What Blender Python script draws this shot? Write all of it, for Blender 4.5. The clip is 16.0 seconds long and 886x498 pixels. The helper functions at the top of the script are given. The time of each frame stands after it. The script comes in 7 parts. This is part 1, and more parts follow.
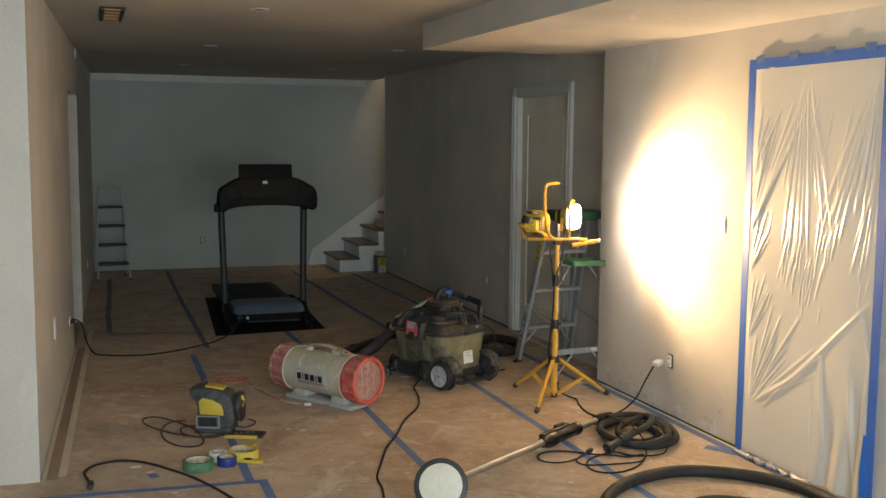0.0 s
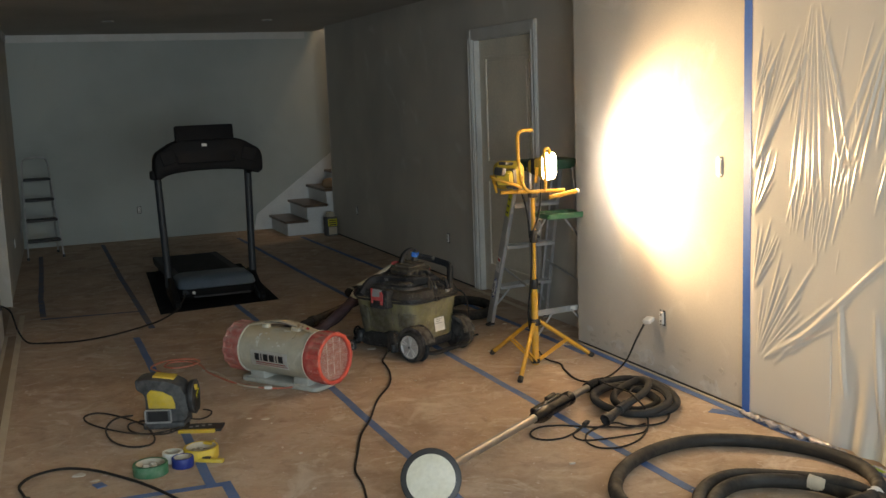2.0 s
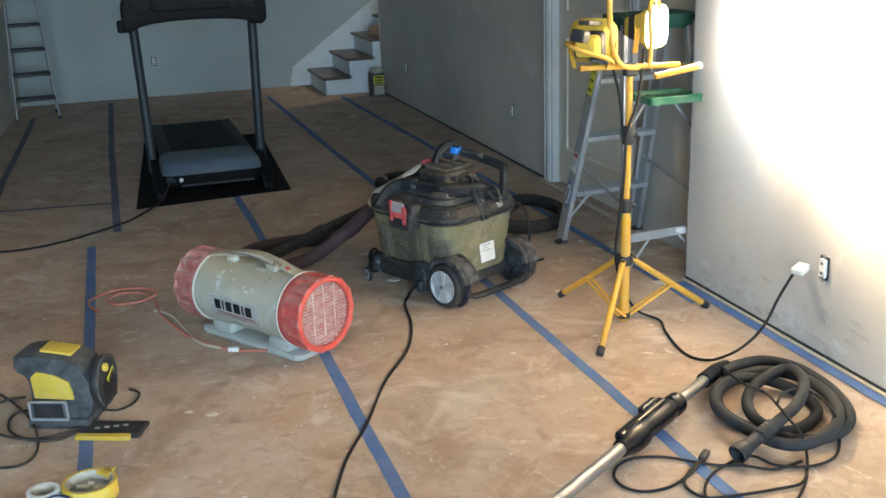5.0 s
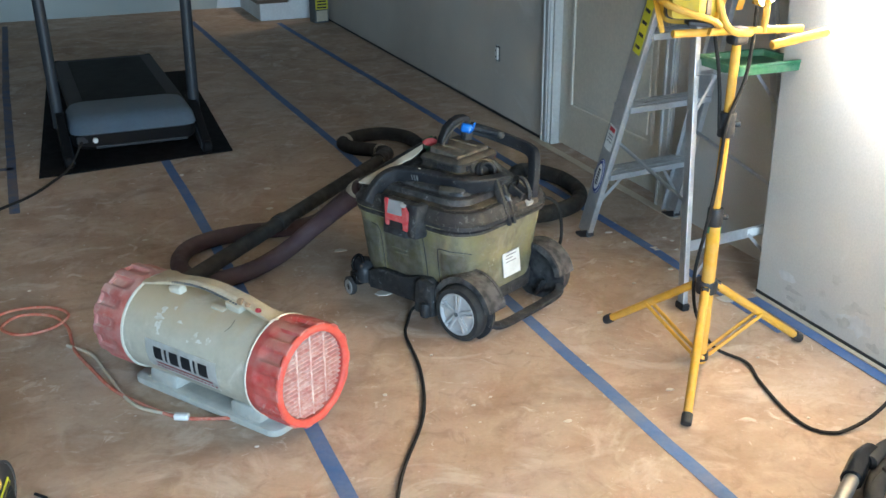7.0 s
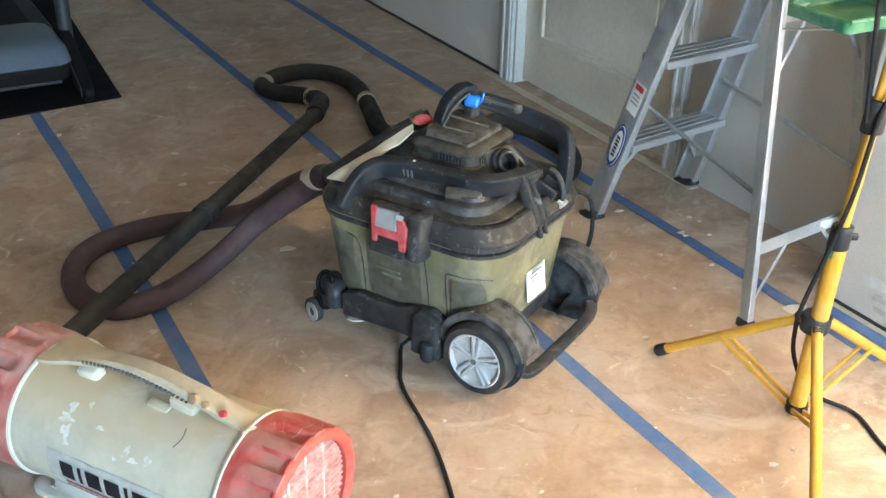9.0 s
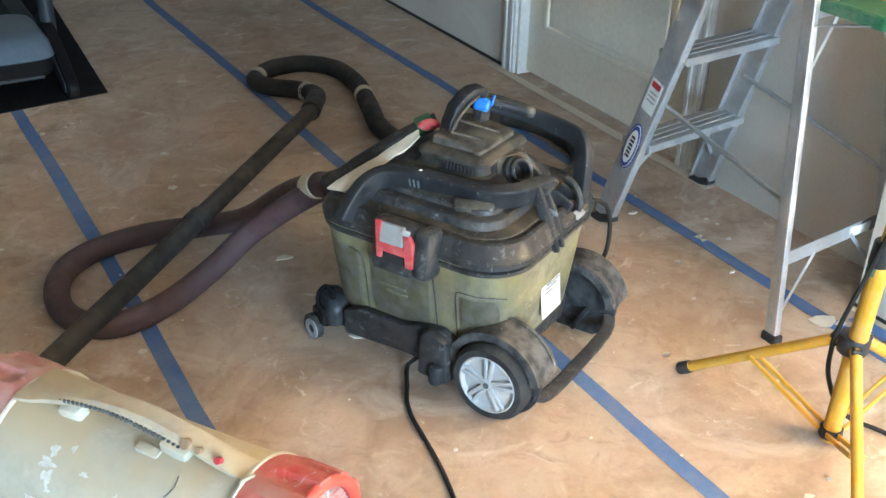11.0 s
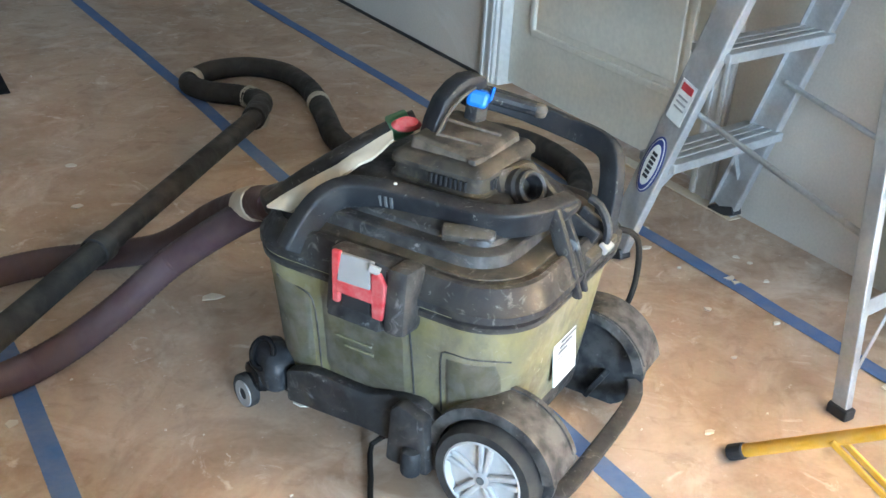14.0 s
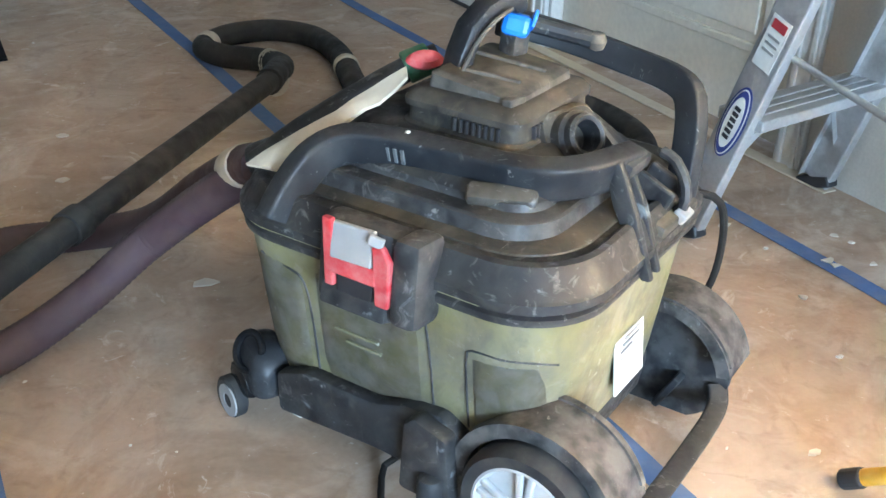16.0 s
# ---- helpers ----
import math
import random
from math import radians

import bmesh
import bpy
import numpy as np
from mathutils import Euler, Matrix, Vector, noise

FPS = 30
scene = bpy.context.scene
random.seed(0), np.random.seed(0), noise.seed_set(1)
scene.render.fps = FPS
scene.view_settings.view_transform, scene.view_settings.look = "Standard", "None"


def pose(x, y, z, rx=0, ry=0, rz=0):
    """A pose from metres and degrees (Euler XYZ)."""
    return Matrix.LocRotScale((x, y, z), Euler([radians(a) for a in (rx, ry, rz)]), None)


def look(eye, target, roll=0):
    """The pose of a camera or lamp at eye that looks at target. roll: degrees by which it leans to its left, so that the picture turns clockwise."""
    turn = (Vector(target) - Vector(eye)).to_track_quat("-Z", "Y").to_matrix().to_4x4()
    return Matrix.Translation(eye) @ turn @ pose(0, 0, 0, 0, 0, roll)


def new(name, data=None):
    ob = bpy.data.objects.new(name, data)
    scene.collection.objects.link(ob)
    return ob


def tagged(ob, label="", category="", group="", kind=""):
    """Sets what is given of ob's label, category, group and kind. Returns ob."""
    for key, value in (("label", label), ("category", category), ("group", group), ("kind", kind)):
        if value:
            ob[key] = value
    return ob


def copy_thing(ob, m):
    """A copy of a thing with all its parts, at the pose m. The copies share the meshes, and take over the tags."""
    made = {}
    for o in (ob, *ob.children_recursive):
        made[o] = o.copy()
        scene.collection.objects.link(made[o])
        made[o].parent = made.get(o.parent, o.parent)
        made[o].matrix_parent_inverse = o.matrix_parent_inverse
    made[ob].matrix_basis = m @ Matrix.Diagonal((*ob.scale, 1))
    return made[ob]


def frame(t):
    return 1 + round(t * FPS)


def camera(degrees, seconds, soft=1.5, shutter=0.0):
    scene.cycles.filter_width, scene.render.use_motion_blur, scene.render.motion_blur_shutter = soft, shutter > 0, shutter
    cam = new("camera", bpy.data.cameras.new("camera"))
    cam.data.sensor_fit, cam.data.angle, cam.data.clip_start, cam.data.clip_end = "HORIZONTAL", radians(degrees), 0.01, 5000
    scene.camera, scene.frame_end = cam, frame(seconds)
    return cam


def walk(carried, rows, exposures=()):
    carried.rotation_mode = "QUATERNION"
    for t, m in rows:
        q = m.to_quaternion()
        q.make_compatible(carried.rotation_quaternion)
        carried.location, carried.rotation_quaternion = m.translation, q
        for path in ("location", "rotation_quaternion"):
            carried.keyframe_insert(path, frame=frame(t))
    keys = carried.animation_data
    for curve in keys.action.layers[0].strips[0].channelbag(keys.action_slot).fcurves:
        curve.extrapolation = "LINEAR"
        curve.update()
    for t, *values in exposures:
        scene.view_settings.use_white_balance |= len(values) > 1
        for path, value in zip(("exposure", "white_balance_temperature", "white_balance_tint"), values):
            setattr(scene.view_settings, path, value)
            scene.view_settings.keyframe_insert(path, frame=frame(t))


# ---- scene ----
# ---------------------------------------------------------------- camera
cam = camera(46, 16.0, soft=1.5, shutter=0.0)
PATH = [
    (0, (-1.556, -1.263, 1.682), (-0.917, 0.621, 1.473), 0.5),
    (0.5, (-1.556, -1.164, 1.671), (-0.841, 0.684, 1.402), -0.8),
    (1, (-1.586, -0.981, 1.673), (-0.824, 0.842, 1.361), -1.3),
    (1.5, (-1.591, -0.849, 1.663), (-0.810, 0.963, 1.336), -1.0),
    (2, (-1.490, -0.641, 1.648), (-0.753, 1.194, 1.350), -2.1),
    (2.5, (-1.329, -0.403, 1.647), (-0.679, 1.452, 1.280), -2.8),
    (3, (-1.153, -0.097, 1.607), (-0.546, 1.766, 1.204), -2.4),
    (3.5, (-0.962, 0.191, 1.593), (-0.416, 2.053, 1.109), -0.5),
    (4, (-0.757, 0.505, 1.580), (-0.297, 2.380, 1.059), 0.1),
    (4.5, (-0.635, 0.810, 1.586), (-0.183, 2.679, 1.036), -0.6),
    (4.7, (-0.624, 0.963, 1.584), (-0.120, 2.814, 1.019), -1.4),
    (6.8, (-0.551, 2.311, 1.583), (0.113, 4.044, 0.837), -1.9),
    (7, (-0.556, 2.424, 1.579), (0.136, 4.143, 0.827), -0.4),
    (7.5, (-0.495, 2.759, 1.558), (0.242, 4.441, 0.765), -1.8),
    (8, (-0.485, 3.047, 1.536), (0.223, 4.721, 0.701), -1.6),
    (8.5, (-0.533, 3.304, 1.540), (0.297, 4.882, 0.634), -0.7),
    (9, (-0.485, 3.486, 1.527), (0.395, 5.015, 0.584), 1.5),
    (9.5, (-0.412, 3.610, 1.530), (0.426, 5.142, 0.555), -0.1),
    (12, (-0.430, 3.733, 1.475), (0.480, 5.226, 0.503), 2.0),
    (12.5, (-0.356, 3.858, 1.402), (0.558, 5.348, 0.425), 1.5),
    (13, (-0.283, 3.983, 1.343), (0.617, 5.459, 0.336), 1.9),
    (13.5, (-0.228, 4.097, 1.278), (0.714, 5.577, 0.321), 2.5),
    (14, (-0.183, 4.184, 1.219), (0.794, 5.667, 0.302), 3.7),
    (14.5, (-0.134, 4.268, 1.160), (0.848, 5.743, 0.230), 4.2),
    (15, (-0.082, 4.347, 1.100), (0.881, 5.833, 0.169), 3.9),
    (15.5, (-0.018, 4.410, 1.048), (0.903, 5.918, 0.113), 2.8),
    (16, (0.042, 4.450, 1.006), (0.926, 5.991, 0.068), 1.9),
]
EXPOSURES = [(0, 0.18, 7700, 14), (0.5, -0.05, 7800, 15), (1.2, -0.18, 7850, 15), (2.5, 0.18, 7250, 12), (3.5, 0.76, 6550, 9), (4.5, 1.08, 5950, 7),
             (7, 1.45, 5700, 7), (9, 2.05, 5950, 8), (12.5, 2.24, 5850, 9), (14, 2.44, 5800, 10), (16, 2.62, 5700, 10)]
walk(cam, [(t, look(eye, target, roll)) for t, eye, target, roll in PATH], EXPOSURES)


# ---------------------------------------------------------------- world and lights
world = bpy.data.worlds.new("sky")
scene.world = world
world.use_nodes = True
wn = world.node_tree.nodes
sky = wn.new("ShaderNodeTexSky")
sky.sky_type, sky.sun_disc = "NISHITA", False
sky.sun_elevation, sky.sun_rotation = radians(40), radians(200)
wn["Background"].inputs["Strength"].default_value = 0.1
world.node_tree.links.new(sky.outputs[0], wn["Background"].inputs["Color"])


def lamp(name, kind, m, energy, color):
    data = bpy.data.lights.new(name, kind)
    data.energy, data.color = energy, color
    ob = new(name, data)
    ob.matrix_world = m
    tagged(ob, kind="structure")
    return data


# daylight through the wide glazed opening behind the start of the walk
window_light = lamp("daylight_rear", "AREA", look((-0.7, -2.45, 1.45), (0.2, 5.0, 0.0)), 215, (0.62, 0.83, 1.0))
window_light.shape, window_light.size, window_light.size_y = "RECTANGLE", 3.2, 1.8
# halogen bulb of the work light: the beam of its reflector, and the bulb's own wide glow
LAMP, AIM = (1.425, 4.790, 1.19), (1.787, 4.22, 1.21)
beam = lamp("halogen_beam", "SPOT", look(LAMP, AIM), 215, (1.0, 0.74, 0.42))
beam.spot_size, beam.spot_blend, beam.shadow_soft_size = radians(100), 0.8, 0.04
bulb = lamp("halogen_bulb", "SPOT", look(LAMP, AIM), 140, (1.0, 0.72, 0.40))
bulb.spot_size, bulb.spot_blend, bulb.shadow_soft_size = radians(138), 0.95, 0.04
# lamp at the head of the stairs
stair = lamp("stair_lamp", "POINT", pose(2.95, 12.02, 4.05), 30, (1.0, 0.74, 0.48))
stair.shadow_soft_size = 0.12


# ---------------------------------------------------------------- materials
def material(name, color, rough=0.6, metal=0.0, second=None, scale=6.0, amount=0.5, fine=60.0, bump=0.15,
             dust=None, dust_amount=0.0, spec=0.5, sheen=None, detail=6.0):
    """A surface with large patches of a second colour, a fine grain and relief, and a layer of dust in blotches."""
    m = bpy.data.materials.new(name)
    m.use_nodes = True
    nt = m.node_tree
    n, link = nt.nodes, nt.links.new
    bsdf = n["Principled BSDF"]
    geo = n.new("ShaderNodeNewGeometry")
    big = n.new("ShaderNodeTexNoise")
    big.inputs["Scale"].default_value, big.inputs["Detail"].default_value = scale, detail
    small = n.new("ShaderNodeTexNoise")
    small.inputs["Scale"].default_value, small.inputs["Detail"].default_value = fine, 4
    for t in (big, small):
        link(geo.outputs["Position"], t.inputs["Vector"])
    ramp = n.new("ShaderNodeMapRange")
    ramp.inputs["From Min"].default_value, ramp.inputs["From Max"].default_value = 0.4, 0.65
    ramp.inputs["To Max"].default_value = amount
    link(big.outputs["Fac"], ramp.inputs["Value"])
    mix = n.new("ShaderNodeMix")
    mix.data_type = "RGBA"
    second = second or tuple(c * 0.8 for c in color)
    mix.inputs["A"].default_value, mix.inputs["B"].default_value = (*color, 1), (*second, 1)
    link(ramp.outputs["Result"], mix.inputs["Factor"])
    grain = n.new("ShaderNodeMix")
    grain.data_type, grain.blend_type = "RGBA", "MULTIPLY"
    grain.inputs["Factor"].default_value = 0.25
    link(mix.outputs["Result"], grain.inputs["A"])
    link(small.outputs["Fac"], grain.inputs["B"])
    gain = n.new("ShaderNodeMix")
    gain.data_type, gain.blend_type = "RGBA", "MULTIPLY"
    gain.inputs["Factor"].default_value = 1.0
    gain.inputs["B"].default_value = (1.14, 1.14, 1.14, 1)
    link(grain.outputs["Result"], gain.inputs["A"])
    out = gain.outputs["Result"]
    rough_in = None
    if dust:
        dn = n.new("ShaderNodeTexNoise")
        dn.inputs["Scale"].default_value, dn.inputs["Detail"].default_value = scale * 2.3, 9
        dn.inputs["Roughness"].default_value = 0.65
        link(geo.outputs["Position"], dn.inputs["Vector"])
        dr = n.new("ShaderNodeMapRange")
        dr.inputs["From Min"].default_value, dr.inputs["From Max"].default_value = 0.38, 0.7
        dr.inputs["To Max"].default_value = dust_amount
        link(dn.outputs["Fac"], dr.inputs["Value"])
        dm = n.new("ShaderNodeMix")
        dm.data_type = "RGBA"
        dm.inputs["B"].default_value = (*dust, 1)
        link(out, dm.inputs["A"])
        link(dr.outputs["Result"], dm.inputs["Factor"])
        out = dm.outputs["Result"]
        rr = n.new("ShaderNodeMapRange")
        rr.inputs["To Min"].default_value, rr.inputs["To Max"].default_value = rough, 0.95
        rr.inputs["From Max"].default_value = max(dust_amount, 0.01)
        link(dr.outputs["Result"], rr.inputs["Value"])
        rough_in = rr.outputs["Result"]
    link(out, bsdf.inputs["Base Color"])
    if rough_in is None:
        rr = n.new("ShaderNodeMapRange")
        rr.inputs["To Min"].default_value, rr.inputs["To Max"].default_value = rough * 0.85, min(1, rough * 1.15)
        link(big.outputs["Fac"], rr.inputs["Value"])
        rough_in = rr.outputs["Result"]
    link(rough_in, bsdf.inputs["Roughness"])
    bsdf.inputs["Metallic"].default_value = metal
    bsdf.inputs["Specular IOR Level"].default_value = spec
    if bump:
        b = n.new("ShaderNodeBump")
        b.inputs["Strength"].default_value, b.inputs["Distance"].default_value = bump, 0.004
        link(small.outputs["Fac"], b.inputs["Height"])
        link(b.outputs["Normal"], bsdf.inputs["Normal"])
    return m


def emitter(name, color, strength):
    m = bpy.data.materials.new(name)
    m.use_nodes = True
    b = m.node_tree.nodes["Principled BSDF"]
    b.inputs["Base Color"].default_value = (*color, 1)
    b.inputs["Emission Color"].default_value = (*color, 1)
    b.inputs["Emission Strength"].default_value = strength
    return m


DUST = (0.52, 0.47, 0.40)
M_PAPER = material("floor_paper", (0.465, 0.338, 0.240), 0.75, second=(0.345, 0.246, 0.172), scale=1.9, amount=0.85, fine=90, bump=0.1,
                   dust=(0.62, 0.52, 0.43), dust_amount=0.5)


def smear(m, color, scale, low, high, amount):
    """Adds scattered pale plaster smears over a material's colour."""
    nt = m.node_tree
    n, link = nt.nodes, nt.links.new
    sock = n["Principled BSDF"].inputs["Base Color"]
    src = sock.links[0].from_socket
    geo = n.new("ShaderNodeNewGeometry")
    t = n.new("ShaderNodeTexNoise")
    t.inputs["Scale"].default_value, t.inputs["Detail"].default_value = scale, 8
    t.inputs["Distortion"].default_value, t.inputs["Roughness"].default_value = 1.6, 0.62
    link(geo.outputs["Position"], t.inputs["Vector"])
    r = n.new("ShaderNodeMapRange")
    r.inputs["From Min"].default_value, r.inputs["From Max"].default_value, r.inputs["To Max"].default_value = low, high, amount
    link(t.outputs["Fac"], r.inputs["Value"])
    x = n.new("ShaderNodeMix")
    x.data_type = "RGBA"
    x.inputs["B"].default_value = (*color, 1)
    link(src, x.inputs["A"])
    link(r.outputs["Result"], x.inputs["Factor"])
    link(x.outputs["Result"], sock)


smear(M_PAPER, (0.66, 0.58, 0.50), 3.2, 0.57, 0.78, 0.70)
smear(M_PAPER, (0.62, 0.54, 0.46), 1.3, 0.54, 0.72, 0.5)
smear(M_PAPER, (0.25, 0.172, 0.118), 2.1, 0.52, 0.72, 0.65)
smear(M_PAPER, (0.60, 0.50, 0.41), 5.2, 0.52, 0.70, 0.55)
smear(M_PAPER, (0.26, 0.18, 0.125), 12.0, 0.55, 0.70, 0.45)
smear(M_PAPER, (0.30, 0.21, 0.15), 4.3, 0.58, 0.70, 0.45)
smear(M_PAPER, (0.72, 0.65, 0.57), 2.6, 0.56, 0.68, 0.55)
smear(M_PAPER, (0.76, 0.70, 0.63), 8.5, 0.62, 0.71, 0.65)
smear(M_PAPER, (0.80, 0.75, 0.68), 27.0, 0.66, 0.72, 0.6)
M_PAPER2 = material("bare_floor", (0.34, 0.24, 0.165), 0.7, second=(0.26, 0.18, 0.12), scale=3, amount=0.6)
M_KRAFT = material("kraft_strip", (0.62, 0.54, 0.42), 0.7, scale=4)
M_WALL = material("primed_drywall", (0.60, 0.565, 0.51), 0.85, second=(0.50, 0.475, 0.44), scale=1.3, amount=0.8, fine=140, bump=0.08)
M_WALLFAR = material("skim_coat_wall", (0.49, 0.535, 0.52), 0.85, second=(0.40, 0.44, 0.43), scale=1.1, amount=0.8, fine=120, bump=0.08)
smear(M_WALL, (0.72, 0.71, 0.68), 1.7, 0.58, 0.70, 0.5)
smear(M_WALLFAR, (0.39, 0.43, 0.415), 1.3, 0.56, 0.72, 0.5)
M_PLASTER = material("joint_compound", (0.62, 0.61, 0.59), 0.9, second=(0.48, 0.47, 0.45), scale=14, amount=0.8)
M_SCUFF = material("wall_scuff", (0.53, 0.50, 0.45), 0.9, second=(0.44, 0.415, 0.375), scale=18, amount=0.8)
M_CEIL = material("ceiling_plaster", (0.50, 0.47, 0.43), 0.9, second=(0.40, 0.375, 0.34), scale=0.9, amount=0.8, fine=120, bump=0.06)
M_TRIM = material("white_trim_paint", (0.62, 0.62, 0.60), 0.45, second=(0.54, 0.53, 0.50), scale=5, amount=0.5, bump=0.04)
M_DOOR = material("white_door_paint", (0.775, 0.720, 0.616), 0.5, second=(0.632, 0.610, 0.536), scale=3, amount=0.5, bump=0.05)
M_BLUETAPE = material("blue_tape", (0.068, 0.15, 0.36), 0.62, second=(0.10, 0.185, 0.39), scale=5, amount=0.8, dust=(0.34, 0.32, 0.31), dust_amount=0.34, spec=0.25)
M_BLACK = material("black_plastic", (0.022, 0.022, 0.024), 0.5, second=(0.035, 0.035, 0.037), scale=12, amount=0.6)
# near-black colour that paints in the lack of light in recesses
M_PAINTED_DARK = material("painted_darkness", (0.03, 0.03, 0.035), 0.9)
# far strips: dust plus the dim light there, both put into the colour
M_TAPEDIM = material("dimmed_dusty_tape", (0.085, 0.13, 0.24), 0.75, second=(0.15, 0.15, 0.19), scale=5, amount=1.0, dust=(0.27, 0.21, 0.17), dust_amount=0.75, spec=0.2)
M_TREAD_BLACK = material("treadmill_black", (0.006, 0.006, 0.007), 0.65, second=(0.010, 0.010, 0.011), scale=14, amount=0.5, spec=0.18)
M_GRIP = material("grip_black", (0.005, 0.005, 0.006), 0.24, second=(0.010, 0.010, 0.011), scale=18, amount=0.6, bump=0.06, spec=0.35)
M_TREAD_GREY = material("treadmill_grey", (0.085, 0.118, 0.155), 0.45, second=(0.105, 0.142, 0.185), scale=10, amount=0.5)
M_TREAD_RAIL = material("treadmill_rail", (0.018, 0.020, 0.023), 0.65, second=(0.034, 0.037, 0.042), scale=9, amount=0.6)
# blue tape brightened in colour to paint in the halogen light on it
M_TAPELIT = material("lamplit_blue_tape", (0.03, 0.13, 0.50), 0.5, second=(0.04, 0.17, 0.55), scale=8, amount=0.6)
M_STEEL_DARK = material("grey_upright", (0.028, 0.032, 0.038), 0.45, second=(0.04, 0.045, 0.052), scale=10, spec=0.3)
M_MAT = material("rubber_mat", (0.007, 0.007, 0.008), 0.85, scale=18, spec=0.12)
M_WHITE = material("white_plastic", (0.74, 0.74, 0.72), 0.4, scale=20, amount=0.3, bump=0.03)
M_GREYFAN = material("fan_grey", (0.47, 0.455, 0.375), 0.5, second=(0.40, 0.385, 0.315), scale=9, amount=0.7, dust=(0.61, 0.57, 0.48), dust_amount=0.5)
M_RED = material("red_plastic", (0.50, 0.050, 0.040), 0.5, second=(0.38, 0.045, 0.04), scale=10, amount=0.7, dust=(0.50, 0.36, 0.33), dust_amount=0.34)
M_REDRIM = material("bright_red_plastic", (0.66, 0.075, 0.045), 0.42, second=(0.56, 0.065, 0.045), scale=16, amount=0.6, dust=(0.60, 0.32, 0.27), dust_amount=0.3)
M_LIP = material("pale_edge", (0.62, 0.60, 0.51), 0.5, second=(0.52, 0.50, 0.42), scale=20, amount=0.6)
M_SPLASH = material("dried_paint", (0.70, 0.70, 0.66), 0.75, second=(0.50, 0.485, 0.41), scale=60, amount=0.9)
M_PLATE = material("name_plate", (0.80, 0.80, 0.78), 0.45, second=(0.70, 0.69, 0.64), scale=22, amount=0.7)
M_BASE = material("base_grey", (0.44, 0.46, 0.44), 0.6, second=(0.36, 0.37, 0.34), scale=12, amount=0.7, dust=(0.54, 0.52, 0.46), dust_amount=0.5)
M_GRILLEBAR = material("grille_bar", (0.54, 0.33, 0.29), 0.6, second=(0.70, 0.64, 0.60), scale=34, amount=1.0)
M_REDFADED = material("faded_red_plastic", (0.42, 0.10, 0.085), 0.6, second=(0.34, 0.10, 0.09), scale=10, amount=0.7, dust=(0.50, 0.38, 0.34), dust_amount=0.5)
M_GRILLE = material("grille_pink", (0.50, 0.22, 0.19), 0.6, dust=(0.70, 0.62, 0.58), dust_amount=0.75, scale=20)
M_TAN = material("handle_tan", (0.42, 0.36, 0.26), 0.65, dust=(0.60, 0.54, 0.44), dust_amount=0.5, scale=14)
M_INK = material("label_ink", (0.03, 0.03, 0.035), 0.6, scale=40)
M_REDINK = material("label_red", (0.45, 0.04, 0.05), 0.6, scale=40)
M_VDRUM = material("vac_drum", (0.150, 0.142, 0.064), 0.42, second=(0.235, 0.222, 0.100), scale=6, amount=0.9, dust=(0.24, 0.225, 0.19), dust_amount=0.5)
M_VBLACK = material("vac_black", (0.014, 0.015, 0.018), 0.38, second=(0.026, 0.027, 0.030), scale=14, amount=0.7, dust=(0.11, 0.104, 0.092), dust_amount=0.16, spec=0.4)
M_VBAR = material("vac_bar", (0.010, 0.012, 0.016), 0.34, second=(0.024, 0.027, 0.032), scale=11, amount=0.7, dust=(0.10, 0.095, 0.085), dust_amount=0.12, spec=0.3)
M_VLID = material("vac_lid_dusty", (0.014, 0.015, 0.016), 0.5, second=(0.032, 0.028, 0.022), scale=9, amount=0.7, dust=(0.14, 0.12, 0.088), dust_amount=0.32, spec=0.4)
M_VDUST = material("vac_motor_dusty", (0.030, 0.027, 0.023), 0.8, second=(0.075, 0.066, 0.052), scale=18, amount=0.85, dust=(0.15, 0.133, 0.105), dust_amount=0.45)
smear(M_VDRUM, (0.115, 0.108, 0.088), 6.5, 0.49, 0.66, 0.7)
smear(M_VDRUM, (0.30, 0.29, 0.25), 13.0, 0.58, 0.74, 0.55)
smear(M_VDRUM, (0.045, 0.043, 0.038), 9.0, 0.60, 0.74, 0.5)
smear(M_VDRUM, (0.15, 0.145, 0.125), 4.5, 0.50, 0.66, 0.6)
smear(M_VDRUM, (0.072, 0.064, 0.046), 5.5, 0.47, 0.64, 0.6)
smear(M_VDRUM, (0.20, 0.185, 0.15), 30.0, 0.56, 0.70, 0.5)
smear(M_VDRUM, (0.42, 0.41, 0.37), 48.0, 0.66, 0.72, 0.5)
smear(M_VBLACK, (0.080, 0.070, 0.054), 16.0, 0.54, 0.72, 0.5)
smear(M_VBLACK, (0.24, 0.235, 0.22), 27.0, 0.60, 0.72, 0.5)
smear(M_VBLACK, (0.34, 0.335, 0.32), 46.0, 0.655, 0.72, 0.55)
smear(M_VBLACK, (0.27, 0.30, 0.32), 15.0, 0.63, 0.72, 0.55)
smear(M_VLID, (0.30, 0.32, 0.33), 17.0, 0.64, 0.72, 0.5)
smear(M_VBAR, (0.16, 0.16, 0.15), 24.0, 0.62, 0.76, 0.4)
smear(M_VBAR, (0.30, 0.30, 0.29), 52.0, 0.66, 0.72, 0.5)
smear(M_VLID, (0.105, 0.088, 0.062), 11.0, 0.52, 0.72, 0.6)
smear(M_VLID, (0.24, 0.225, 0.20), 23.0, 0.61, 0.74, 0.5)
smear(M_VLID, (0.32, 0.31, 0.29), 55.0, 0.65, 0.72, 0.5)
smear(M_VDUST, (0.24, 0.22, 0.185), 26.0, 0.60, 0.76, 0.6)


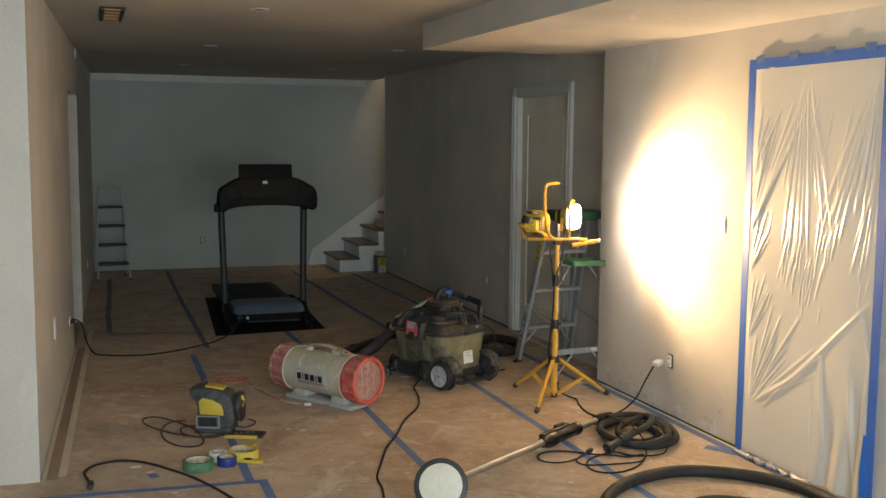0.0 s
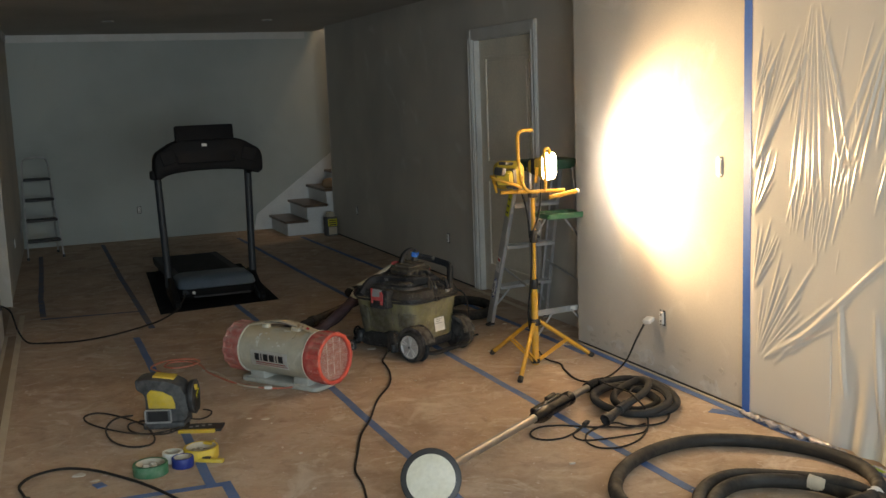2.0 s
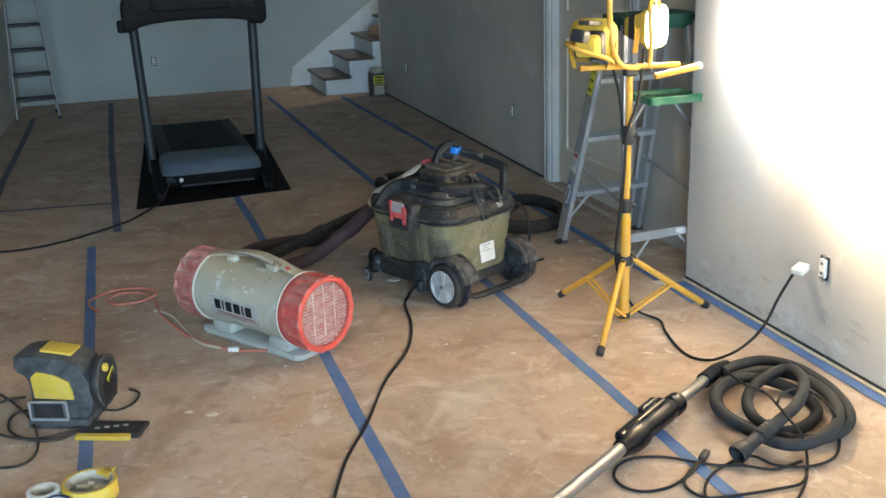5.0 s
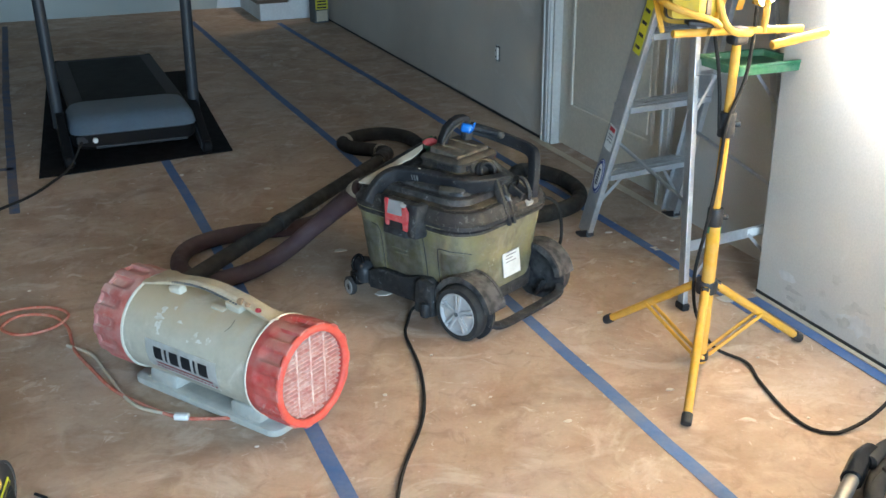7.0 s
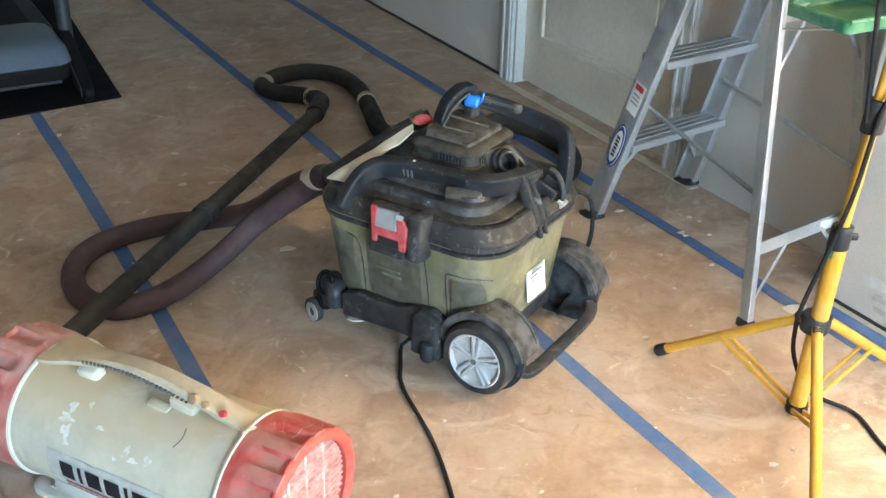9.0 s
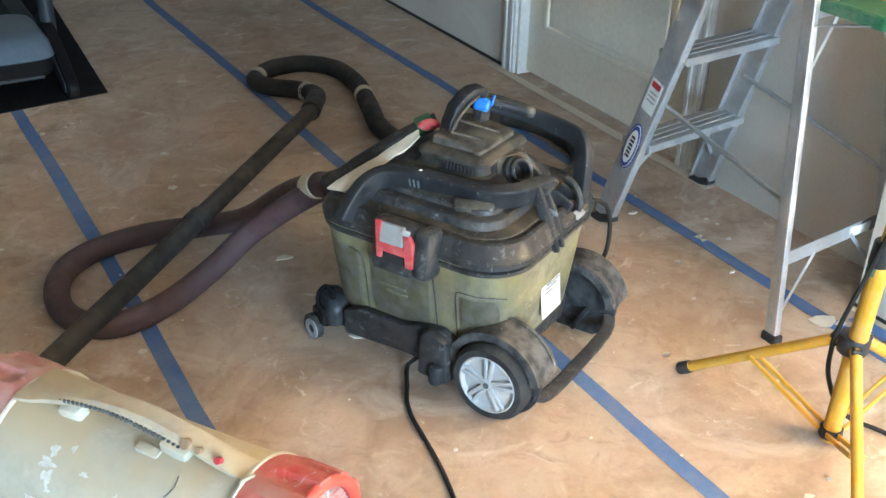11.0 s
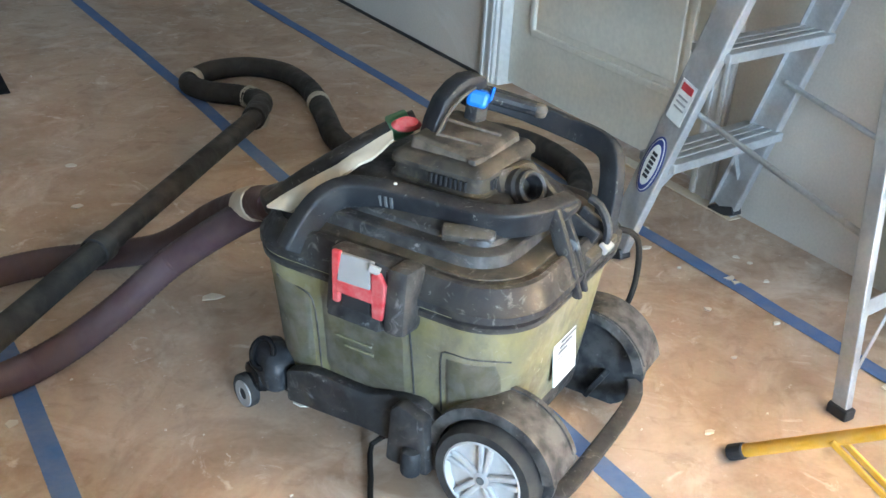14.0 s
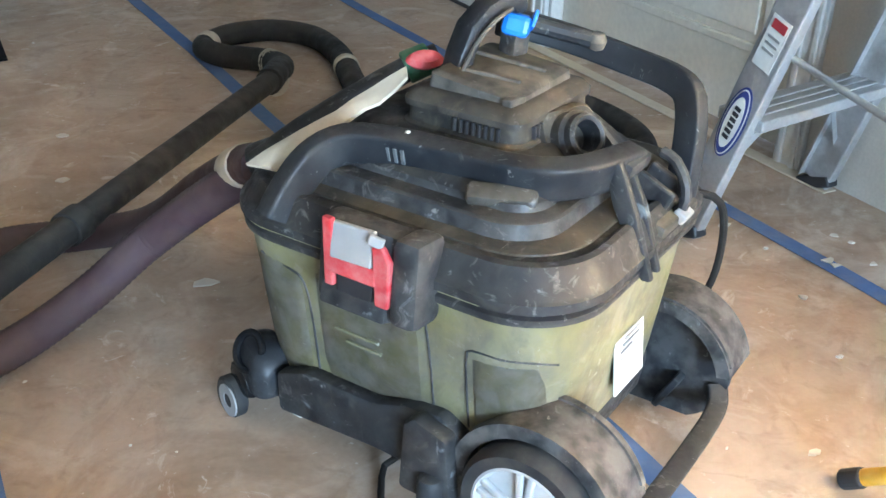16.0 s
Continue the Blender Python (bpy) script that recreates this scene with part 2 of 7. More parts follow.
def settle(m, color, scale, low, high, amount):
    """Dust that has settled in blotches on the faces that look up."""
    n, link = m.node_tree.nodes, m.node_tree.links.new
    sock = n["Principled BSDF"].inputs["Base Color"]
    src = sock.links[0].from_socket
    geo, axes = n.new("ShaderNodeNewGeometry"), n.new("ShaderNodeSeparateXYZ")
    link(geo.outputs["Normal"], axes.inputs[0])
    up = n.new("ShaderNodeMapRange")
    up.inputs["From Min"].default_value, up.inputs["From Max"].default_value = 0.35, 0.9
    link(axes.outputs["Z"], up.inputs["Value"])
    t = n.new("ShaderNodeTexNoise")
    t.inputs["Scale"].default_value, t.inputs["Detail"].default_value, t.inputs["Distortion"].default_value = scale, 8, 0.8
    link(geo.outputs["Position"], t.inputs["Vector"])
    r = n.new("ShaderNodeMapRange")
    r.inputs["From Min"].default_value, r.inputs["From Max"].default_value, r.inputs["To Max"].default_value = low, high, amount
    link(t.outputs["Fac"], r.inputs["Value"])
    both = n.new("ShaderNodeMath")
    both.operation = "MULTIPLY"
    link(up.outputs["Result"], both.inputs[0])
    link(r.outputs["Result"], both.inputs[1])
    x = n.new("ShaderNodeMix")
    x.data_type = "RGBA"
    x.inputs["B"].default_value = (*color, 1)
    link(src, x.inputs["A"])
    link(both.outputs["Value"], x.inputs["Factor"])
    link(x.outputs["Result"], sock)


def wear(m, color, low, high, amount, scale=30.0):
    """Edges rubbed pale, unevenly."""
    n, link = m.node_tree.nodes, m.node_tree.links.new
    sock = n["Principled BSDF"].inputs["Base Color"]
    src = sock.links[0].from_socket
    geo = n.new("ShaderNodeNewGeometry")
    t = n.new("ShaderNodeTexNoise")
    t.inputs["Scale"].default_value, t.inputs["Detail"].default_value = scale, 5
    link(geo.outputs["Position"], t.inputs["Vector"])
    p = n.new("ShaderNodeMapRange")
    p.inputs["From Min"].default_value, p.inputs["From Max"].default_value, p.inputs["To Max"].default_value = low, high, amount
    link(geo.outputs["Pointiness"], p.inputs["Value"])
    g = n.new("ShaderNodeMapRange")
    g.inputs["From Min"].default_value, g.inputs["From Max"].default_value = 0.38, 0.62
    link(t.outputs["Fac"], g.inputs["Value"])
    both = n.new("ShaderNodeMath")
    both.operation = "MULTIPLY"
    link(p.outputs["Result"], both.inputs[0])
    link(g.outputs["Result"], both.inputs[1])
    x = n.new("ShaderNodeMix")
    x.data_type = "RGBA"
    x.inputs["B"].default_value = (*color, 1)
    link(src, x.inputs["A"])
    link(both.outputs["Value"], x.inputs["Factor"])
    link(x.outputs["Result"], sock)


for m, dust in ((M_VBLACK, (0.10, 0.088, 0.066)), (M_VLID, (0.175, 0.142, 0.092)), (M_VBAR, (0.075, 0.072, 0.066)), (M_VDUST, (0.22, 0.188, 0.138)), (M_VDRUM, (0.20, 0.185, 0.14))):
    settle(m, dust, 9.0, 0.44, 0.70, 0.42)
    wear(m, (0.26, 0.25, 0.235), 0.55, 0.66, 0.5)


M_VRED = material("latch_red", (0.52, 0.03, 0.04), 0.45, scale=20, dust=(0.5, 0.4, 0.36), dust_amount=0.35)
M_DUCT = material("duct_tape_grey", (0.30, 0.30, 0.30), 0.5, scale=30, amount=0.5)
smear(M_GREYFAN, (0.74, 0.72, 0.66), 7.0, 0.58, 0.70, 0.7)
smear(M_GREYFAN, (0.34, 0.31, 0.24), 5.0, 0.58, 0.76, 0.5)
smear(M_RED, (0.62, 0.54, 0.50), 13.0, 0.60, 0.72, 0.7)
smear(M_RED, (0.20, 0.06, 0.05), 9.0, 0.58, 0.72, 0.5)
smear(M_REDFADED, (0.58, 0.50, 0.46), 15.0, 0.60, 0.72, 0.6)
settle(M_RED, (0.44, 0.27, 0.21), 9.0, 0.42, 0.64, 0.6)
wear(M_RED, (0.62, 0.36, 0.31), 0.52, 0.60, 0.55)
smear(M_GREYFAN, (0.86, 0.87, 0.86), 5.5, 0.66, 0.72, 0.75)
settle(M_GREYFAN, (0.50, 0.41, 0.27), 5.0, 0.26, 0.48, 0.95)
settle(M_TAN, (0.52, 0.43, 0.28), 6.0, 0.30, 0.55, 0.8)
settle(M_REDFADED, (0.58, 0.42, 0.36), 8.0, 0.36, 0.6, 0.6)
M_TYRE = material("tyre_rubber", (0.016, 0.016, 0.018), 0.7, dust=(0.14, 0.13, 0.11), dust_amount=0.3, scale=12)
M_RIM = material("silver_rim", (0.46, 0.47, 0.48), 0.45, metal=0.2, scale=18, dust=(0.6, 0.58, 0.55), dust_amount=0.3)
M_HOSE = material("hose_black", (0.017, 0.016, 0.015), 0.55, second=(0.028, 0.026, 0.023), scale=10, amount=0.7, dust=(0.085, 0.08, 0.075), dust_amount=0.16, spec=0.35)
M_HOSEP = material("hose_purple", (0.060, 0.029, 0.037), 0.55, second=(0.055, 0.035, 0.035), scale=7, amount=0.8, dust=(0.17, 0.14, 0.135), dust_amount=0.25, spec=0.4)
settle(M_HOSE, (0.10, 0.088, 0.072), 6.0, 0.40, 0.66, 0.6)
settle(M_HOSEP, (0.17, 0.135, 0.13), 6.0, 0.40, 0.66, 0.5)
smear(M_HOSEP, (0.085, 0.052, 0.045), 5.0, 0.46, 0.62, 0.7)
smear(M_HOSE, (0.075, 0.06, 0.045), 7.0, 0.52, 0.68, 0.6)
M_HOSEG = material("hose_grey", (0.024, 0.026, 0.028), 0.6, second=(0.013, 0.014, 0.016), scale=9, amount=0.7, dust=(0.13, 0.125, 0.12), dust_amount=0.28, spec=0.3)
M_CREAM = material("cream_tape", (0.52, 0.46, 0.36), 0.7, second=(0.44, 0.39, 0.30), scale=16, amount=0.6)
M_BLUEP = material("blue_wrap", (0.02, 0.17, 0.62), 0.4, scale=20)
M_GREENP = material("green_plastic", (0.022, 0.14, 0.06), 0.5, second=(0.03, 0.19, 0.085), scale=10, amount=0.6, dust=(0.35, 0.40, 0.34), dust_amount=0.35)
# green plastic darkened in colour to paint in the shade on the cap
M_GREENSHADED = material("shaded_green_plastic", (0.012, 0.075, 0.036), 0.5, second=(0.016, 0.10, 0.05), scale=10, amount=0.6, dust=(0.2, 0.23, 0.2), dust_amount=0.25)
M_GREYBL = material("blower_charcoal", (0.028, 0.031, 0.036), 0.55, second=(0.045, 0.049, 0.054), scale=12, amount=0.6, dust=(0.26, 0.26, 0.25), dust_amount=0.35)
M_YELLOW = material("yellow_paint", (0.62, 0.32, 0.015), 0.4, second=(0.54, 0.28, 0.02), scale=14, amount=0.6, dust=(0.55, 0.45, 0.26), dust_amount=0.3)
M_YELLOWP = material("yellow_plastic", (0.66, 0.46, 0.03), 0.45, second=(0.56, 0.40, 0.04), scale=14, amount=0.5, dust=(0.5, 0.44, 0.3), dust_amount=0.3)
M_ALU = material("brushed_aluminium", (0.52, 0.53, 0.54), 0.38, metal=0.75, second=(0.42, 0.42, 0.43), scale=6, amount=0.6, fine=120, dust=(0.5, 0.49, 0.47), dust_amount=0.25)
M_CHROME = material("tube_steel", (0.36, 0.345, 0.32), 0.42, metal=0.8, scale=8, second=(0.27, 0.255, 0.235))
M_CORD = material("cord_black", (0.012, 0.011, 0.010), 0.6, scale=20, dust=(0.13, 0.115, 0.10), dust_amount=0.2, spec=0.3)
M_CORDW = material("cord_dusty", (0.030, 0.026, 0.022), 0.65, second=(0.045, 0.038, 0.032), scale=20, dust=(0.17, 0.14, 0.115), dust_amount=0.3, spec=0.3)
M_CORDR = material("cord_orange", (0.50, 0.12, 0.07), 0.5, scale=20, dust=(0.6, 0.5, 0.42), dust_amount=0.5)
M_BADGE = material("badge_blue", (0.035, 0.055, 0.22), 0.4, scale=30)
M_LABELY = material("label_yellow", (0.62, 0.58, 0.03), 0.5, scale=30)
M_OAK = material("stained_oak", (0.13, 0.085, 0.055), 0.4, second=(0.09, 0.06, 0.04), scale=4, amount=0.7)
M_RISER = material("riser_paint", (0.80, 0.83, 0.84), 0.55, second=(0.68, 0.70, 0.71), scale=5, amount=0.6)
M_CHIP = material("paint_chip", (0.70, 0.66, 0.58), 0.9, scale=30)
M_GREYDK = material("charcoal_plastic", (0.055, 0.062, 0.07), 0.55, second=(0.08, 0.088, 0.095), scale=12, amount=0.6, dust=(0.3, 0.3, 0.29), dust_amount=0.4)
M_PAD = material("sanding_pad", (0.68, 0.66, 0.58), 0.9, second=(0.60, 0.56, 0.42), scale=7, amount=0.7)
M_GLASS_ON = emitter("lit_lens", (1.0, 0.96, 0.90), 90)
M_CRUMPLE = material("crumpled_film", (0.34, 0.33, 0.35), 0.4, second=(0.20, 0.19, 0.22), scale=26, amount=0.8)
M_WOOD = material("rough_lumber", (0.42, 0.26, 0.13), 0.8, second=(0.30, 0.18, 0.09), scale=12, amount=0.7)
M_SPIDER = material("lime_tape", (0.30, 0.42, 0.05), 0.6, scale=12)
M_BROWN = material("brown_bag", (0.30, 0.20, 0.12), 0.8, scale=14)


def film_material():
    """Thin clear polythene: mostly see-through, glossy along its creases."""
    m = bpy.data.materials.new("polythene_film")
    m.use_nodes = True
    n, link = m.node_tree.nodes, m.node_tree.links.new
    b = n["Principled BSDF"]
    b.inputs["Base Color"].default_value = (0.90, 0.885, 0.85, 1)
    b.inputs["Roughness"].default_value = 0.24
    b.inputs["Specular IOR Level"].default_value = 0.8
    tr = n.new("ShaderNodeBsdfTransparent")
    tl = n.new("ShaderNodeBsdfTranslucent")
    tl.inputs["Color"].default_value = (0.8, 0.79, 0.76, 1)
    a, c = n.new("ShaderNodeMixShader"), n.new("ShaderNodeMixShader")
    a.inputs["Fac"].default_value, c.inputs["Fac"].default_value = 0.12, 0.30
    link(b.outputs[0], a.inputs[1])
    link(tl.outputs[0], a.inputs[2])
    link(a.outputs[0], c.inputs[1])
    link(tr.outputs[0], c.inputs[2])
    link(c.outputs[0], n["Material Output"].inputs["Surface"])
    return m


M_FILM = film_material()


# ---------------------------------------------------------------- building helpers
def part(name, bm, mat, parent=None, label="", smooth=False):
    """Links a bmesh as one mesh object, under a thing or a part."""
    me = bpy.data.meshes.new(name)
    bmesh.ops.recalc_face_normals(bm, faces=bm.faces)
    bm.to_mesh(me)
    bm.free()
    for m in (mat if isinstance(mat, (list, tuple)) else [mat]):
        me.materials.append(m)
    if smooth:
        me.polygons.foreach_set("use_smooth", [True] * len(me.polygons))
        me.set_sharp_from_angle(angle=radians(35))
    ob = new(name, me)
    if parent:
        ob.parent = parent
    if label:
        tagged(ob, label)
    return ob


def thing(name, label, category, m=None, group="", kind=""):
    ob = new(name)
    ob.empty_display_size = 0.1
    if m is not None:
        ob.matrix_world = m
    return tagged(ob, label, category, group, kind)


def box(size, at=(0, 0, 0), rot=(0, 0, 0), bevel=0.0, seg=2, bm=None):
    """A box of that size with its centre there."""
    own = bmesh.new()
    bmesh.ops.create_cube(own, size=1)
    bmesh.ops.scale(own, vec=size, verts=own.verts)
    if bevel:
        bmesh.ops.bevel(own, geom=own.edges[:], offset=min(bevel, min(size) * 0.49), segments=seg, affect="EDGES", profile=0.5)
    bmesh.ops.transform(own, matrix=pose(*at, *rot), verts=own.verts)
    return join(bm, own)


def join(bm, own):
    if bm is None:
        return own
    me = bpy.data.meshes.new("tmp")
    own.to_mesh(me)
    own.free()
    bm.from_mesh(me)
    bpy.data.meshes.remove(me)
    return bm


def span(lo, hi, bevel=0.0, bm=None):
    """A box between two corners."""
    return box([hi[i] - lo[i] for i in range(3)], [(hi[i] + lo[i]) / 2 for i in range(3)], bevel=bevel, bm=bm)


def frame_of(direction):
    return Vector(direction).to_track_quat("Z", "Y").to_matrix().to_4x4()


def rod(p0, p1, r0, r1=None, seg=16, bm=None, bevel=0.0):
    """A round bar from p0 to p1."""
    own = bmesh.new()
    d = Vector(p1) - Vector(p0)
    bmesh.ops.create_cone(own, cap_ends=True, segments=seg, radius1=r0, radius2=r0 if r1 is None else r1, depth=d.length)
    if bevel:
        rim = [e for e in own.edges if abs(e.verts[0].co.z - e.verts[1].co.z) < 1e-6]
        bmesh.ops.bevel(own, geom=rim, offset=bevel, segments=2, affect="EDGES", profile=0.5)
    bmesh.ops.transform(own, matrix=Matrix.Translation((Vector(p0) + Vector(p1)) / 2) @ frame_of(d), verts=own.verts)
    return join(bm, own)


def lathe(profile, seg=32, m=None, bm=None, closed=False):
    """Turns a profile of (radius, height) round the z axis."""
    own = bmesh.new()
    rings = []
    for r, z in profile:
        if r < 1e-5:
            rings.append([own.verts.new((0, 0, z))])
        else:
            rings.append([own.verts.new((r * math.cos(2 * math.pi * i / seg), r * math.sin(2 * math.pi * i / seg), z)) for i in range(seg)])
    pairs = list(zip(rings, rings[1:])) + ([(rings[-1], rings[0])] if closed else [])
    for a, b in pairs:
        for i in range(seg):
            j = (i + 1) % seg
            quad = [a[i % len(a)], a[j % len(a)], b[j % len(b)], b[i % len(b)]]
            quad = [v for k, v in enumerate(quad) if v not in quad[:k]]
            if len(quad) > 2:
                own.faces.new(quad)
    if m is not None:
        bmesh.ops.transform(own, matrix=m, verts=own.verts)
    return join(bm, own)


def prism(outline, depth, m=None, bevel=0.0, bm=None):
    """An outline in the xy plane, drawn out along z by depth."""
    own = bmesh.new()
    f = own.faces.new([own.verts.new((x, y, 0)) for x, y in outline])
    g = bmesh.ops.extrude_face_region(own, geom=[f])
    bmesh.ops.translate(own, vec=(0, 0, depth), verts=[v for v in g["geom"] if isinstance(v, bmesh.types.BMVert)])
    if bevel:
        bmesh.ops.bevel(own, geom=own.edges[:], offset=bevel, segments=2, affect="EDGES", profile=0.5)
    if m is not None:
        bmesh.ops.transform(own, matrix=m, verts=own.verts)
    return join(bm, own)


def spline(points, step=0.02, closed=False):
    """A smooth line through the points, in even steps."""
    p = [Vector(q) for q in points]
    n = len(p)
    out = []
    for i in range(n if closed else n - 1):
        a, b, c, d = (p[(i + k) % n] if closed else p[min(max(i + k, 0), n - 1)] for k in (-1, 0, 1, 2))
        count = max(2, int((c - b).length / step))
        for k in range(count):
            t = k / count
            out.append(0.5 * (2 * b + (c - a) * t + (2 * a - 5 * b + 4 * c - d) * t * t + (3 * b - a - 3 * c + d) * t ** 3))
    if not closed:
        out.append(p[-1])
    return out


def tube(points, r, seg=10, closed=False, ribs=0.0, smooth=0.02, bm=None, flat=1.0, square=1.0):
    """A hose or bar along a line; ribs: how deep its rings are; square below 1 makes the section boxy."""
    path = spline(points, smooth, closed) if smooth else [Vector(q) for q in points]
    own = bmesh.new()
    n = len(path)
    side = None
    rings = []
    for i, q in enumerate(path):
        ahead = path[(i + 1) % n] if closed or i < n - 1 else q
        behind = path[i - 1] if closed or i > 0 else q
        d = (ahead - behind).normalized() if (ahead - behind).length > 1e-9 else Vector((0, 0, 1))
        if side is None:
            side = d.cross(Vector((0, 0, 1)))
            if side.length < 1e-3:
                side = d.cross(Vector((1, 0, 0)))
        side = (side - d * side.dot(d)).normalized()
        up = side.cross(d)
        rr = r * (1 - ribs * (i % 2))
        turn = [(math.cos(2 * math.pi * k / seg), math.sin(2 * math.pi * k / seg)) for k in range(seg)]
        rings.append([own.verts.new(q + side * rr * math.copysign(abs(c) ** square, c) + up * rr * flat * math.copysign(abs(s) ** square, s)) for c, s in turn])
    for i in range(n if closed else n - 1):
        a, b = rings[i], rings[(i + 1) % n]
        for k in range(seg):
            own.faces.new((a[k], a[(k + 1) % seg], b[(k + 1) % seg], b[k]))
    if not closed:
        own.faces.new(rings[0])
        own.faces.new(rings[-1])
    return join(bm, own)


def loft(levels, corner=6, m=None, bm=None, cap=True):
    """A body of rounded rectangles, one a level: (z, half x, half y, corner radius, centre x, centre y)."""
    own = bmesh.new()
    rings = []
    for z, hx, hy, r, *c in levels:
        cx, cy = c or (0, 0)
        ring = []
        for k, (sx, sy) in enumerate(((1, 1), (-1, 1), (-1, -1), (1, -1))):
            for i in range(corner + 1):
                a = math.pi / 2 * (k + i / corner)
                ring.append(own.verts.new((cx + sx * (hx - r) + r * math.cos(a), cy + sy * (hy - r) + r * math.sin(a), z)))
        rings.append(ring)
    n = len(rings[0])
    for a, b in zip(rings, rings[1:]):
        for i in range(n):
            own.faces.new((a[i], a[(i + 1) % n], b[(i + 1) % n], b[i]))
    if cap:
        own.faces.new(rings[0])
        own.faces.new(rings[-1])
    if m is not None:
        bmesh.ops.transform(own, matrix=m, verts=own.verts)
    return join(bm, own)


def plank(p0, p1, width, thick, up=(0, 0, 1), bevel=0.002, bm=None):
    """A flat bar from p0 to p1, its thin side along up."""
    p0, p1 = Vector(p0), Vector(p1)
    z = (p1 - p0).normalized()
    y = (Vector(up) - z * Vector(up).dot(z)).normalized()
    x = y.cross(z)
    m = Matrix.Translation((p0 + p1) / 2) @ Matrix((x, y, z)).transposed().to_4x4()
    own = box((width, thick, (p1 - p0).length), bevel=bevel)
    bmesh.ops.transform(own, matrix=m, verts=own.verts)
    return join(bm, own)


def arc_shell(r0, r1, a0, a1, width, seg=20, m=None, bm=None):
    """A piece of a ring in the xz plane between two angles (degrees), drawn out along y."""
    own = bmesh.new()
    rows = []
    for i in range(seg + 1):
        a = radians(a0 + (a1 - a0) * i / seg)
        c, s = math.cos(a), math.sin(a)
        rows.append([own.verts.new((r * c, y, r * s)) for r, y in ((r0, -width / 2), (r1, -width / 2), (r1, width / 2), (r0, width / 2))])
    for a, b in zip(rows, rows[1:]):
        for k in range(4):
            own.faces.new((a[k], a[(k + 1) % 4], b[(k + 1) % 4], b[k]))
    own.faces.new(rows[0])
    own.faces.new(rows[-1])
    if m is not None:
        bmesh.ops.transform(own, matrix=m, verts=own.verts)
    return join(bm, own)


def cyl_patch(radius, a0, a1, x0, x1, seg=16, bm=None):
    """A curved sheet on a cylinder round the x axis; angles in degrees from +z towards -y."""
    own = bmesh.new()
    rows = []
    for i in range(seg + 1):
        a = radians(a0 + (a1 - a0) * i / seg)
        rows.append([own.verts.new((x, -radius * math.sin(a), radius * math.cos(a))) for x in (x0, x1)])
    for a, b in zip(rows, rows[1:]):
        own.faces.new((a[0], a[1], b[1], b[0]))
    bmesh.ops.solidify(own, geom=own.faces[:], thickness=0.0015)
    return join(bm, own)


# ---------------------------------------------------------------- the room
XL, XR, XN, YF, ZC = -1.68, 1.985, 1.787, 12.45, 2.46
# the wall on the open side stands two degrees askew
ASKEW = Matrix.Translation((XL, 7.98, 0)) @ pose(0, 0, 0, 0, 0, -2.045) @ Matrix.Translation((-XL, -7.98, 0))


def structure(name, bm, mat, label, category=""):
    return tagged(part(name, bm, mat), label, category, kind="structure")


structure("floor", span((-6, -4.2, -0.1), (4.6, 13.4, 0)), M_PAPER, "brown builder's paper laid over the floor", "floor")
structure("wall_far", span((-1.9, YF, 0), (4.6, YF + 0.12, 4.2)), M_WALLFAR, "grey skim-coated far wall, unpainted", "wall")

# wall with the white door
DY0, DY1, DZ = 6.16, 7.20, 2.05
bm = span((XR, 5.2, 0), (XR + 0.12, DY0, ZC))
span((XR, DY1, 0), (XR + 0.12, 11.50, ZC), bm=bm)
span((XR, DY0, DZ), (XR + 0.12, DY1, ZC), bm=bm)
structure("wall_door", bm, M_WALL, "grey primed drywall around the white door", "wall")

# near wall with the doorway sealed by plastic
PY0, PY1, PZ = 2.56, 3.44, 2.04
bm = span((XN, PY1, 0), (XN + 0.19, 5.2, ZC))
span((XN, -4.2, 0), (XN + 0.19, PY0, ZC), bm=bm)
span((XN, PY0, PZ), (XN + 0.19, PY1, ZC), bm=bm)
structure("wall_near", bm, M_WALL, "cream primed drywall lit by the work light", "wall")

# wall on the other side, with a dark opening
bm = span((XL - 0.14, 4.05, 0), (XL, 7.42, ZC))
span((XL - 0.14, 8.69, 0), (XL, YF, ZC), bm=bm)
span((XL - 0.14, 7.42, 2.05), (XL, 8.69, ZC), bm=bm)
bmesh.ops.transform(bm, matrix=ASKEW, verts=bm.verts)
span((-6, 4.053, 0), (XL - 0.20, 4.19, ZC), bm=bm)
structure("wall_left", bm, M_WALL, "beige drywall with an open dark doorway", "wall")
# room beyond the doorway: its darkness is put into the wall colour
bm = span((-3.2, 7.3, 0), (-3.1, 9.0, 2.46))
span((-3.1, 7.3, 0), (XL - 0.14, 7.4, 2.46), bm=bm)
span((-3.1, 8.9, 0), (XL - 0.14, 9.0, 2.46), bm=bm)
structure("wall_closet", bm, M_PAINTED_DARK, "walls coloured near-black to stand in for an unlit room", "wall").matrix_world = ASKEW

structure("wall_side", span((-6.12, -4.2, 0), (-6, 4.19, ZC)), M_WALL, "plain drywall", "wall")
bm = span((-6, -2.72, 0), (-2.5, -2.6, ZC))
span((1.1, -2.72, 0), (XN, -2.6, ZC), bm=bm)
span((-2.5, -2.72, 2.36), (1.1, -2.6, ZC), bm=bm)
span((-2.5, -2.72, 0), (1.1, -2.6, 0.3), bm=bm)
structure("wall_rear", bm, M_WALL, "plain drywall round the wide window", "wall")

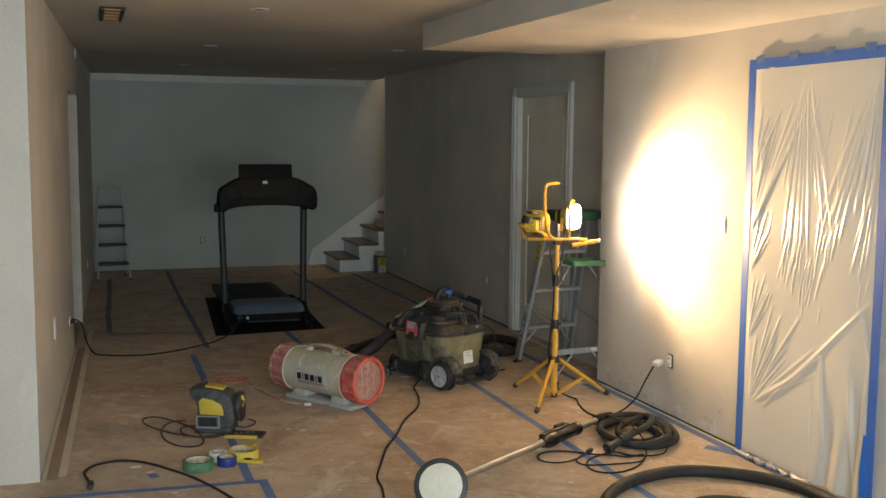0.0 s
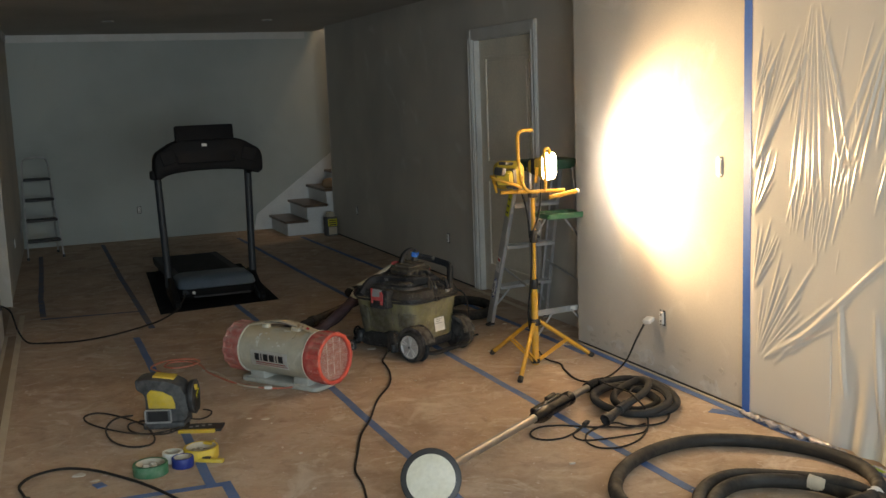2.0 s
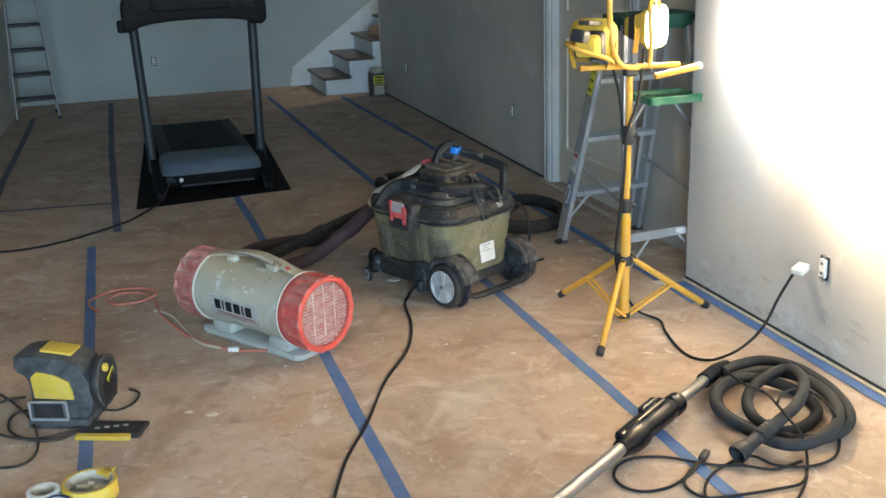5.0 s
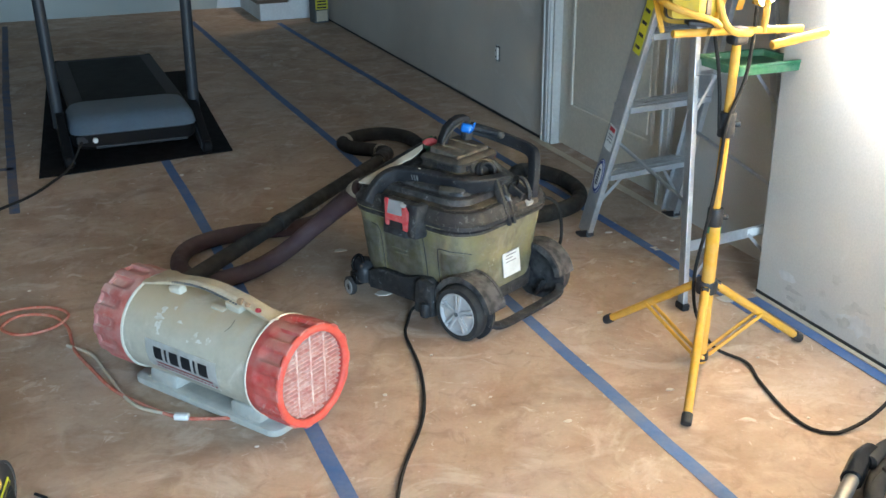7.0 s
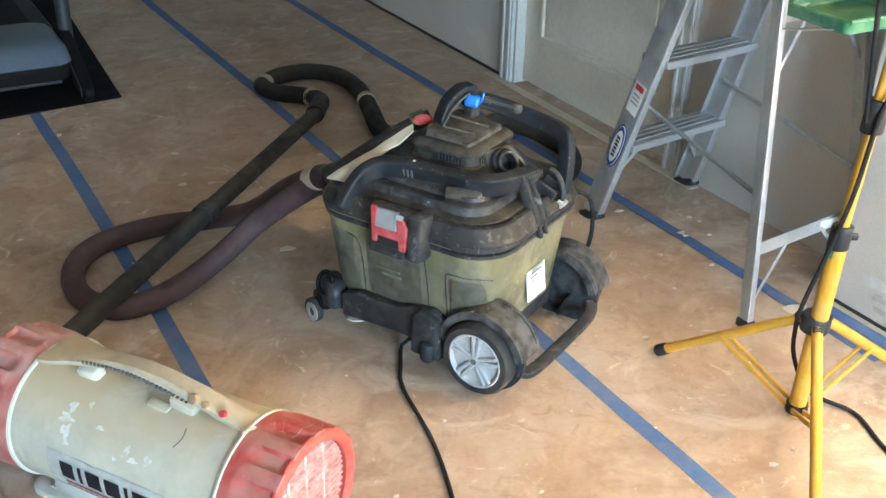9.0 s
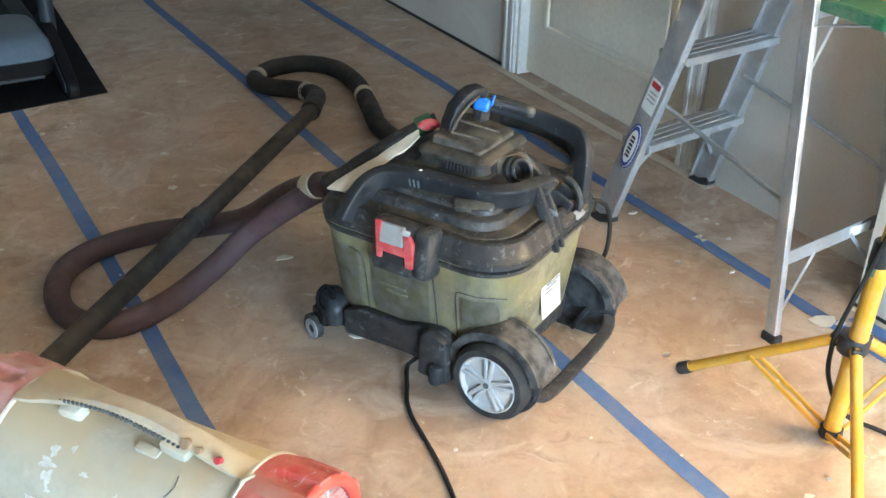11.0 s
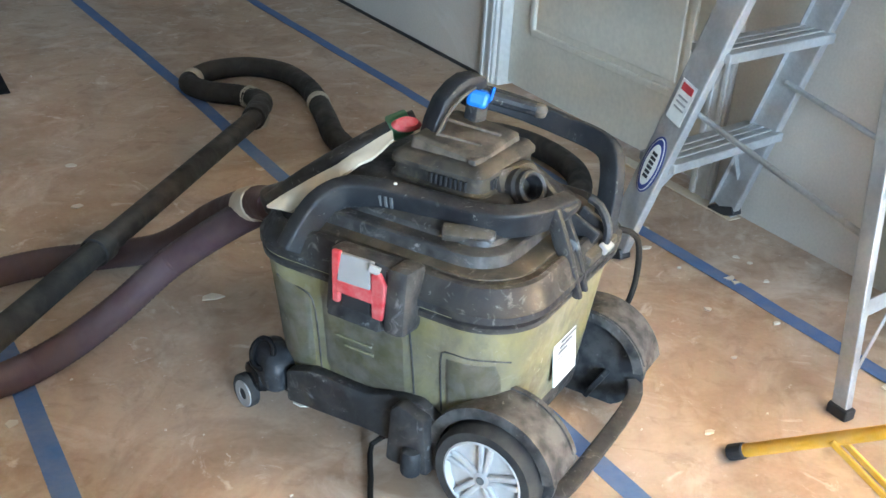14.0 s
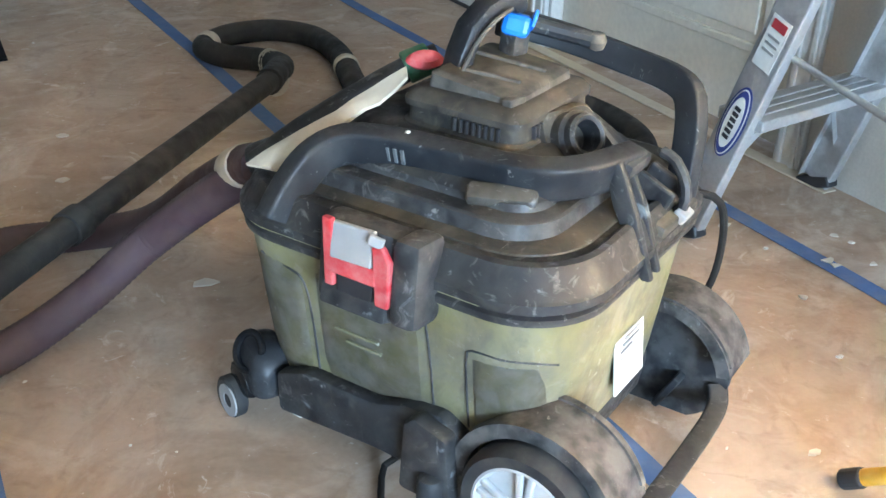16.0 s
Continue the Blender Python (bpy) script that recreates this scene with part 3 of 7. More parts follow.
structure("ceiling", span((-6.12, -4.32, ZC), (XR + 0.12, YF, ZC + 0.1)), M_CEIL, "grey skim-coated drywall ceiling", "ceiling")
structure("soffit", span((0.62, -4.2, 2.29), (XR, 5.62, ZC)), M_WALL, "boxed drywall soffit along the wall", "soffit")
bm = span((4.5, 11.4, 0), (4.6, YF, 4.2))
span((XR + 0.12, 11.38, 0), (4.6, 11.5, 4.2), bm=bm)
structure("wall_stair", bm, M_WALL, "drywall enclosing the stairs", "wall")
structure("ceiling_stair", span((XR, 11.38, 4.2), (4.6, YF, 4.3)), M_CEIL, "drywall over the stairs", "ceiling")


# ---------------------------------------------------------------- the wet-dry vacuum
def wheel_part(parent, name, at, r, width, rim_r):
    """A tyre with a dished rim of five double spokes; the axle lies along x."""
    turn = Matrix.Translation(at) @ pose(0, 0, 0, 0, 90, 0)
    h = width / 2
    w = part(name, lathe([(r * 0.76, -h), (r * 0.92, -h), (r, -h * 0.55), (r, h * 0.55), (r * 0.95, h * 0.92), (r * 0.90, h), (r * 0.76, h)], 48, turn, closed=True), M_TYRE, parent, smooth=True)
    s = -1 if at[0] < 0 else 1
    flip = turn @ Matrix.Scale(s, 4, (0, 0, 1))
    bm = lathe([(rim_r, -h * 0.8), (rim_r, h * 0.98), (rim_r * 0.94, h * 1.04), (rim_r * 0.90, h * 0.92), (rim_r * 0.86, h * 0.62), (rim_r * 0.3, h * 0.70), (0.0, h * 0.70)], 48, flip)
    part("rim", bm, M_RIM, w, "silver plastic rim", smooth=True)
    cap = part("hub_cap", lathe([(rim_r * 0.21, h * 0.6), (rim_r * 0.20, h * 1.02), (rim_r * 0.15, h * 1.08), (0, h * 1.08)], 20, flip), M_RIM, w, smooth=True)
    part("axle_nut", rod((at[0] + s * h * 1.06, at[1], at[2]), (at[0] + s * h * 1.16, at[1], at[2]), rim_r * 0.10, seg=8), M_GREYDK, cap)
    for k in range(5):
        a = 2 * math.pi * k / 5 + 0.35
        for o in (-0.13, 0.13):
            c, q = math.cos(a + o * 2.4), math.sin(a + o * 2.4)
            c2, q2 = math.cos(a + o), math.sin(a + o)
            x = at[0] + s * h * 0.84
            part("spoke", plank((x, at[1] + c * rim_r * 0.17, at[2] + q * rim_r * 0.17), (x, at[1] + c2 * rim_r * 0.92, at[2] + q2 * rim_r * 0.92), 0.0105, 0.009, (1, 0, 0), bevel=0.003), M_RIM, w)
    return w


def shop_vacuum():
    v = thing("shop_vacuum", "dusty olive and black wet-dry vacuum on wheels", "vacuum", pose(0.753, 5.612, 0, 0, 0, 27.3))
    part("drum", loft([(0.075, 0.190, 0.222, 0.075), (0.10, 0.206, 0.238, 0.092), (0.15, 0.213, 0.246, 0.098), (0.345, 0.238, 0.268, 0.108), (0.349, 0.244, 0.274, 0.110), (0.385, 0.246, 0.276, 0.110)], 12),
         M_VDRUM, v, "olive translucent drum caked with dust", smooth=True)
    lid = part("lid", loft([(0.352, 0.243, 0.272, 0.112, 0, -0.005), (0.354, 0.249, 0.278, 0.114, 0, -0.005), (0.364, 0.250, 0.279, 0.114, 0, -0.005), (0.367, 0.245, 0.274, 0.112, 0, -0.005), (0.371, 0.245, 0.274, 0.112, 0, -0.005), (0.374, 0.253, 0.282, 0.116, 0, -0.005),
                            (0.386, 0.253, 0.282, 0.116, 0, -0.005), (0.39, 0.248, 0.277, 0.114, 0, -0.005), (0.416, 0.237, 0.266, 0.112, 0, -0.005), (0.423, 0.232, 0.261, 0.11, 0, -0.005), (0.425, 0.224, 0.253, 0.106, 0, -0.005), (0.421, 0.218, 0.247, 0.103, 0, -0.005),
                            (0.423, 0.186, 0.217, 0.09, 0, -0.005)], 12),
               M_VBLACK, v, "scuffed black lid with tan dust", smooth=True)
    part("lid_shelf", loft([(0.418, 0.210, 0.239, 0.1, 0, -0.005), (0.424, 0.208, 0.237, 0.1, 0, -0.005), (0.428, 0.194, 0.225, 0.092, 0, -0.005), (0.4285, 0.146, 0.175, 0.08, 0, -0.005)], 10), M_VLID, lid, "tan dust lying on the lid", smooth=True)
    part("lid_step", loft([(0.424, 0.184, 0.212, 0.075, -0.004, 0.004), (0.447, 0.180, 0.208, 0.075, -0.004, 0.004), (0.450, 0.176, 0.204, 0.072, -0.004, 0.004), (0.4505, 0.146, 0.170, 0.06, -0.004, 0.004)], 8), M_VBLACK, lid, smooth=True)
    part("lid_dome", loft([(0.446, 0.160, 0.186, 0.05, 0.004, 0.004), (0.460, 0.157, 0.182, 0.05, 0.004, 0.004), (0.463, 0.152, 0.178, 0.05, 0.004, 0.004), (0.494, 0.112, 0.146, 0.045, 0.016, 0), (0.498, 0.106, 0.140, 0.04, 0.017, 0), (0.4985, 0.08, 0.10, 0.03, 0.018, 0)], 8), M_VBLACK, lid, smooth=True)
    part("lid_pad", box((0.030, 0.090, 0.020), (-0.138, -0.128, 0.462), (0, -26, 24), bevel=0.007), M_VLID, lid, smooth=True)
    cx, cy = 0.022, -0.024
    motor = part("motor_housing", loft([(0.486, 0.112, 0.100, 0.034, cx, cy), (0.501, 0.109, 0.097, 0.032, cx, cy), (0.504, 0.103, 0.091, 0.026, cx, cy), (0.523, 0.101, 0.089, 0.022, cx, cy),
                                        (0.525, 0.106, 0.094, 0.022, cx, cy), (0.533, 0.106, 0.094, 0.022, cx, cy), (0.542, 0.098, 0.086, 0.018, cx, cy), (0.546, 0.088, 0.077, 0.016, cx, cy)], 6),
                 M_VLID, v, "motor cover coated with tan dust", smooth=True)
    cap = loft([(0.540, 0.080, 0.070, 0.010, cx + 0.002, cy), (0.560, 0.077, 0.067, 0.010, cx + 0.002, cy), (0.564, 0.071, 0.061, 0.010, cx + 0.002, cy)])
    for q in cap.verts:
        q.co.z += (0.10 * (q.co.y - cy) + 0.04 * (q.co.x - cx)) * (q.co.z > 0.55)
    part("motor_cap", cap, M_VDUST, motor, "sloping dusty cover plate", smooth=True)
    part("cap_notch", box((0.034, 0.016, 0.012), (-0.044, -0.084, 0.549), (0, 0, -6), bevel=0.003), M_VDUST, motor)
    part("cap_ridge", box((0.008, 0.11, 0.008), (0.050, -0.02, 0.5655), (5.5, 0, 8), bevel=0.003), M_VDUST, motor)
    part("cap_ridge", box((0.008, 0.08, 0.007), (-0.010, -0.03, 0.5625), (5.5, 0, 14), bevel=0.003), M_VDUST, motor)
    for k in range(13):
        part("vent_slat", box((0.0045, 0.010, 0.018), (-0.044 + 0.0095 * k, -0.1145, 0.5135), bevel=0.001), M_BLACK, motor)
    for k in range(8):
        part("vent_slat", box((0.010, 0.004, 0.018), (-0.0795, -0.085 + 0.0095 * k, 0.5135), bevel=0.001), M_BLACK, motor)
    for k in range(6):
        part("vent_slot", box((0.006, 0.0055, 0.022), (-0.1455 - 0.0007 * k, 0.018 + 0.0108 * k, 0.479), (0, -14, 0), bevel=0.001), M_GREYDK, lid)
    port = Matrix.Translation((0.012, -0.138, 0.492)) @ pose(0, 0, 0, 64, 0, -22)
    part("port_surround", loft([(-0.04, 0.058, 0.050, 0.02), (0.002, 0.050, 0.044, 0.02), (0.010, 0.044, 0.040, 0.02)], 6, port), M_VLID, motor, smooth=True)
    part("port_brace", box((0.012, 0.090, 0.050), (0.078, -0.150, 0.470), (34, 0, -12), bevel=0.004), M_GREYDK, motor, smooth=True)
    part("blower_port", lathe([(0.019, 0.0), (0.037, 0.0), (0.036, 0.026), (0.031, 0.031), (0.030, 0.042), (0.026, 0.045), (0.021, 0.042), (0.019, 0.006), (0.0, 0.006)], 32, port),
         M_VBLACK, v, "round blower port", smooth=True)
    part("red_tab", box((0.014, 0.020, 0.022), (0.122, -0.095, 0.520), (20, 0, 30), bevel=0.004), M_VRED, motor, "small red tab")

    # carrying bars: one along the near long side, one from the arch to the rear post
    part("side_handle", tube([(-0.248, 0.150, 0.392), (-0.228, 0.143, 0.424), (-0.192, 0.132, 0.460), (-0.155, 0.104, 0.479), (-0.132, 0.04, 0.482), (-0.122, -0.05, 0.482), (-0.116, -0.120, 0.482),
                              (-0.100, -0.170, 0.483), (-0.066, -0.203, 0.484), (-0.020, -0.220, 0.484), (0.022, -0.226, 0.480)], 0.0175, 24, flat=1.42, square=0.30, smooth=0.012), M_VBAR, v, "black carrying bar", smooth=True)
    part("side_handle", tube([(0.112, 0.030, 0.598), (0.146, 0.010, 0.590), (0.174, -0.060, 0.574), (0.180, -0.140, 0.560), (0.174, -0.205, 0.551), (0.160, -0.240, 0.541), (0.146, -0.254, 0.520), (0.138, -0.260, 0.490),
                              (0.131, -0.262, 0.450), (0.124, -0.262, 0.405)], 0.0130, 24, flat=1.55, square=0.22, smooth=0.010), M_VBAR, v, "black carrying bar", smooth=True)
    post = part("handle_post", prism([(-0.300, 0.352), (-0.285, 0.350), (-0.236, 0.440), (-0.214, 0.500), (-0.240, 0.502), (-0.268, 0.440)], 0.014, Matrix.Translation((-0.044, 0, 0)) @ pose(0, 0, 0, 90, 0, 90), bevel=0.004), M_VBLACK, v, "scuffed handle post", smooth=True)
    part("post_fin", prism([(-0.298, 0.352), (-0.284, 0.350), (-0.236, 0.440), (-0.216, 0.490), (-0.240, 0.492), (-0.268, 0.440)], 0.012, Matrix.Translation((-0.014, 0, 0)) @ pose(0, 0, 0, 90, 0, 90), bevel=0.004), M_VBLACK, post, smooth=True)
    part("post_hood", box((0.064, 0.030, 0.026), (0.006, -0.234, 0.486), (18, 0, 0), bevel=0.008), M_VBAR, post, smooth=True)
    part("cord_hook", tube([(0.070, -0.262, 0.39), (0.074, -0.286, 0.410), (0.078, -0.286, 0.440), (0.082, -0.266, 0.470), (0.084, -0.244, 0.478)], 0.008, 8), M_VBLACK, v, smooth=True)
    br = part("rear_bracket", box((0.120, 0.034, 0.034), (0.072, -0.270, 0.392), (14, 0, 0), bevel=0.007), M_VLID, v, "dusty rear bracket", smooth=True)
    part("rear_rib", box((0.010, 0.060, 0.052), (0.050, -0.246, 0.426), (25, 0, 0), bevel=0.004), M_VBLACK, br)
    part("rear_rib", box((0.010, 0.060, 0.046), (0.098, -0.246, 0.424), (25, 0, 0), bevel=0.004), M_VBLACK, br)
    part("bracket_clip", box((0.030, 0.020, 0.016), (0.074, -0.288, 0.402), (30, 0, 0), bevel=0.003), M_DUCT, br, "pale scuffed clip")
    curve = [(-0.016, 0.480), (-0.010, 0.540), (0.001, 0.582), (0.018, 0.620), (0.046, 0.644), (0.070, 0.655), (0.098, 0.655), (0.112, 0.647), (0.114, 0.629), (0.094, 0.625), (0.088, 0.634), (0.066, 0.629), (0.046, 0.612),
             (0.028, 0.582), (0.018, 0.543), (0.012, 0.480)]
    arch = part("carry_arch", prism(curve, 0.040, Matrix.Translation((-0.002, 0.054, 0)) @ pose(0, 0, 0, 0, 0, -22) @ pose(0, 0, 0, 90, 0, 0), bevel=0.006), M_VBAR, v, "black arched carry handle", smooth=True)
    part("arch_rib", tube([(-0.028, 0.012, 0.551), (-0.008, 0.002, 0.595), (0.020, -0.012, 0.627), (0.048, -0.022, 0.640)], 0.0030, 8), M_VDUST, arch, smooth=True)
    part("latch_post", box((0.034, 0.034, 0.070), (0.090, -0.004, 0.583), (0, 8, -14), bevel=0.009), M_VBLACK, v, smooth=True)
    part("tape_wrap", box((0.040, 0.040, 0.032), (0.090, -0.006, 0.606), (10, 14, 24), bevel=0.008), M_BLUEP, arch, "scrap of bright blue tape")
    part("tape_tail", box((0.034, 0.006, 0.026), (0.104, -0.024, 0.611), (20, 30, 40), bevel=0.002), M_BLUEP, arch)
    part("clip_tube", tube([(0.110, 0.000, 0.606), (0.138, -0.040, 0.594), (0.160, -0.090, 0.584)], 0.012, 10), M_VBAR, v, smooth=True)
    part("clip_ball", lathe([(0, -0.015), (0.011, -0.011), (0.015, 0), (0.011, 0.011), (0, 0.015)], 12, Matrix.Translation((0.163, -0.096, 0.583))), M_VDUST, v, smooth=True)

    part("paint_fleck", lathe([(0, 0), (0.004, 0.001), (0.003, 0.003), (0, 0.004)], 7, Matrix.Translation((-0.130, 0.022, 0.5062))), M_PAD, v, "pale paint fleck")

    # stowed hose grip and cream strip over the corner of the lid
    quad = [(-0.214, 0.232, 0.438), (-0.212, 0.178, 0.444), (-0.046, 0.084, 0.543), (-0.026, 0.100, 0.552)]
    bm = bmesh.new()
    bm.faces.new([bm.verts.new(q) for q in quad])
    bmesh.ops.subdivide_edges(bm, edges=bm.edges[:], cuts=8, use_grid_fill=True)
    for q in bm.verts:
        q.co.z += 0.009 * noise.noise(q.co * 25)
    bmesh.ops.solidify(bm, geom=bm.faces[:], thickness=0.005)
    part("cream_strip", bm, M_CREAM, v, "cream masking-paper strip", smooth=True)
    grip = part("hose_grip", tube([(-0.130, 0.295, 0.392), (-0.080, 0.248, 0.440), (-0.022, 0.194, 0.486), (0.030, 0.142, 0.525), (0.066, 0.108, 0.545)], 0.021, 14, flat=0.9), M_VBLACK, v, smooth=True)
    part("red_stripe", tube([(-0.112, 0.274, 0.420), (-0.068, 0.232, 0.456), (-0.024, 0.190, 0.494)], 0.0042, 8), M_REDINK, grip, smooth=True)
    part("red_button", lathe([(0, -0.013), (0.014, -0.010), (0.019, 0), (0.014, 0.010), (0, 0.013)], 16,
         Matrix.Translation((0.006, 0.090, 0.557)) @ pose(0, 0, 0, 30, 0, -40) @ Matrix.Diagonal((1.5, 0.85, 0.8, 1))), M_VRED, grip, "red plastic button", smooth=True)
    part("green_collar", rod((0.030, 0.142, 0.528), (0.058, 0.116, 0.543), 0.0245, 0.0235, bevel=0.004), M_GREENP, grip, smooth=True)

    # latch on the long side
    part("latch_housing", box((0.046, 0.122, 0.120), (-0.256, -0.006, 0.378), (0, 5, 0), bevel=0.011, seg=2), M_VBLACK, v, smooth=True)
    part("latch_sill", box((0.030, 0.104, 0.034), (-0.272, -0.006, 0.334), (0, 18, 0), bevel=0.006), M_VBLACK, v, smooth=True)
    part("latch_block", box((0.062, 0.042, 0.118), (-0.258, -0.085, 0.382), (0, 5, 0), bevel=0.012), M_VBLACK, v, smooth=True)
    clip = part("latch_clip", prism([(0.036, 0.446), (0.020, 0.446), (0.020, 0.352), (0.034, 0.352)], 0.010, Matrix.Translation((-0.291, 0, 0)) @ pose(0, 0, 0, 90, 0, 90), bevel=0.003), M_VRED, v, "red plastic latch")
    part("clip_arm", prism([(-0.056, 0.430), (-0.040, 0.426), (-0.044, 0.346), (-0.064, 0.346), (-0.068, 0.410)], 0.010, Matrix.Translation((-0.291, 0, 0)) @ pose(0, 0, 0, 90, 0, 90), bevel=0.003), M_VRED, clip)
    part("clip_bridge", box((0.009, 0.074, 0.024), (-0.287, -0.010, 0.384), (0, 4, 0), bevel=0.003), M_VRED, clip)
    part("clip_tape", box((0.010, 0.062, 0.048), (-0.284, -0.008, 0.418), (0, 10, 3), bevel=0.003), M_DUCT, clip, "grey duct tape")
    part("tape_tail", box((0.006, 0.020, 0.014), (-0.288, -0.046, 0.434), (14, 12, 20), bevel=0.002), M_DUCT, clip)
    part("clip_gap", box((0.006, 0.054, 0.024), (-0.283, -0.010, 0.358), (0, 5, 0), bevel=0.001), M_BLACK, clip)

    # moulded panels and seams that follow the drum's side
    def on_drum(y, z, out):
        k = (z - 0.15) / 0.195
        hx, hy, r = 0.213 + 0.025 * k, 0.246 + 0.022 * k, 0.098 + 0.010 * k
        over = max(0.0, abs(y) - (hy - r))
        return Vector((-(hx - r + math.sqrt(max(r * r - over * over, 0.0))) - out, y, z))

    def drum_panel(y0, y1, z0, z1):
        bm = bmesh.new()
        rows = [[bm.verts.new(on_drum(y0 + (y1 - y0) * i / 12, z0 + (z1 - z0) * j / 4, 0.0042 if 0 < i < 12 and 0 < j < 4 else -0.001)) for i in range(13)] for j in range(5)]
        for p, q in zip(rows, rows[1:]):
            for i in range(12):
                bm.faces.new((p[i], p[i + 1], q[i + 1], q[i]))
        bmesh.ops.solidify(bm, geom=bm.faces[:], thickness=0.003)
        part("drum_panel", bm, M_VDRUM, v, smooth=True)

    drum_panel(-0.070, 0.100, 0.125, 0.330)
    drum_panel(0.122, 0.215, 0.125, 0.325)
    drum_panel(-0.236, -0.150, 0.120, 0.286)
    for line in ([(0.111, 0.13), (0.112, 0.24), (0.118, 0.298), (0.140, 0.312), (0.200, 0.318)], [(-0.088, 0.12), (-0.086, 0.25), (-0.080, 0.335)],
                 [(-0.142, 0.16), (-0.142, 0.270), (-0.152, 0.292), (-0.19, 0.290), (-0.225, 0.288), (-0.246, 0.280)]):
        part("seam", tube([on_drum(y, z, 0.0005) for y, z in line], 0.0017, 6), M_VBLACK, v, smooth=True)
    part("rib_moulding", box((0.004, 0.075, 0.005), on_drum(0.03, 0.245, 0.006), (0, 6, 0), bevel=0.0015), M_VDRUM, v)
    part("rib_moulding", box((0.004, 0.060, 0.005), on_drum(0.02, 0.228, 0.006), (0, 6, 0), bevel=0.0015), M_VDRUM, v)
    label = part("rating_label", box((0.092, 0.003, 0.104), (0.022, -0.2575, 0.200), (-6.2, 0, 0)), M_WHITE, v, "white rating label")
    for k, w in enumerate((0.060, 0.052, 0.036, 0.058, 0.044)):
        part("print_line", box((w, 0.002, 0.0032), (0.020 - (0.060 - w) / 2, -0.2627 + 0.0014 * k, 0.238 - 0.013 * k), (-6.2, 0, 0)), M_DUCT, label)

    # chassis, castors, wheels
    ch = part("chassis", loft([(0.045, 0.195, 0.225, 0.06, 0, 0.01), (0.055, 0.208, 0.240, 0.065, 0, 0.01), (0.105, 0.218, 0.250, 0.085, 0, 0.01), (0.118, 0.212, 0.244, 0.08, 0, 0.01)]), M_VBLACK, v, smooth=True)
    for s in (-1, 1):
        face = [(0.175, 0.062), (0.178, 0.128), (0.120, 0.150), (0.000, 0.150), (-0.050, 0.168), (-0.110, 0.176), (-0.150, 0.150), (-0.150, 0.048), (-0.090, 0.046), (-0.060, 0.070), (0.0, 0.072)]
        part("side_skirt", prism(face, 0.030, Matrix.Translation((s * 0.222 - 0.015, 0, 0)) @ pose(0, 0, 0, 90, 0, 90), bevel=0.008), M_VBLACK, ch, smooth=True)
        block = part("skirt_block", prism([(-0.060, 0.050), (-0.066, 0.160), (-0.084, 0.176), (-0.136, 0.160), (-0.148, 0.048)], 0.034, Matrix.Translation((s * 0.245 - 0.017, 0, 0)) @ pose(0, 0, 0, 90, 0, 90), bevel=0.009), M_VBLACK, ch, smooth=True)
        part("skirt_knob", rod((s * 0.262, -0.116, 0.046), (s * 0.262, -0.116, 0.098), 0.019, bevel=0.008), M_VBAR, block, smooth=True)
        castor = part("castor", loft([(0.070, 0.030, 0.046, 0.020), (0.095, 0.036, 0.054, 0.024), (0.126, 0.034, 0.050, 0.024), (0.140, 0.026, 0.038, 0.018), (0.146, 0.012, 0.020, 0.010)], 6, Matrix.Translation((s * 0.200, 0.232, 0)) @ pose(0, 0, 0, 0, 0, s * 26)), M_VBAR, v, smooth=True)
        part("castor_ring", tube([(s * (0.226 - 0.012 * math.sin(a)), 0.238 + 0.024 * math.cos(a), 0.136 + 0.026 * math.sin(a)) for a in np.linspace(0, 2 * math.pi, 13)[:-1]], 0.006, 8, closed=True), M_GRIP, castor, smooth=True)
        part("castor_fork", box((0.040, 0.070, 0.052), (s * 0.206, 0.262, 0.068), (-14, 0, s * 24), bevel=0.013), M_GRIP, castor, smooth=True)
        part("castor_wheel", lathe([(0.0, -0.012), (0.029, -0.012), (0.034, -0.008), (0.034, 0.008), (0.029, 0.012), (0.0, 0.012)], 28,
             Matrix.Translation((s * 0.222, 0.284, 0.034)) @ pose(0, 0, 0, 0, 90, s * 18)), M_TYRE, castor, "dark castor wheel", smooth=True)
        part("castor_hub", lathe([(0.012, 0.0), (0.027, 0.0), (0.027, 0.003), (0.012, 0.003)], 24, Matrix.Translation((s * 0.2345, 0.280, 0.034)) @ pose(0, 0, 0, 0, s * 90, s * 18), closed=True), M_DUCT, castor, "pale wheel face")
        wheel_part(v, "wheel", (s * 0.238, -0.252, 0.096), 0.096, 0.050, 0.074)
        turn = Matrix.Translation((s * 0.196, -0.252, 0.096)) @ pose(0, 0, 0, 0, 0, 90)
        fen = part("fender", arc_shell(0.101, 0.122, -168, 22, 0.088, 40, turn @ Matrix.Scale(-1, 4, (0, 0, 1))), M_VBLACK, v, "dusty black wheel arch", smooth=True)
        part("fender_web", rod((s * 0.196, -0.252, 0.096), (s * 0.206, -0.252, 0.096), 0.108, seg=40), M_VBAR, fen)
        part("fender_lip", arc_shell(0.116, 0.126, -160, 10, 0.010, 40, Matrix.Translation((s * 0.160, -0.252, 0.096)) @ pose(0, 0, 0, 0, 0, 90) @ Matrix.Scale(-1, 4, (0, 0, 1))), M_VBLACK, fen, smooth=True)
        part("web_rib", box((0.030, 0.012, 0.070), (s * 0.184, -0.270, 0.045), (28, 0, 0), bevel=0.003), M_VBAR, fen)
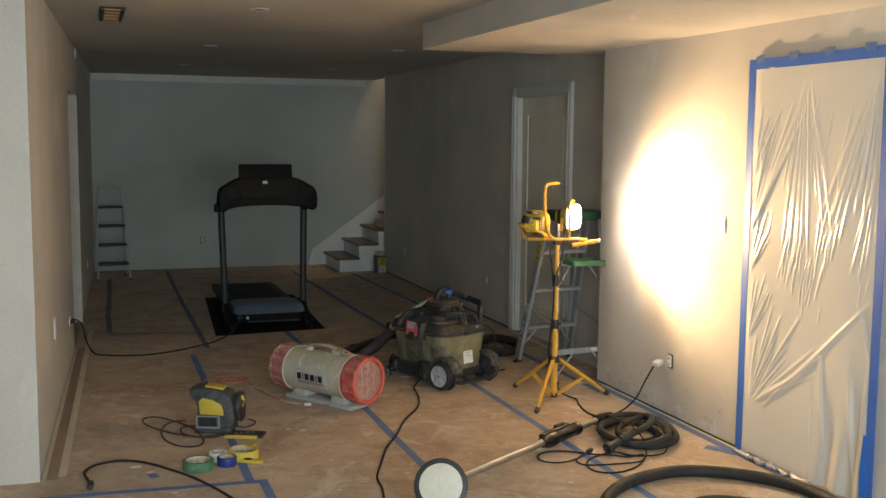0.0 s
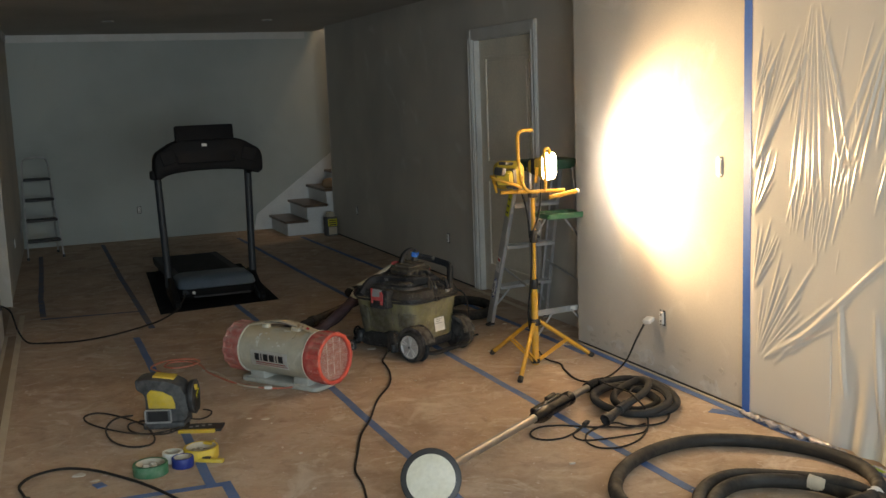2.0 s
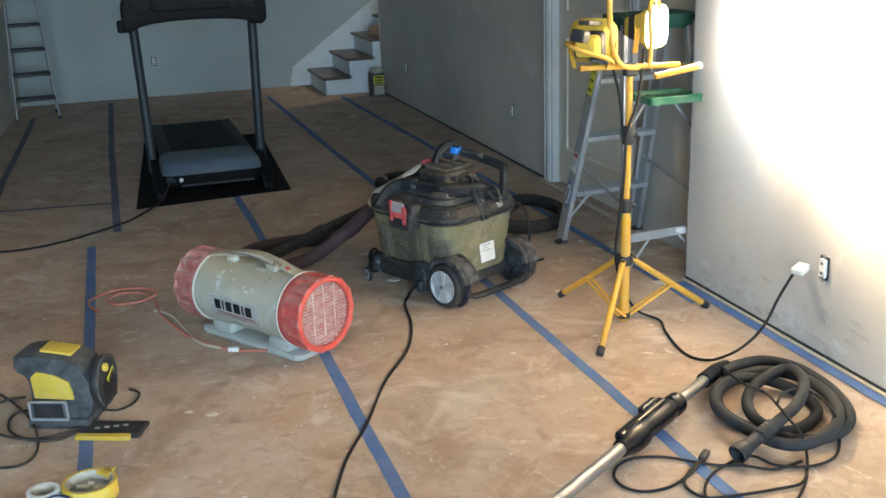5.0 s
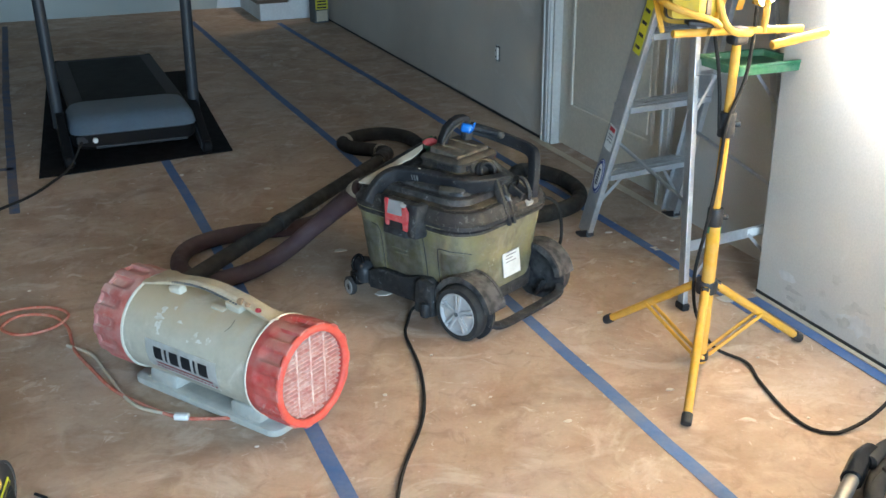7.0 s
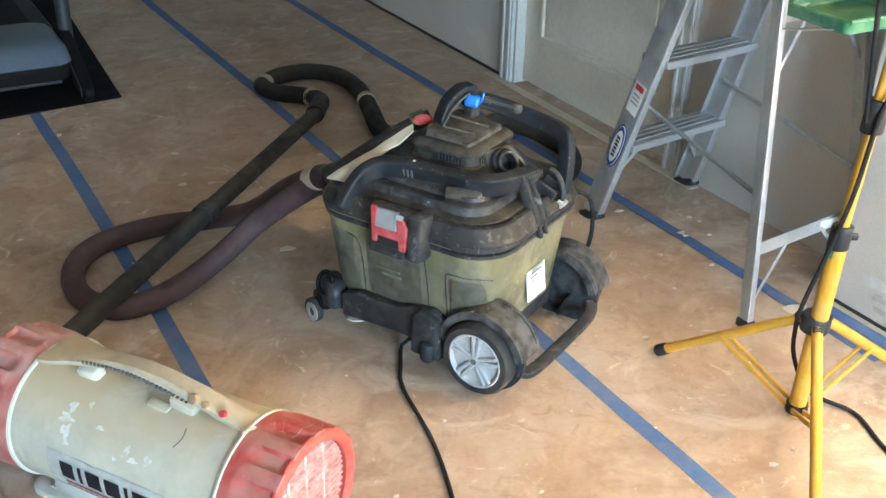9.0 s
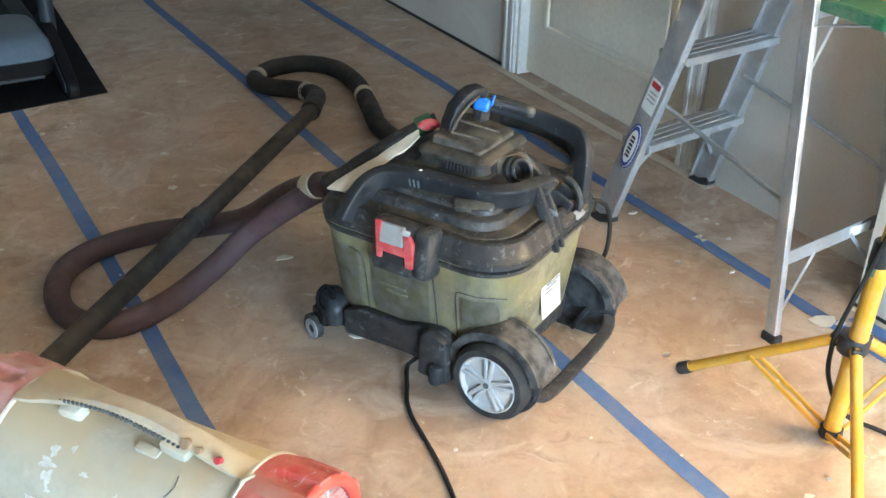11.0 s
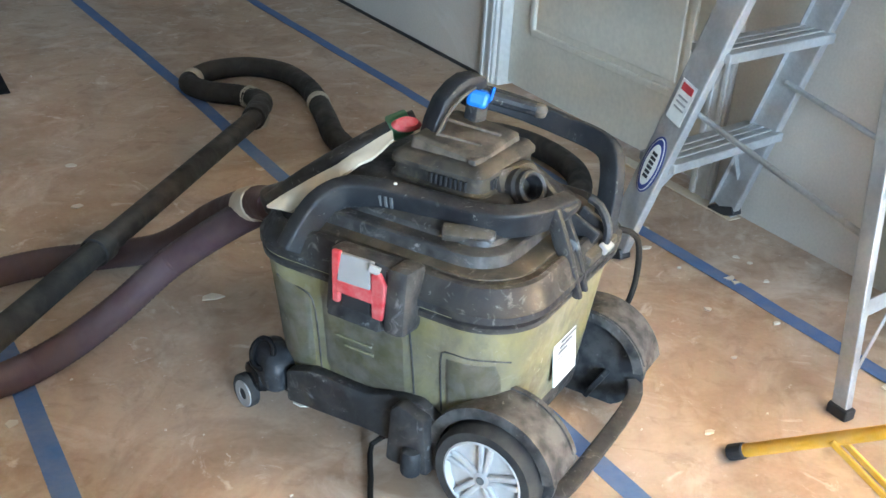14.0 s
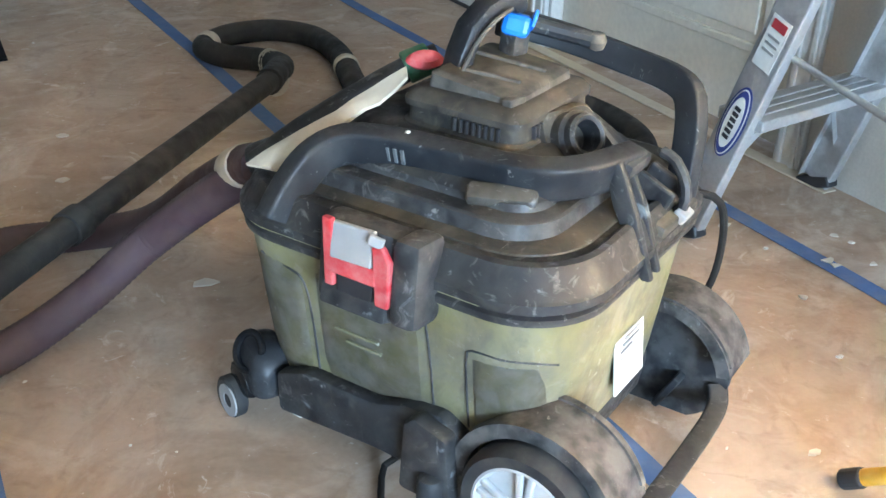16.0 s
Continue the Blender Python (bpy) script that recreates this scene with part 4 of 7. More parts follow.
    part("bumper_bar", tube([(-0.196, -0.338, 0.066), (-0.180, -0.352, 0.056), (-0.13, -0.358, 0.050), (0.0, -0.360, 0.050), (0.13, -0.358, 0.050), (0.180, -0.352, 0.056), (0.200, -0.340, 0.072)],
                            0.0155, 16, flat=0.6, square=0.35), M_VBLACK, v, "dusty black foot bar", smooth=True)
    return v


shop_vacuum()


def ringed(t, at, direction, r, length, mat, label):
    d = Vector(direction).normalized() * length / 2
    part("band", rod(Vector(at) - d, Vector(at) + d, r, seg=18, bevel=0.002), mat, t, label, smooth=True)


# hose lying behind and beside the vacuum
hose = thing("vacuum_hose", "dusty purple-black vacuum hose looped on the floor", "hose")
part("hose_body", tube([(0.60, 5.83, 0.36), (0.555, 5.91, 0.34), (0.50, 6.01, 0.265), (0.40, 6.115, 0.145), (0.28, 6.10, 0.072), (0.15, 6.045, 0.040), (0.03, 6.00, 0.035), (-0.06, 6.015, 0.034), (-0.116, 6.11, 0.034),
                        (-0.113, 6.24, 0.034), (-0.055, 6.355, 0.034), (0.05, 6.42, 0.034), (0.20, 6.44, 0.034), (0.34, 6.40, 0.042), (0.45, 6.31, 0.085), (0.52, 6.17, 0.205), (0.532, 6.02, 0.295), (0.526, 5.92, 0.345), (0.521, 5.835, 0.378)],
                       0.034, 14, ribs=0.04, smooth=0.006), M_HOSEP, hose, smooth=True)
part("hose_cuff", rod((0.520, 5.845, 0.374), (0.574, 5.794, 0.426), 0.0365, 0.0215, 20, bevel=0.004), M_VBLACK, hose, "black tapered cuff", smooth=True)
ringed(hose, (0.529, 5.965, 0.322), (-0.006, -0.10, 0.05), 0.0370, 0.085, M_CREAM, "cream tape band")
wand = thing("vacuum_wand", "long black vacuum extension wand on the floor", "wand")
part("tube", rod((-0.319, 5.704, 0.096), (0.946, 6.972, 0.098), 0.030, 0.028, 20), M_HOSE, wand, smooth=True)
ringed(wand, (0.31, 6.335, 0.097), (1.265, 1.268, 0.002), 0.0355, 0.05, M_HOSE, "joint sleeve")
swan = thing("suction_hose", "black suction hose with taped joints in a curl", "hose")
SW = [(0.94, 6.966, 0.098), (1.00, 7.07, 0.085), (1.07, 7.22, 0.05), (1.05, 7.34, 0.035), (0.965, 7.42, 0.035), (0.935, 7.52, 0.035), (0.99, 7.585, 0.035), (1.08, 7.63, 0.035), (1.20, 7.615, 0.035), (1.285, 7.50, 0.035),
      (1.285, 7.30, 0.035), (1.22, 7.05, 0.035), (1.165, 6.85, 0.035), (1.18, 6.62, 0.035), (1.30, 6.50, 0.035), (1.46, 6.62, 0.035), (1.60, 6.74, 0.035), (1.70, 6.60, 0.035), (1.70, 6.38, 0.035), (1.60, 6.22, 0.035), (1.42, 6.12, 0.05),
      (1.24, 6.02, 0.10), (1.08, 5.92, 0.16)]
part("hose_body", tube(SW, 0.036, 14, ribs=0.04, smooth=0.007), M_HOSE, swan, smooth=True)
for at, d in (((1.0, 7.085, 0.054), (0.5, 1, 0)), ((1.07, 7.30, 0.037), (-0.3, 1, 0)), ((0.957, 7.555, 0.035), (0.6, 0.8, 0)), ((1.255, 7.17, 0.035), (0.3, 1, 0))):
    ringed(swan, at, d, 0.0390, 0.035, M_CREAM, "cream tape band")
cord = thing("power_cord", "black power cord trailing across the floor", "cord")
part("cable", tube([(0.60, 5.50, 0.045), (0.575, 5.53, 0.01), (0.53, 5.45, 0.006), (0.49, 5.36, 0.006), (0.45, 5.12, 0.006), (0.36, 4.86, 0.006), (0.20, 4.60, 0.006), (0.06, 4.30, 0.006), (-0.06, 4.08, 0.006),
                    (-0.15, 3.85, 0.006), (-0.235, 3.62, 0.006), (-0.255, 3.45, 0.006), (-0.30, 3.25, 0.006), (-0.36, 3.0, 0.006), (-0.42, 2.6, 0.006)], 0.0052, 8, smooth=0.03), M_CORD, cord, smooth=True)
cord = thing("appliance_cord", "short black cord hanging behind the vacuum", "cord")
part("cable", tube([(0.985, 5.46, 0.40), (1.09, 5.46, 0.36), (1.135, 5.49, 0.22), (1.125, 5.53, 0.10), (1.12, 5.58, 0.02), (1.17, 5.66, 0.006), (1.3, 5.72, 0.006)], 0.006, 8, smooth=0.02), M_CORD, cord, smooth=True)


# ---------------------------------------------------------------- air scrubber
def scooped_cap(s, x0, x1, zc, r=0.149):
    """A flared cap round the x axis with fourteen finger scoops that deepen towards its rim."""
    bm, seg, rows = bmesh.new(), 168, []
    for i in range(13):
        u = i / 12
        along = min(1.0, max(0.0, (u - 0.22) / 0.16)) * (1.0 if u < 0.92 else 0.55)
        row = []
        for k in range(seg):
            a = 2 * math.pi * k / seg
            w = math.cos(14 * a + 0.3 * s)
            pocket = 1 / (1 + math.exp(-7 * (w - 0.05)))
            rr = r - 0.004 + 0.006 * min(1, u * 3) - 0.0105 * along * pocket
            row.append(bm.verts.new((x0 + (x1 - x0) * u, -rr * math.sin(a), zc + rr * math.cos(a))))
        rows.append(row)
    for rr, x in ((0.138, x1 + s * 0.002), (0.127, x1 - s * 0.002), (0.125, x1 - s * 0.030)):
        rows.append([bm.verts.new((x, -rr * math.sin(2 * math.pi * k / seg), zc + rr * math.cos(2 * math.pi * k / seg))) for k in range(seg)])
    for a, b in zip(rows, rows[1:]):
        for k in range(seg):
            bm.faces.new((a[k], a[(k + 1) % seg], b[(k + 1) % seg], b[k]))
    bm.faces.new(rows[-1])
    bmesh.ops.recalc_face_normals(bm, faces=bm.faces[:])
    return bm


def splash(rng, radius, zc, x, angle, w, h):
    """A ragged drip of dried paint lying on the drum."""
    bm, ring = bmesh.new(), []
    n, p0, p1 = 26, rng.uniform(0, 6), rng.uniform(0, 6)
    for k in range(n):
        a = 2 * math.pi * k / n
        q = 0.85 + 0.22 * math.sin(3 * a + p0) + 0.16 * math.sin(5 * a + p1) + rng.uniform(-0.1, 0.1)
        b = radians(angle) + q * h * math.sin(a) / radius
        ring.append(((x + q * w * math.cos(a)), b))
    for rr in (radius, radius + 0.0012):
        v = [bm.verts.new((px, -rr * math.sin(b), zc + rr * math.cos(b))) for px, b in ring]
        c = bm.verts.new((x, -rr * math.sin(radians(angle)), zc + rr * math.cos(radians(angle))))
        for k in range(n):
            bm.faces.new((c, v[k], v[(k + 1) % n]))
    return bm


def strap(stations):
    """A moulded strap in the xz plane: (x, y, z, half width, thickness) at each station, with softened edges."""
    bm, rows = bmesh.new(), []
    for x, y, z, w, th in stations:
        rows.append([bm.verts.new((x, y + dy * w, z + dz * th)) for dy, dz in ((-1, -0.7), (-1, -0.25), (-0.72, 0), (0.72, 0), (1, -0.25), (1, -0.7), (0.6, -1), (-0.6, -1))])
    for a, b in zip(rows, rows[1:]):
        for k in range(8):
            bm.faces.new((a[k], a[(k + 1) % 8], b[(k + 1) % 8], b[k]))
    bm.faces.new(rows[0])
    bm.faces.new(rows[-1])
    bmesh.ops.recalc_face_normals(bm, faces=bm.faces[:])
    return bm


def air_scrubber():
    t = thing("air_scrubber", "grey cylindrical air scrubber with red end caps", "fan", pose(-0.157, 5.2075, 0, 0, 0, -56.9))
    zc, rng = 0.190, random.Random(5)
    along = Matrix.Translation((0, 0, zc)) @ pose(0, 0, 0, 0, 90, 0)
    body = part("housing", lathe([(0.0, -0.262), (0.130, -0.262), (0.143, -0.240), (0.1425, -0.215), (0.139, -0.13), (0.138, 0.0), (0.138, 0.20), (0.141, 0.25), (0.142, 0.272), (0.130, 0.285), (0.0, 0.285)], 64, along), M_GREYFAN, t, "dusty grey drum housing", smooth=True)
    for s, x0, x1 in ((-1, -0.236, -0.360), (1, 0.270, 0.386)):
        mat = M_RED if s > 0 else M_REDFADED
        cap = part("end_cap", scooped_cap(s, x0, x1, zc), mat, t, "red plastic end cap with finger scoops" if s > 0 else "faded dusty red end cap with finger scoops", smooth=True)
        part("rim", lathe([(0.1255 + 0.0105 + 0.0115 * math.cos(q), s * (x1 - s * 0.004) + 0.0095 * math.sin(q)) for q in (2 * math.pi * j / 12 for j in range(12))], 56, along @ Matrix.Scale(s, 4, (0, 0, 1)), closed=True), M_REDRIM if s > 0 else M_REDFADED, cap, "bright red rounded rim", smooth=True)
        for k in range(-9, 10):
            z = 0.0129 * k
            w = math.sqrt(max(0.124 ** 2 - z * z, 0.0004))
            part("grille_slat", box((0.012, 2 * w, 0.0048), (x1 - s * 0.016, 0, zc + z), (0, s * 22, 0), bevel=0.0012), M_GRILLE, cap)
        for y in (-0.055, 0.0, 0.055):
            part("grille_bar", box((0.004, 0.0035, 0.215 if y else 0.245), (x1 - s * 0.0105, y, zc)), M_GRILLEBAR, cap)
    # arched carrying handle with a broad saddle at each end
    h = part("handle", strap([(-0.236, 0.004, 0.338, 0.052, 0.014), (-0.20, 0.004, 0.345, 0.050, 0.016), (-0.165, 0.002, 0.352, 0.038, 0.019), (-0.12, 0, 0.360, 0.028, 0.021), (-0.06, 0, 0.371, 0.024, 0.022), (0.0, 0, 0.377, 0.023, 0.022),
                              (0.06, 0, 0.376, 0.023, 0.022), (0.11, 0, 0.368, 0.023, 0.022), (0.15, 0, 0.362, 0.024, 0.022), (0.19, 0, 0.350, 0.025, 0.020), (0.235, 0, 0.340, 0.026, 0.016), (0.268, 0, 0.334, 0.028, 0.012)]), M_TAN, t, "dusty tan carrying handle", smooth=True)
    teeth = bmesh.new()
    for k in range(27):
        u = k / 26
        x = -0.135 + 0.265 * u
        z = 0.3445 + 0.0185 * math.sin(math.pi * min(1, 0.12 + 0.86 * u)) + 0.001 * u
        box((0.0055, 0.006, 0.0055), (x, -0.0255 - 0.004 * max(0, 0.3 - u), z), (0, 0, 0), bm=teeth)
    part("handle_teeth", teeth, M_GREYDK, h, "row of dark ventilation slots")
    part("handle_pad", box((0.050, 0.030, 0.030), (-0.112, -0.022, 0.331), (14, -8, 0), bevel=0.007), M_LIP, h, "scuffed pale foot", smooth=True)
    part("handle_pad", box((0.058, 0.030, 0.030), (0.120, -0.018, 0.336), (14, 10, 0), bevel=0.007), M_GREYFAN, h, smooth=True)
    part("handle_pad", box((0.050, 0.020, 0.016), (0.070, -0.034, 0.322), (16, 6, 0), bevel=0.005), M_GREYFAN, h, smooth=True)
    for x, r, mat in ((0.145, 0.010, M_BROWN), (0.172, 0.0065, M_BROWN), (0.212, 0.0065, M_REDINK)):
        z = 0.3335 + (0.30 - x) * 0.14
        part("handle_screw", rod((x, -0.016, z), (x, -0.027, z + 0.006), r, seg=14, bevel=0.001), mat, h)
    part("latch", tube([(0.262, -0.030, 0.326), (0.268, -0.036, 0.337), (0.275, -0.026, 0.341), (0.276, -0.012, 0.336)], 0.0035, 8), M_TAN, h, smooth=True)
    for s, x in ((-1, 0.236), (1, 0.268)):
        part("housing_lip", lathe([(0.142, x - 0.005), (0.1475, x - 0.004), (0.1490, x + 0.001), (0.142, x + 0.004)], 64, along @ Matrix.Scale(s, 4, (0, 0, 1)), closed=True), M_LIP, body, "pale rolled edge", smooth=True)
    for x, a, w, hh in ((-0.098, 40, 0.010, 0.013), (-0.104, 50, 0.018, 0.011), (-0.096, 60, 0.013, 0.016), (-0.09, 69, 0.007, 0.006), (0.055, 56, 0.006, 0.009), (0.072, 62, 0.011, 0.006), (0.105, 58, 0.009, 0.010),
                        (-0.02, 48, 0.010, 0.005), (-0.185, 84, 0.006, 0.006), (0.03, 66, 0.005, 0.004), (-0.062, 34, 0.006, 0.007)):
        part("paint_splash", splash(rng, 0.1386, zc, x, a, w, hh), M_SPLASH, body, "dried white paint")
    for x, a in ((0.152, 24),):
        scratch = tube([(x, -0.1384 * math.sin(radians(a)), zc + 0.1384 * math.cos(radians(a))), (x + 0.004, -0.1384 * math.sin(radians(a + 9)), zc + 0.1384 * math.cos(radians(a + 9))),
                        (x - 0.006, -0.1384 * math.sin(radians(a + 17)), zc + 0.1384 * math.cos(radians(a + 17)))], 0.0009, 6)
        part("scratch", scratch, M_GREYDK, body, "dark scratch")
    # name plate: plain bars in place of lettering

    def print_on(name, radius, a0, a1, x0, x1, mat, parent, seg=8):
        b = cyl_patch(radius, a0, a1, x0, x1, seg)
        bmesh.ops.translate(b, vec=(0, 0, zc), verts=b.verts)
        return part(name, b, mat, parent)

    label = print_on("name_plate", 0.1400, 79, 119, -0.140, 0.150, M_PLATE, t, 16)
    x = -0.104
    for w in (0.034, 0.009, 0.036, 0.038, 0.009, 0.036):
        print_on("print_block", 0.1416, 86, 102.5, x, x + w, M_INK, label)
        x += w + 0.0115
    print_on("print_line", 0.1416, 106.5, 108.5, -0.100, 0.128, M_REDINK, label, 4)
    for k in range(17):
        print_on("print_mark", 0.1416, 111.5, 114, -0.104 + 0.0148 * k, -0.095 + 0.0148 * k, M_REDINK, label, 2)
    # cradle base
    base = part("base_plate", loft([(0.0, 0.290, 0.082, 0.03), (0.008, 0.298, 0.090, 0.035), (0.026, 0.298, 0.090, 0.035), (0.033, 0.286, 0.078, 0.03)], m=Matrix.Translation((0.012, 0, 0))), M_BASE, t, "dusty pale blue-grey base", smooth=True)
    for x in (-0.15, 0.19):
        part("cradle", box((0.12, 0.17, 0.050), (x, 0, 0.050), bevel=0.014), M_BASE, base, smooth=True)
    for lo, hi in (((-0.225, -0.078, 0.033), (-0.150, -0.071, 0.037)), ((-0.225, -0.044, 0.033), (-0.150, -0.037, 0.037)), ((-0.225, -0.071, 0.033), (-0.218, -0.044, 0.037)), ((-0.157, -0.071, 0.033), (-0.150, -0.044, 0.037))):
        part("slot_edge", span(lo, hi, bevel=0.001), M_LIP, base)
    return t

air_scrubber()
cord = thing("orange_cord", "pale orange extension cord coiled beside the scrubber", "cord")
part("cable", tube([(-0.04, 4.99, 0.045), (-0.12, 5.03, 0.02), (-0.21, 5.08, 0.007), (-0.29, 5.12, 0.007), (-0.37, 5.22, 0.007), (-0.45, 5.36, 0.007), (-0.50, 5.52, 0.007), (-0.54, 5.68, 0.007), (-0.55, 5.86, 0.007),
                    (-0.60, 5.98, 0.007), (-0.70, 6.02, 0.007), (-0.76, 5.94, 0.007), (-0.70, 5.86, 0.007), (-0.60, 5.87, 0.009), (-0.54, 5.95, 0.012), (-0.60, 6.05, 0.009), (-0.74, 6.07, 0.007), (-0.84, 5.95, 0.007), (-0.80, 5.80, 0.007)],
                   0.0055, 8), M_CORDR, cord, smooth=True)
part("cable", tube([(-0.28, 5.125, 0.007), (-0.40, 5.24, 0.007), (-0.455, 5.46, 0.007), (-0.49, 5.62, 0.007), (-0.56, 5.72, 0.007)], 0.0055, 8), M_CREAM, cord, smooth=True)
part("plug", box((0.045, 0.022, 0.02), (-0.285, 5.115, 0.012), (0, 0, -25), bevel=0.006), M_WHITE, cord)


# ---------------------------------------------------------------- treadmill
def treadmill():
    mat = [(-0.570, 7.635), (0.395, 7.735), (0.495, 9.80), (-0.435, 9.80)]
    tagged(part("treadmill_mat", prism(mat, 0.006, Matrix.Translation((0, 0, 0.0006)), bevel=0.0015), M_MAT), "black rubber mat under the treadmill", "mat")
    t = thing("treadmill", "black folding treadmill with blue-grey motor hood", "treadmill", pose(-0.078, 7.80, 0.007, 0, 0, 0.5))
    deck = part("deck", loft([(0.085, 0.300, 0.78, 0.04, 0.03, 1.08), (0.095, 0.310, 0.79, 0.04, 0.03, 1.08), (0.150, 0.310, 0.79, 0.04, 0.03, 1.08), (0.160, 0.300, 0.78, 0.04, 0.03, 1.08)]), M_TREAD_RAIL, t, "dark grey deck rails", smooth=True)
    part("belt", box((0.46, 1.24, 0.012), (0.03, 1.16, 0.160), bevel=0.004), M_TREAD_BLACK, deck, "black running belt")
    for s in (-1, 1):
        part("rear_foot", box((0.06, 0.10, 0.085), (0.03 + s * 0.25, 1.74, 0.0425), bevel=0.01), M_TREAD_BLACK, deck)
        part("rail_cap", box((0.050, 0.06, 0.05), (0.03 + s * 0.285, 1.86, 0.135), bevel=0.012), M_TREAD_BLACK, deck)
    hood = part("motor_hood", loft([(0.062, 0.285, 0.17, 0.05, 0, 0.20), (0.080, 0.305, 0.19, 0.06, 0, 0.20), (0.145, 0.312, 0.205, 0.07, 0, 0.20), (0.190, 0.305, 0.19, 0.07, 0, 0.22), (0.212, 0.285, 0.17, 0.07, 0, 0.245),
                                    (0.218, 0.25, 0.14, 0.06, 0, 0.255)]), M_TREAD_BLACK, t, "black motor hood", smooth=True)
    part("hood_band", loft([(0.140, 0.309, 0.203, 0.07, 0, 0.20), (0.146, 0.316, 0.210, 0.07, 0, 0.20), (0.192, 0.309, 0.195, 0.07, 0, 0.22), (0.214, 0.288, 0.174, 0.07, 0, 0.243), (0.221, 0.262, 0.150, 0.06, 0, 0.250)]),
         M_TREAD_GREY, hood, "blue-grey band over the hood", smooth=True)
    part("hood_strip", box((0.46, 0.012, 0.014), (0.03, 0.008, 0.072), bevel=0.004), M_STEEL_DARK, hood)
    part("switch_button", rod((-0.20, -0.014, 0.112), (-0.20, 0.004, 0.112), 0.013, bevel=0.002), M_WHITE, hood, "small white switch")
    part("power_inlet", box((0.055, 0.016, 0.035), (-0.262, 0.004, 0.118), (0, 0, 14), bevel=0.004), M_STEEL_DARK, hood)
    for s in (-1, 1):
        leg = [(-0.075, 0.004), (-0.095, 0.03), (-0.075, 0.065), (0.22, 0.200), (0.40, 0.210), (0.40, 0.05), (0.05, 0.004)]
        foot = part("base_leg", prism([(y, z) for y, z in leg], 0.045, Matrix.Translation((s * 0.342 - 0.0225, 0, 0)) @ pose(0, 0, 0, 90, 0, 90), bevel=0.006), M_TREAD_BLACK, t, "black base leg", smooth=True)
        part("leg_plate", prism([(-0.06, 0.018), (-0.06, 0.055), (0.10, 0.120), (0.10, 0.05)], 0.006, Matrix.Translation((s * 0.342 + (0.0225 if s < 0 else -0.0285), 0, 0)) @ pose(0, 0, 0, 90, 0, 90)), M_STEEL_DARK, foot)
        part("transport_wheel", rod((s * 0.324, -0.07, 0.034), (s * 0.360, -0.07, 0.034), 0.033, bevel=0.006), M_TREAD_BLACK, foot, smooth=True)
        part("upright", tube([(s * 0.352, 0.30, 0.12), (s * 0.356, 0.315, 0.40), (s * 0.366, 0.34, 0.80), (s * 0.374, 0.355, 1.10)], 0.030, 12, smooth=0.2), M_STEEL_DARK, t, "dark grey steel upright", smooth=True)
        part("console_arm", plank((s * 0.376, 0.42, 1.07), (s * 0.385, 0.06, 1.14), 0.055, 0.13, (0, 0, 1), bevel=0.02), M_TREAD_BLACK, t, smooth=True)
    # console: shoulders sweep up from the arms to the display
    shape = [(-0.425, 1.055), (-0.425, 1.19), (-0.405, 1.245), (-0.29, 1.315), (-0.22, 1.34), (0.22, 1.34), (0.29, 1.315), (0.405, 1.245), (0.425, 1.19), (0.425, 1.075), (0.385, 1.045), (0.345, 1.065), (0.27, 1.083), (0.15, 1.095), (0, 1.098),
             (-0.15, 1.095), (-0.27, 1.083), (-0.345, 1.065), (-0.385, 1.035)]
    con = part("console", prism(shape, 0.17, Matrix.Translation((-0.02, 0.07, 0)) @ pose(0, 0, 0, 90, 0, 0), bevel=0.02), M_TREAD_BLACK, t, "black console with side trays", smooth=True)
    part("screen", box((0.455, 0.06, 0.30), (-0.04, -0.06, 1.30), (-10, 0, 0), bevel=0.012), M_TREAD_BLACK, con, "black display back", smooth=True)
    part("badge", box((0.042, 0.006, 0.024), (-0.055, -0.113, 1.296), (-10, 0, 0), bevel=0.004), M_WHITE, con, "small white badge")
    for s in (-1, 1):
        part("tray_panel", box((0.115, 0.012, 0.11), (s * 0.315 - 0.02, -0.102, 1.21), (0, s * 16, 0), bevel=0.006), M_TREAD_BLACK, con)
        part("grip", tube([(s * 0.40, 0.10, 1.12), (s * 0.40, 0.35, 1.06), (s * 0.395, 0.50, 1.02)], 0.020, 10), M_TREAD_BLACK, con, smooth=True)
    part("cup_holder", box((0.06, 0.08, 0.07), (-0.445, -0.02, 1.075), bevel=0.012), M_TREAD_BLACK, con)
    return t


treadmill()
cord = thing("extension_lead", "black lead running from a wall outlet to the treadmill", "cord")
part("cable", tube([(-1.72, 6.69, 0.335), (-1.69, 6.78, 0.345), (-1.635, 7.0, 0.26), (-1.605, 7.15, 0.10), (-1.55, 7.12, 0.012), (-1.44, 7.04, 0.007), (-1.25, 6.98, 0.007), (-1.10, 7.0, 0.007), (-0.95, 7.07, 0.007), (-0.78, 7.20, 0.007),
                    (-0.62, 7.36, 0.007), (-0.50, 7.55, 0.012), (-0.42, 7.68, 0.03), (-0.345, 7.78, 0.12)], 0.0065, 8, smooth=0.03), M_CORD, cord, smooth=True)
part("plug", rod((-1.725, 6.69, 0.335), (-1.685, 6.72, 0.345), 0.016, bevel=0.004), M_BLACK, cord)


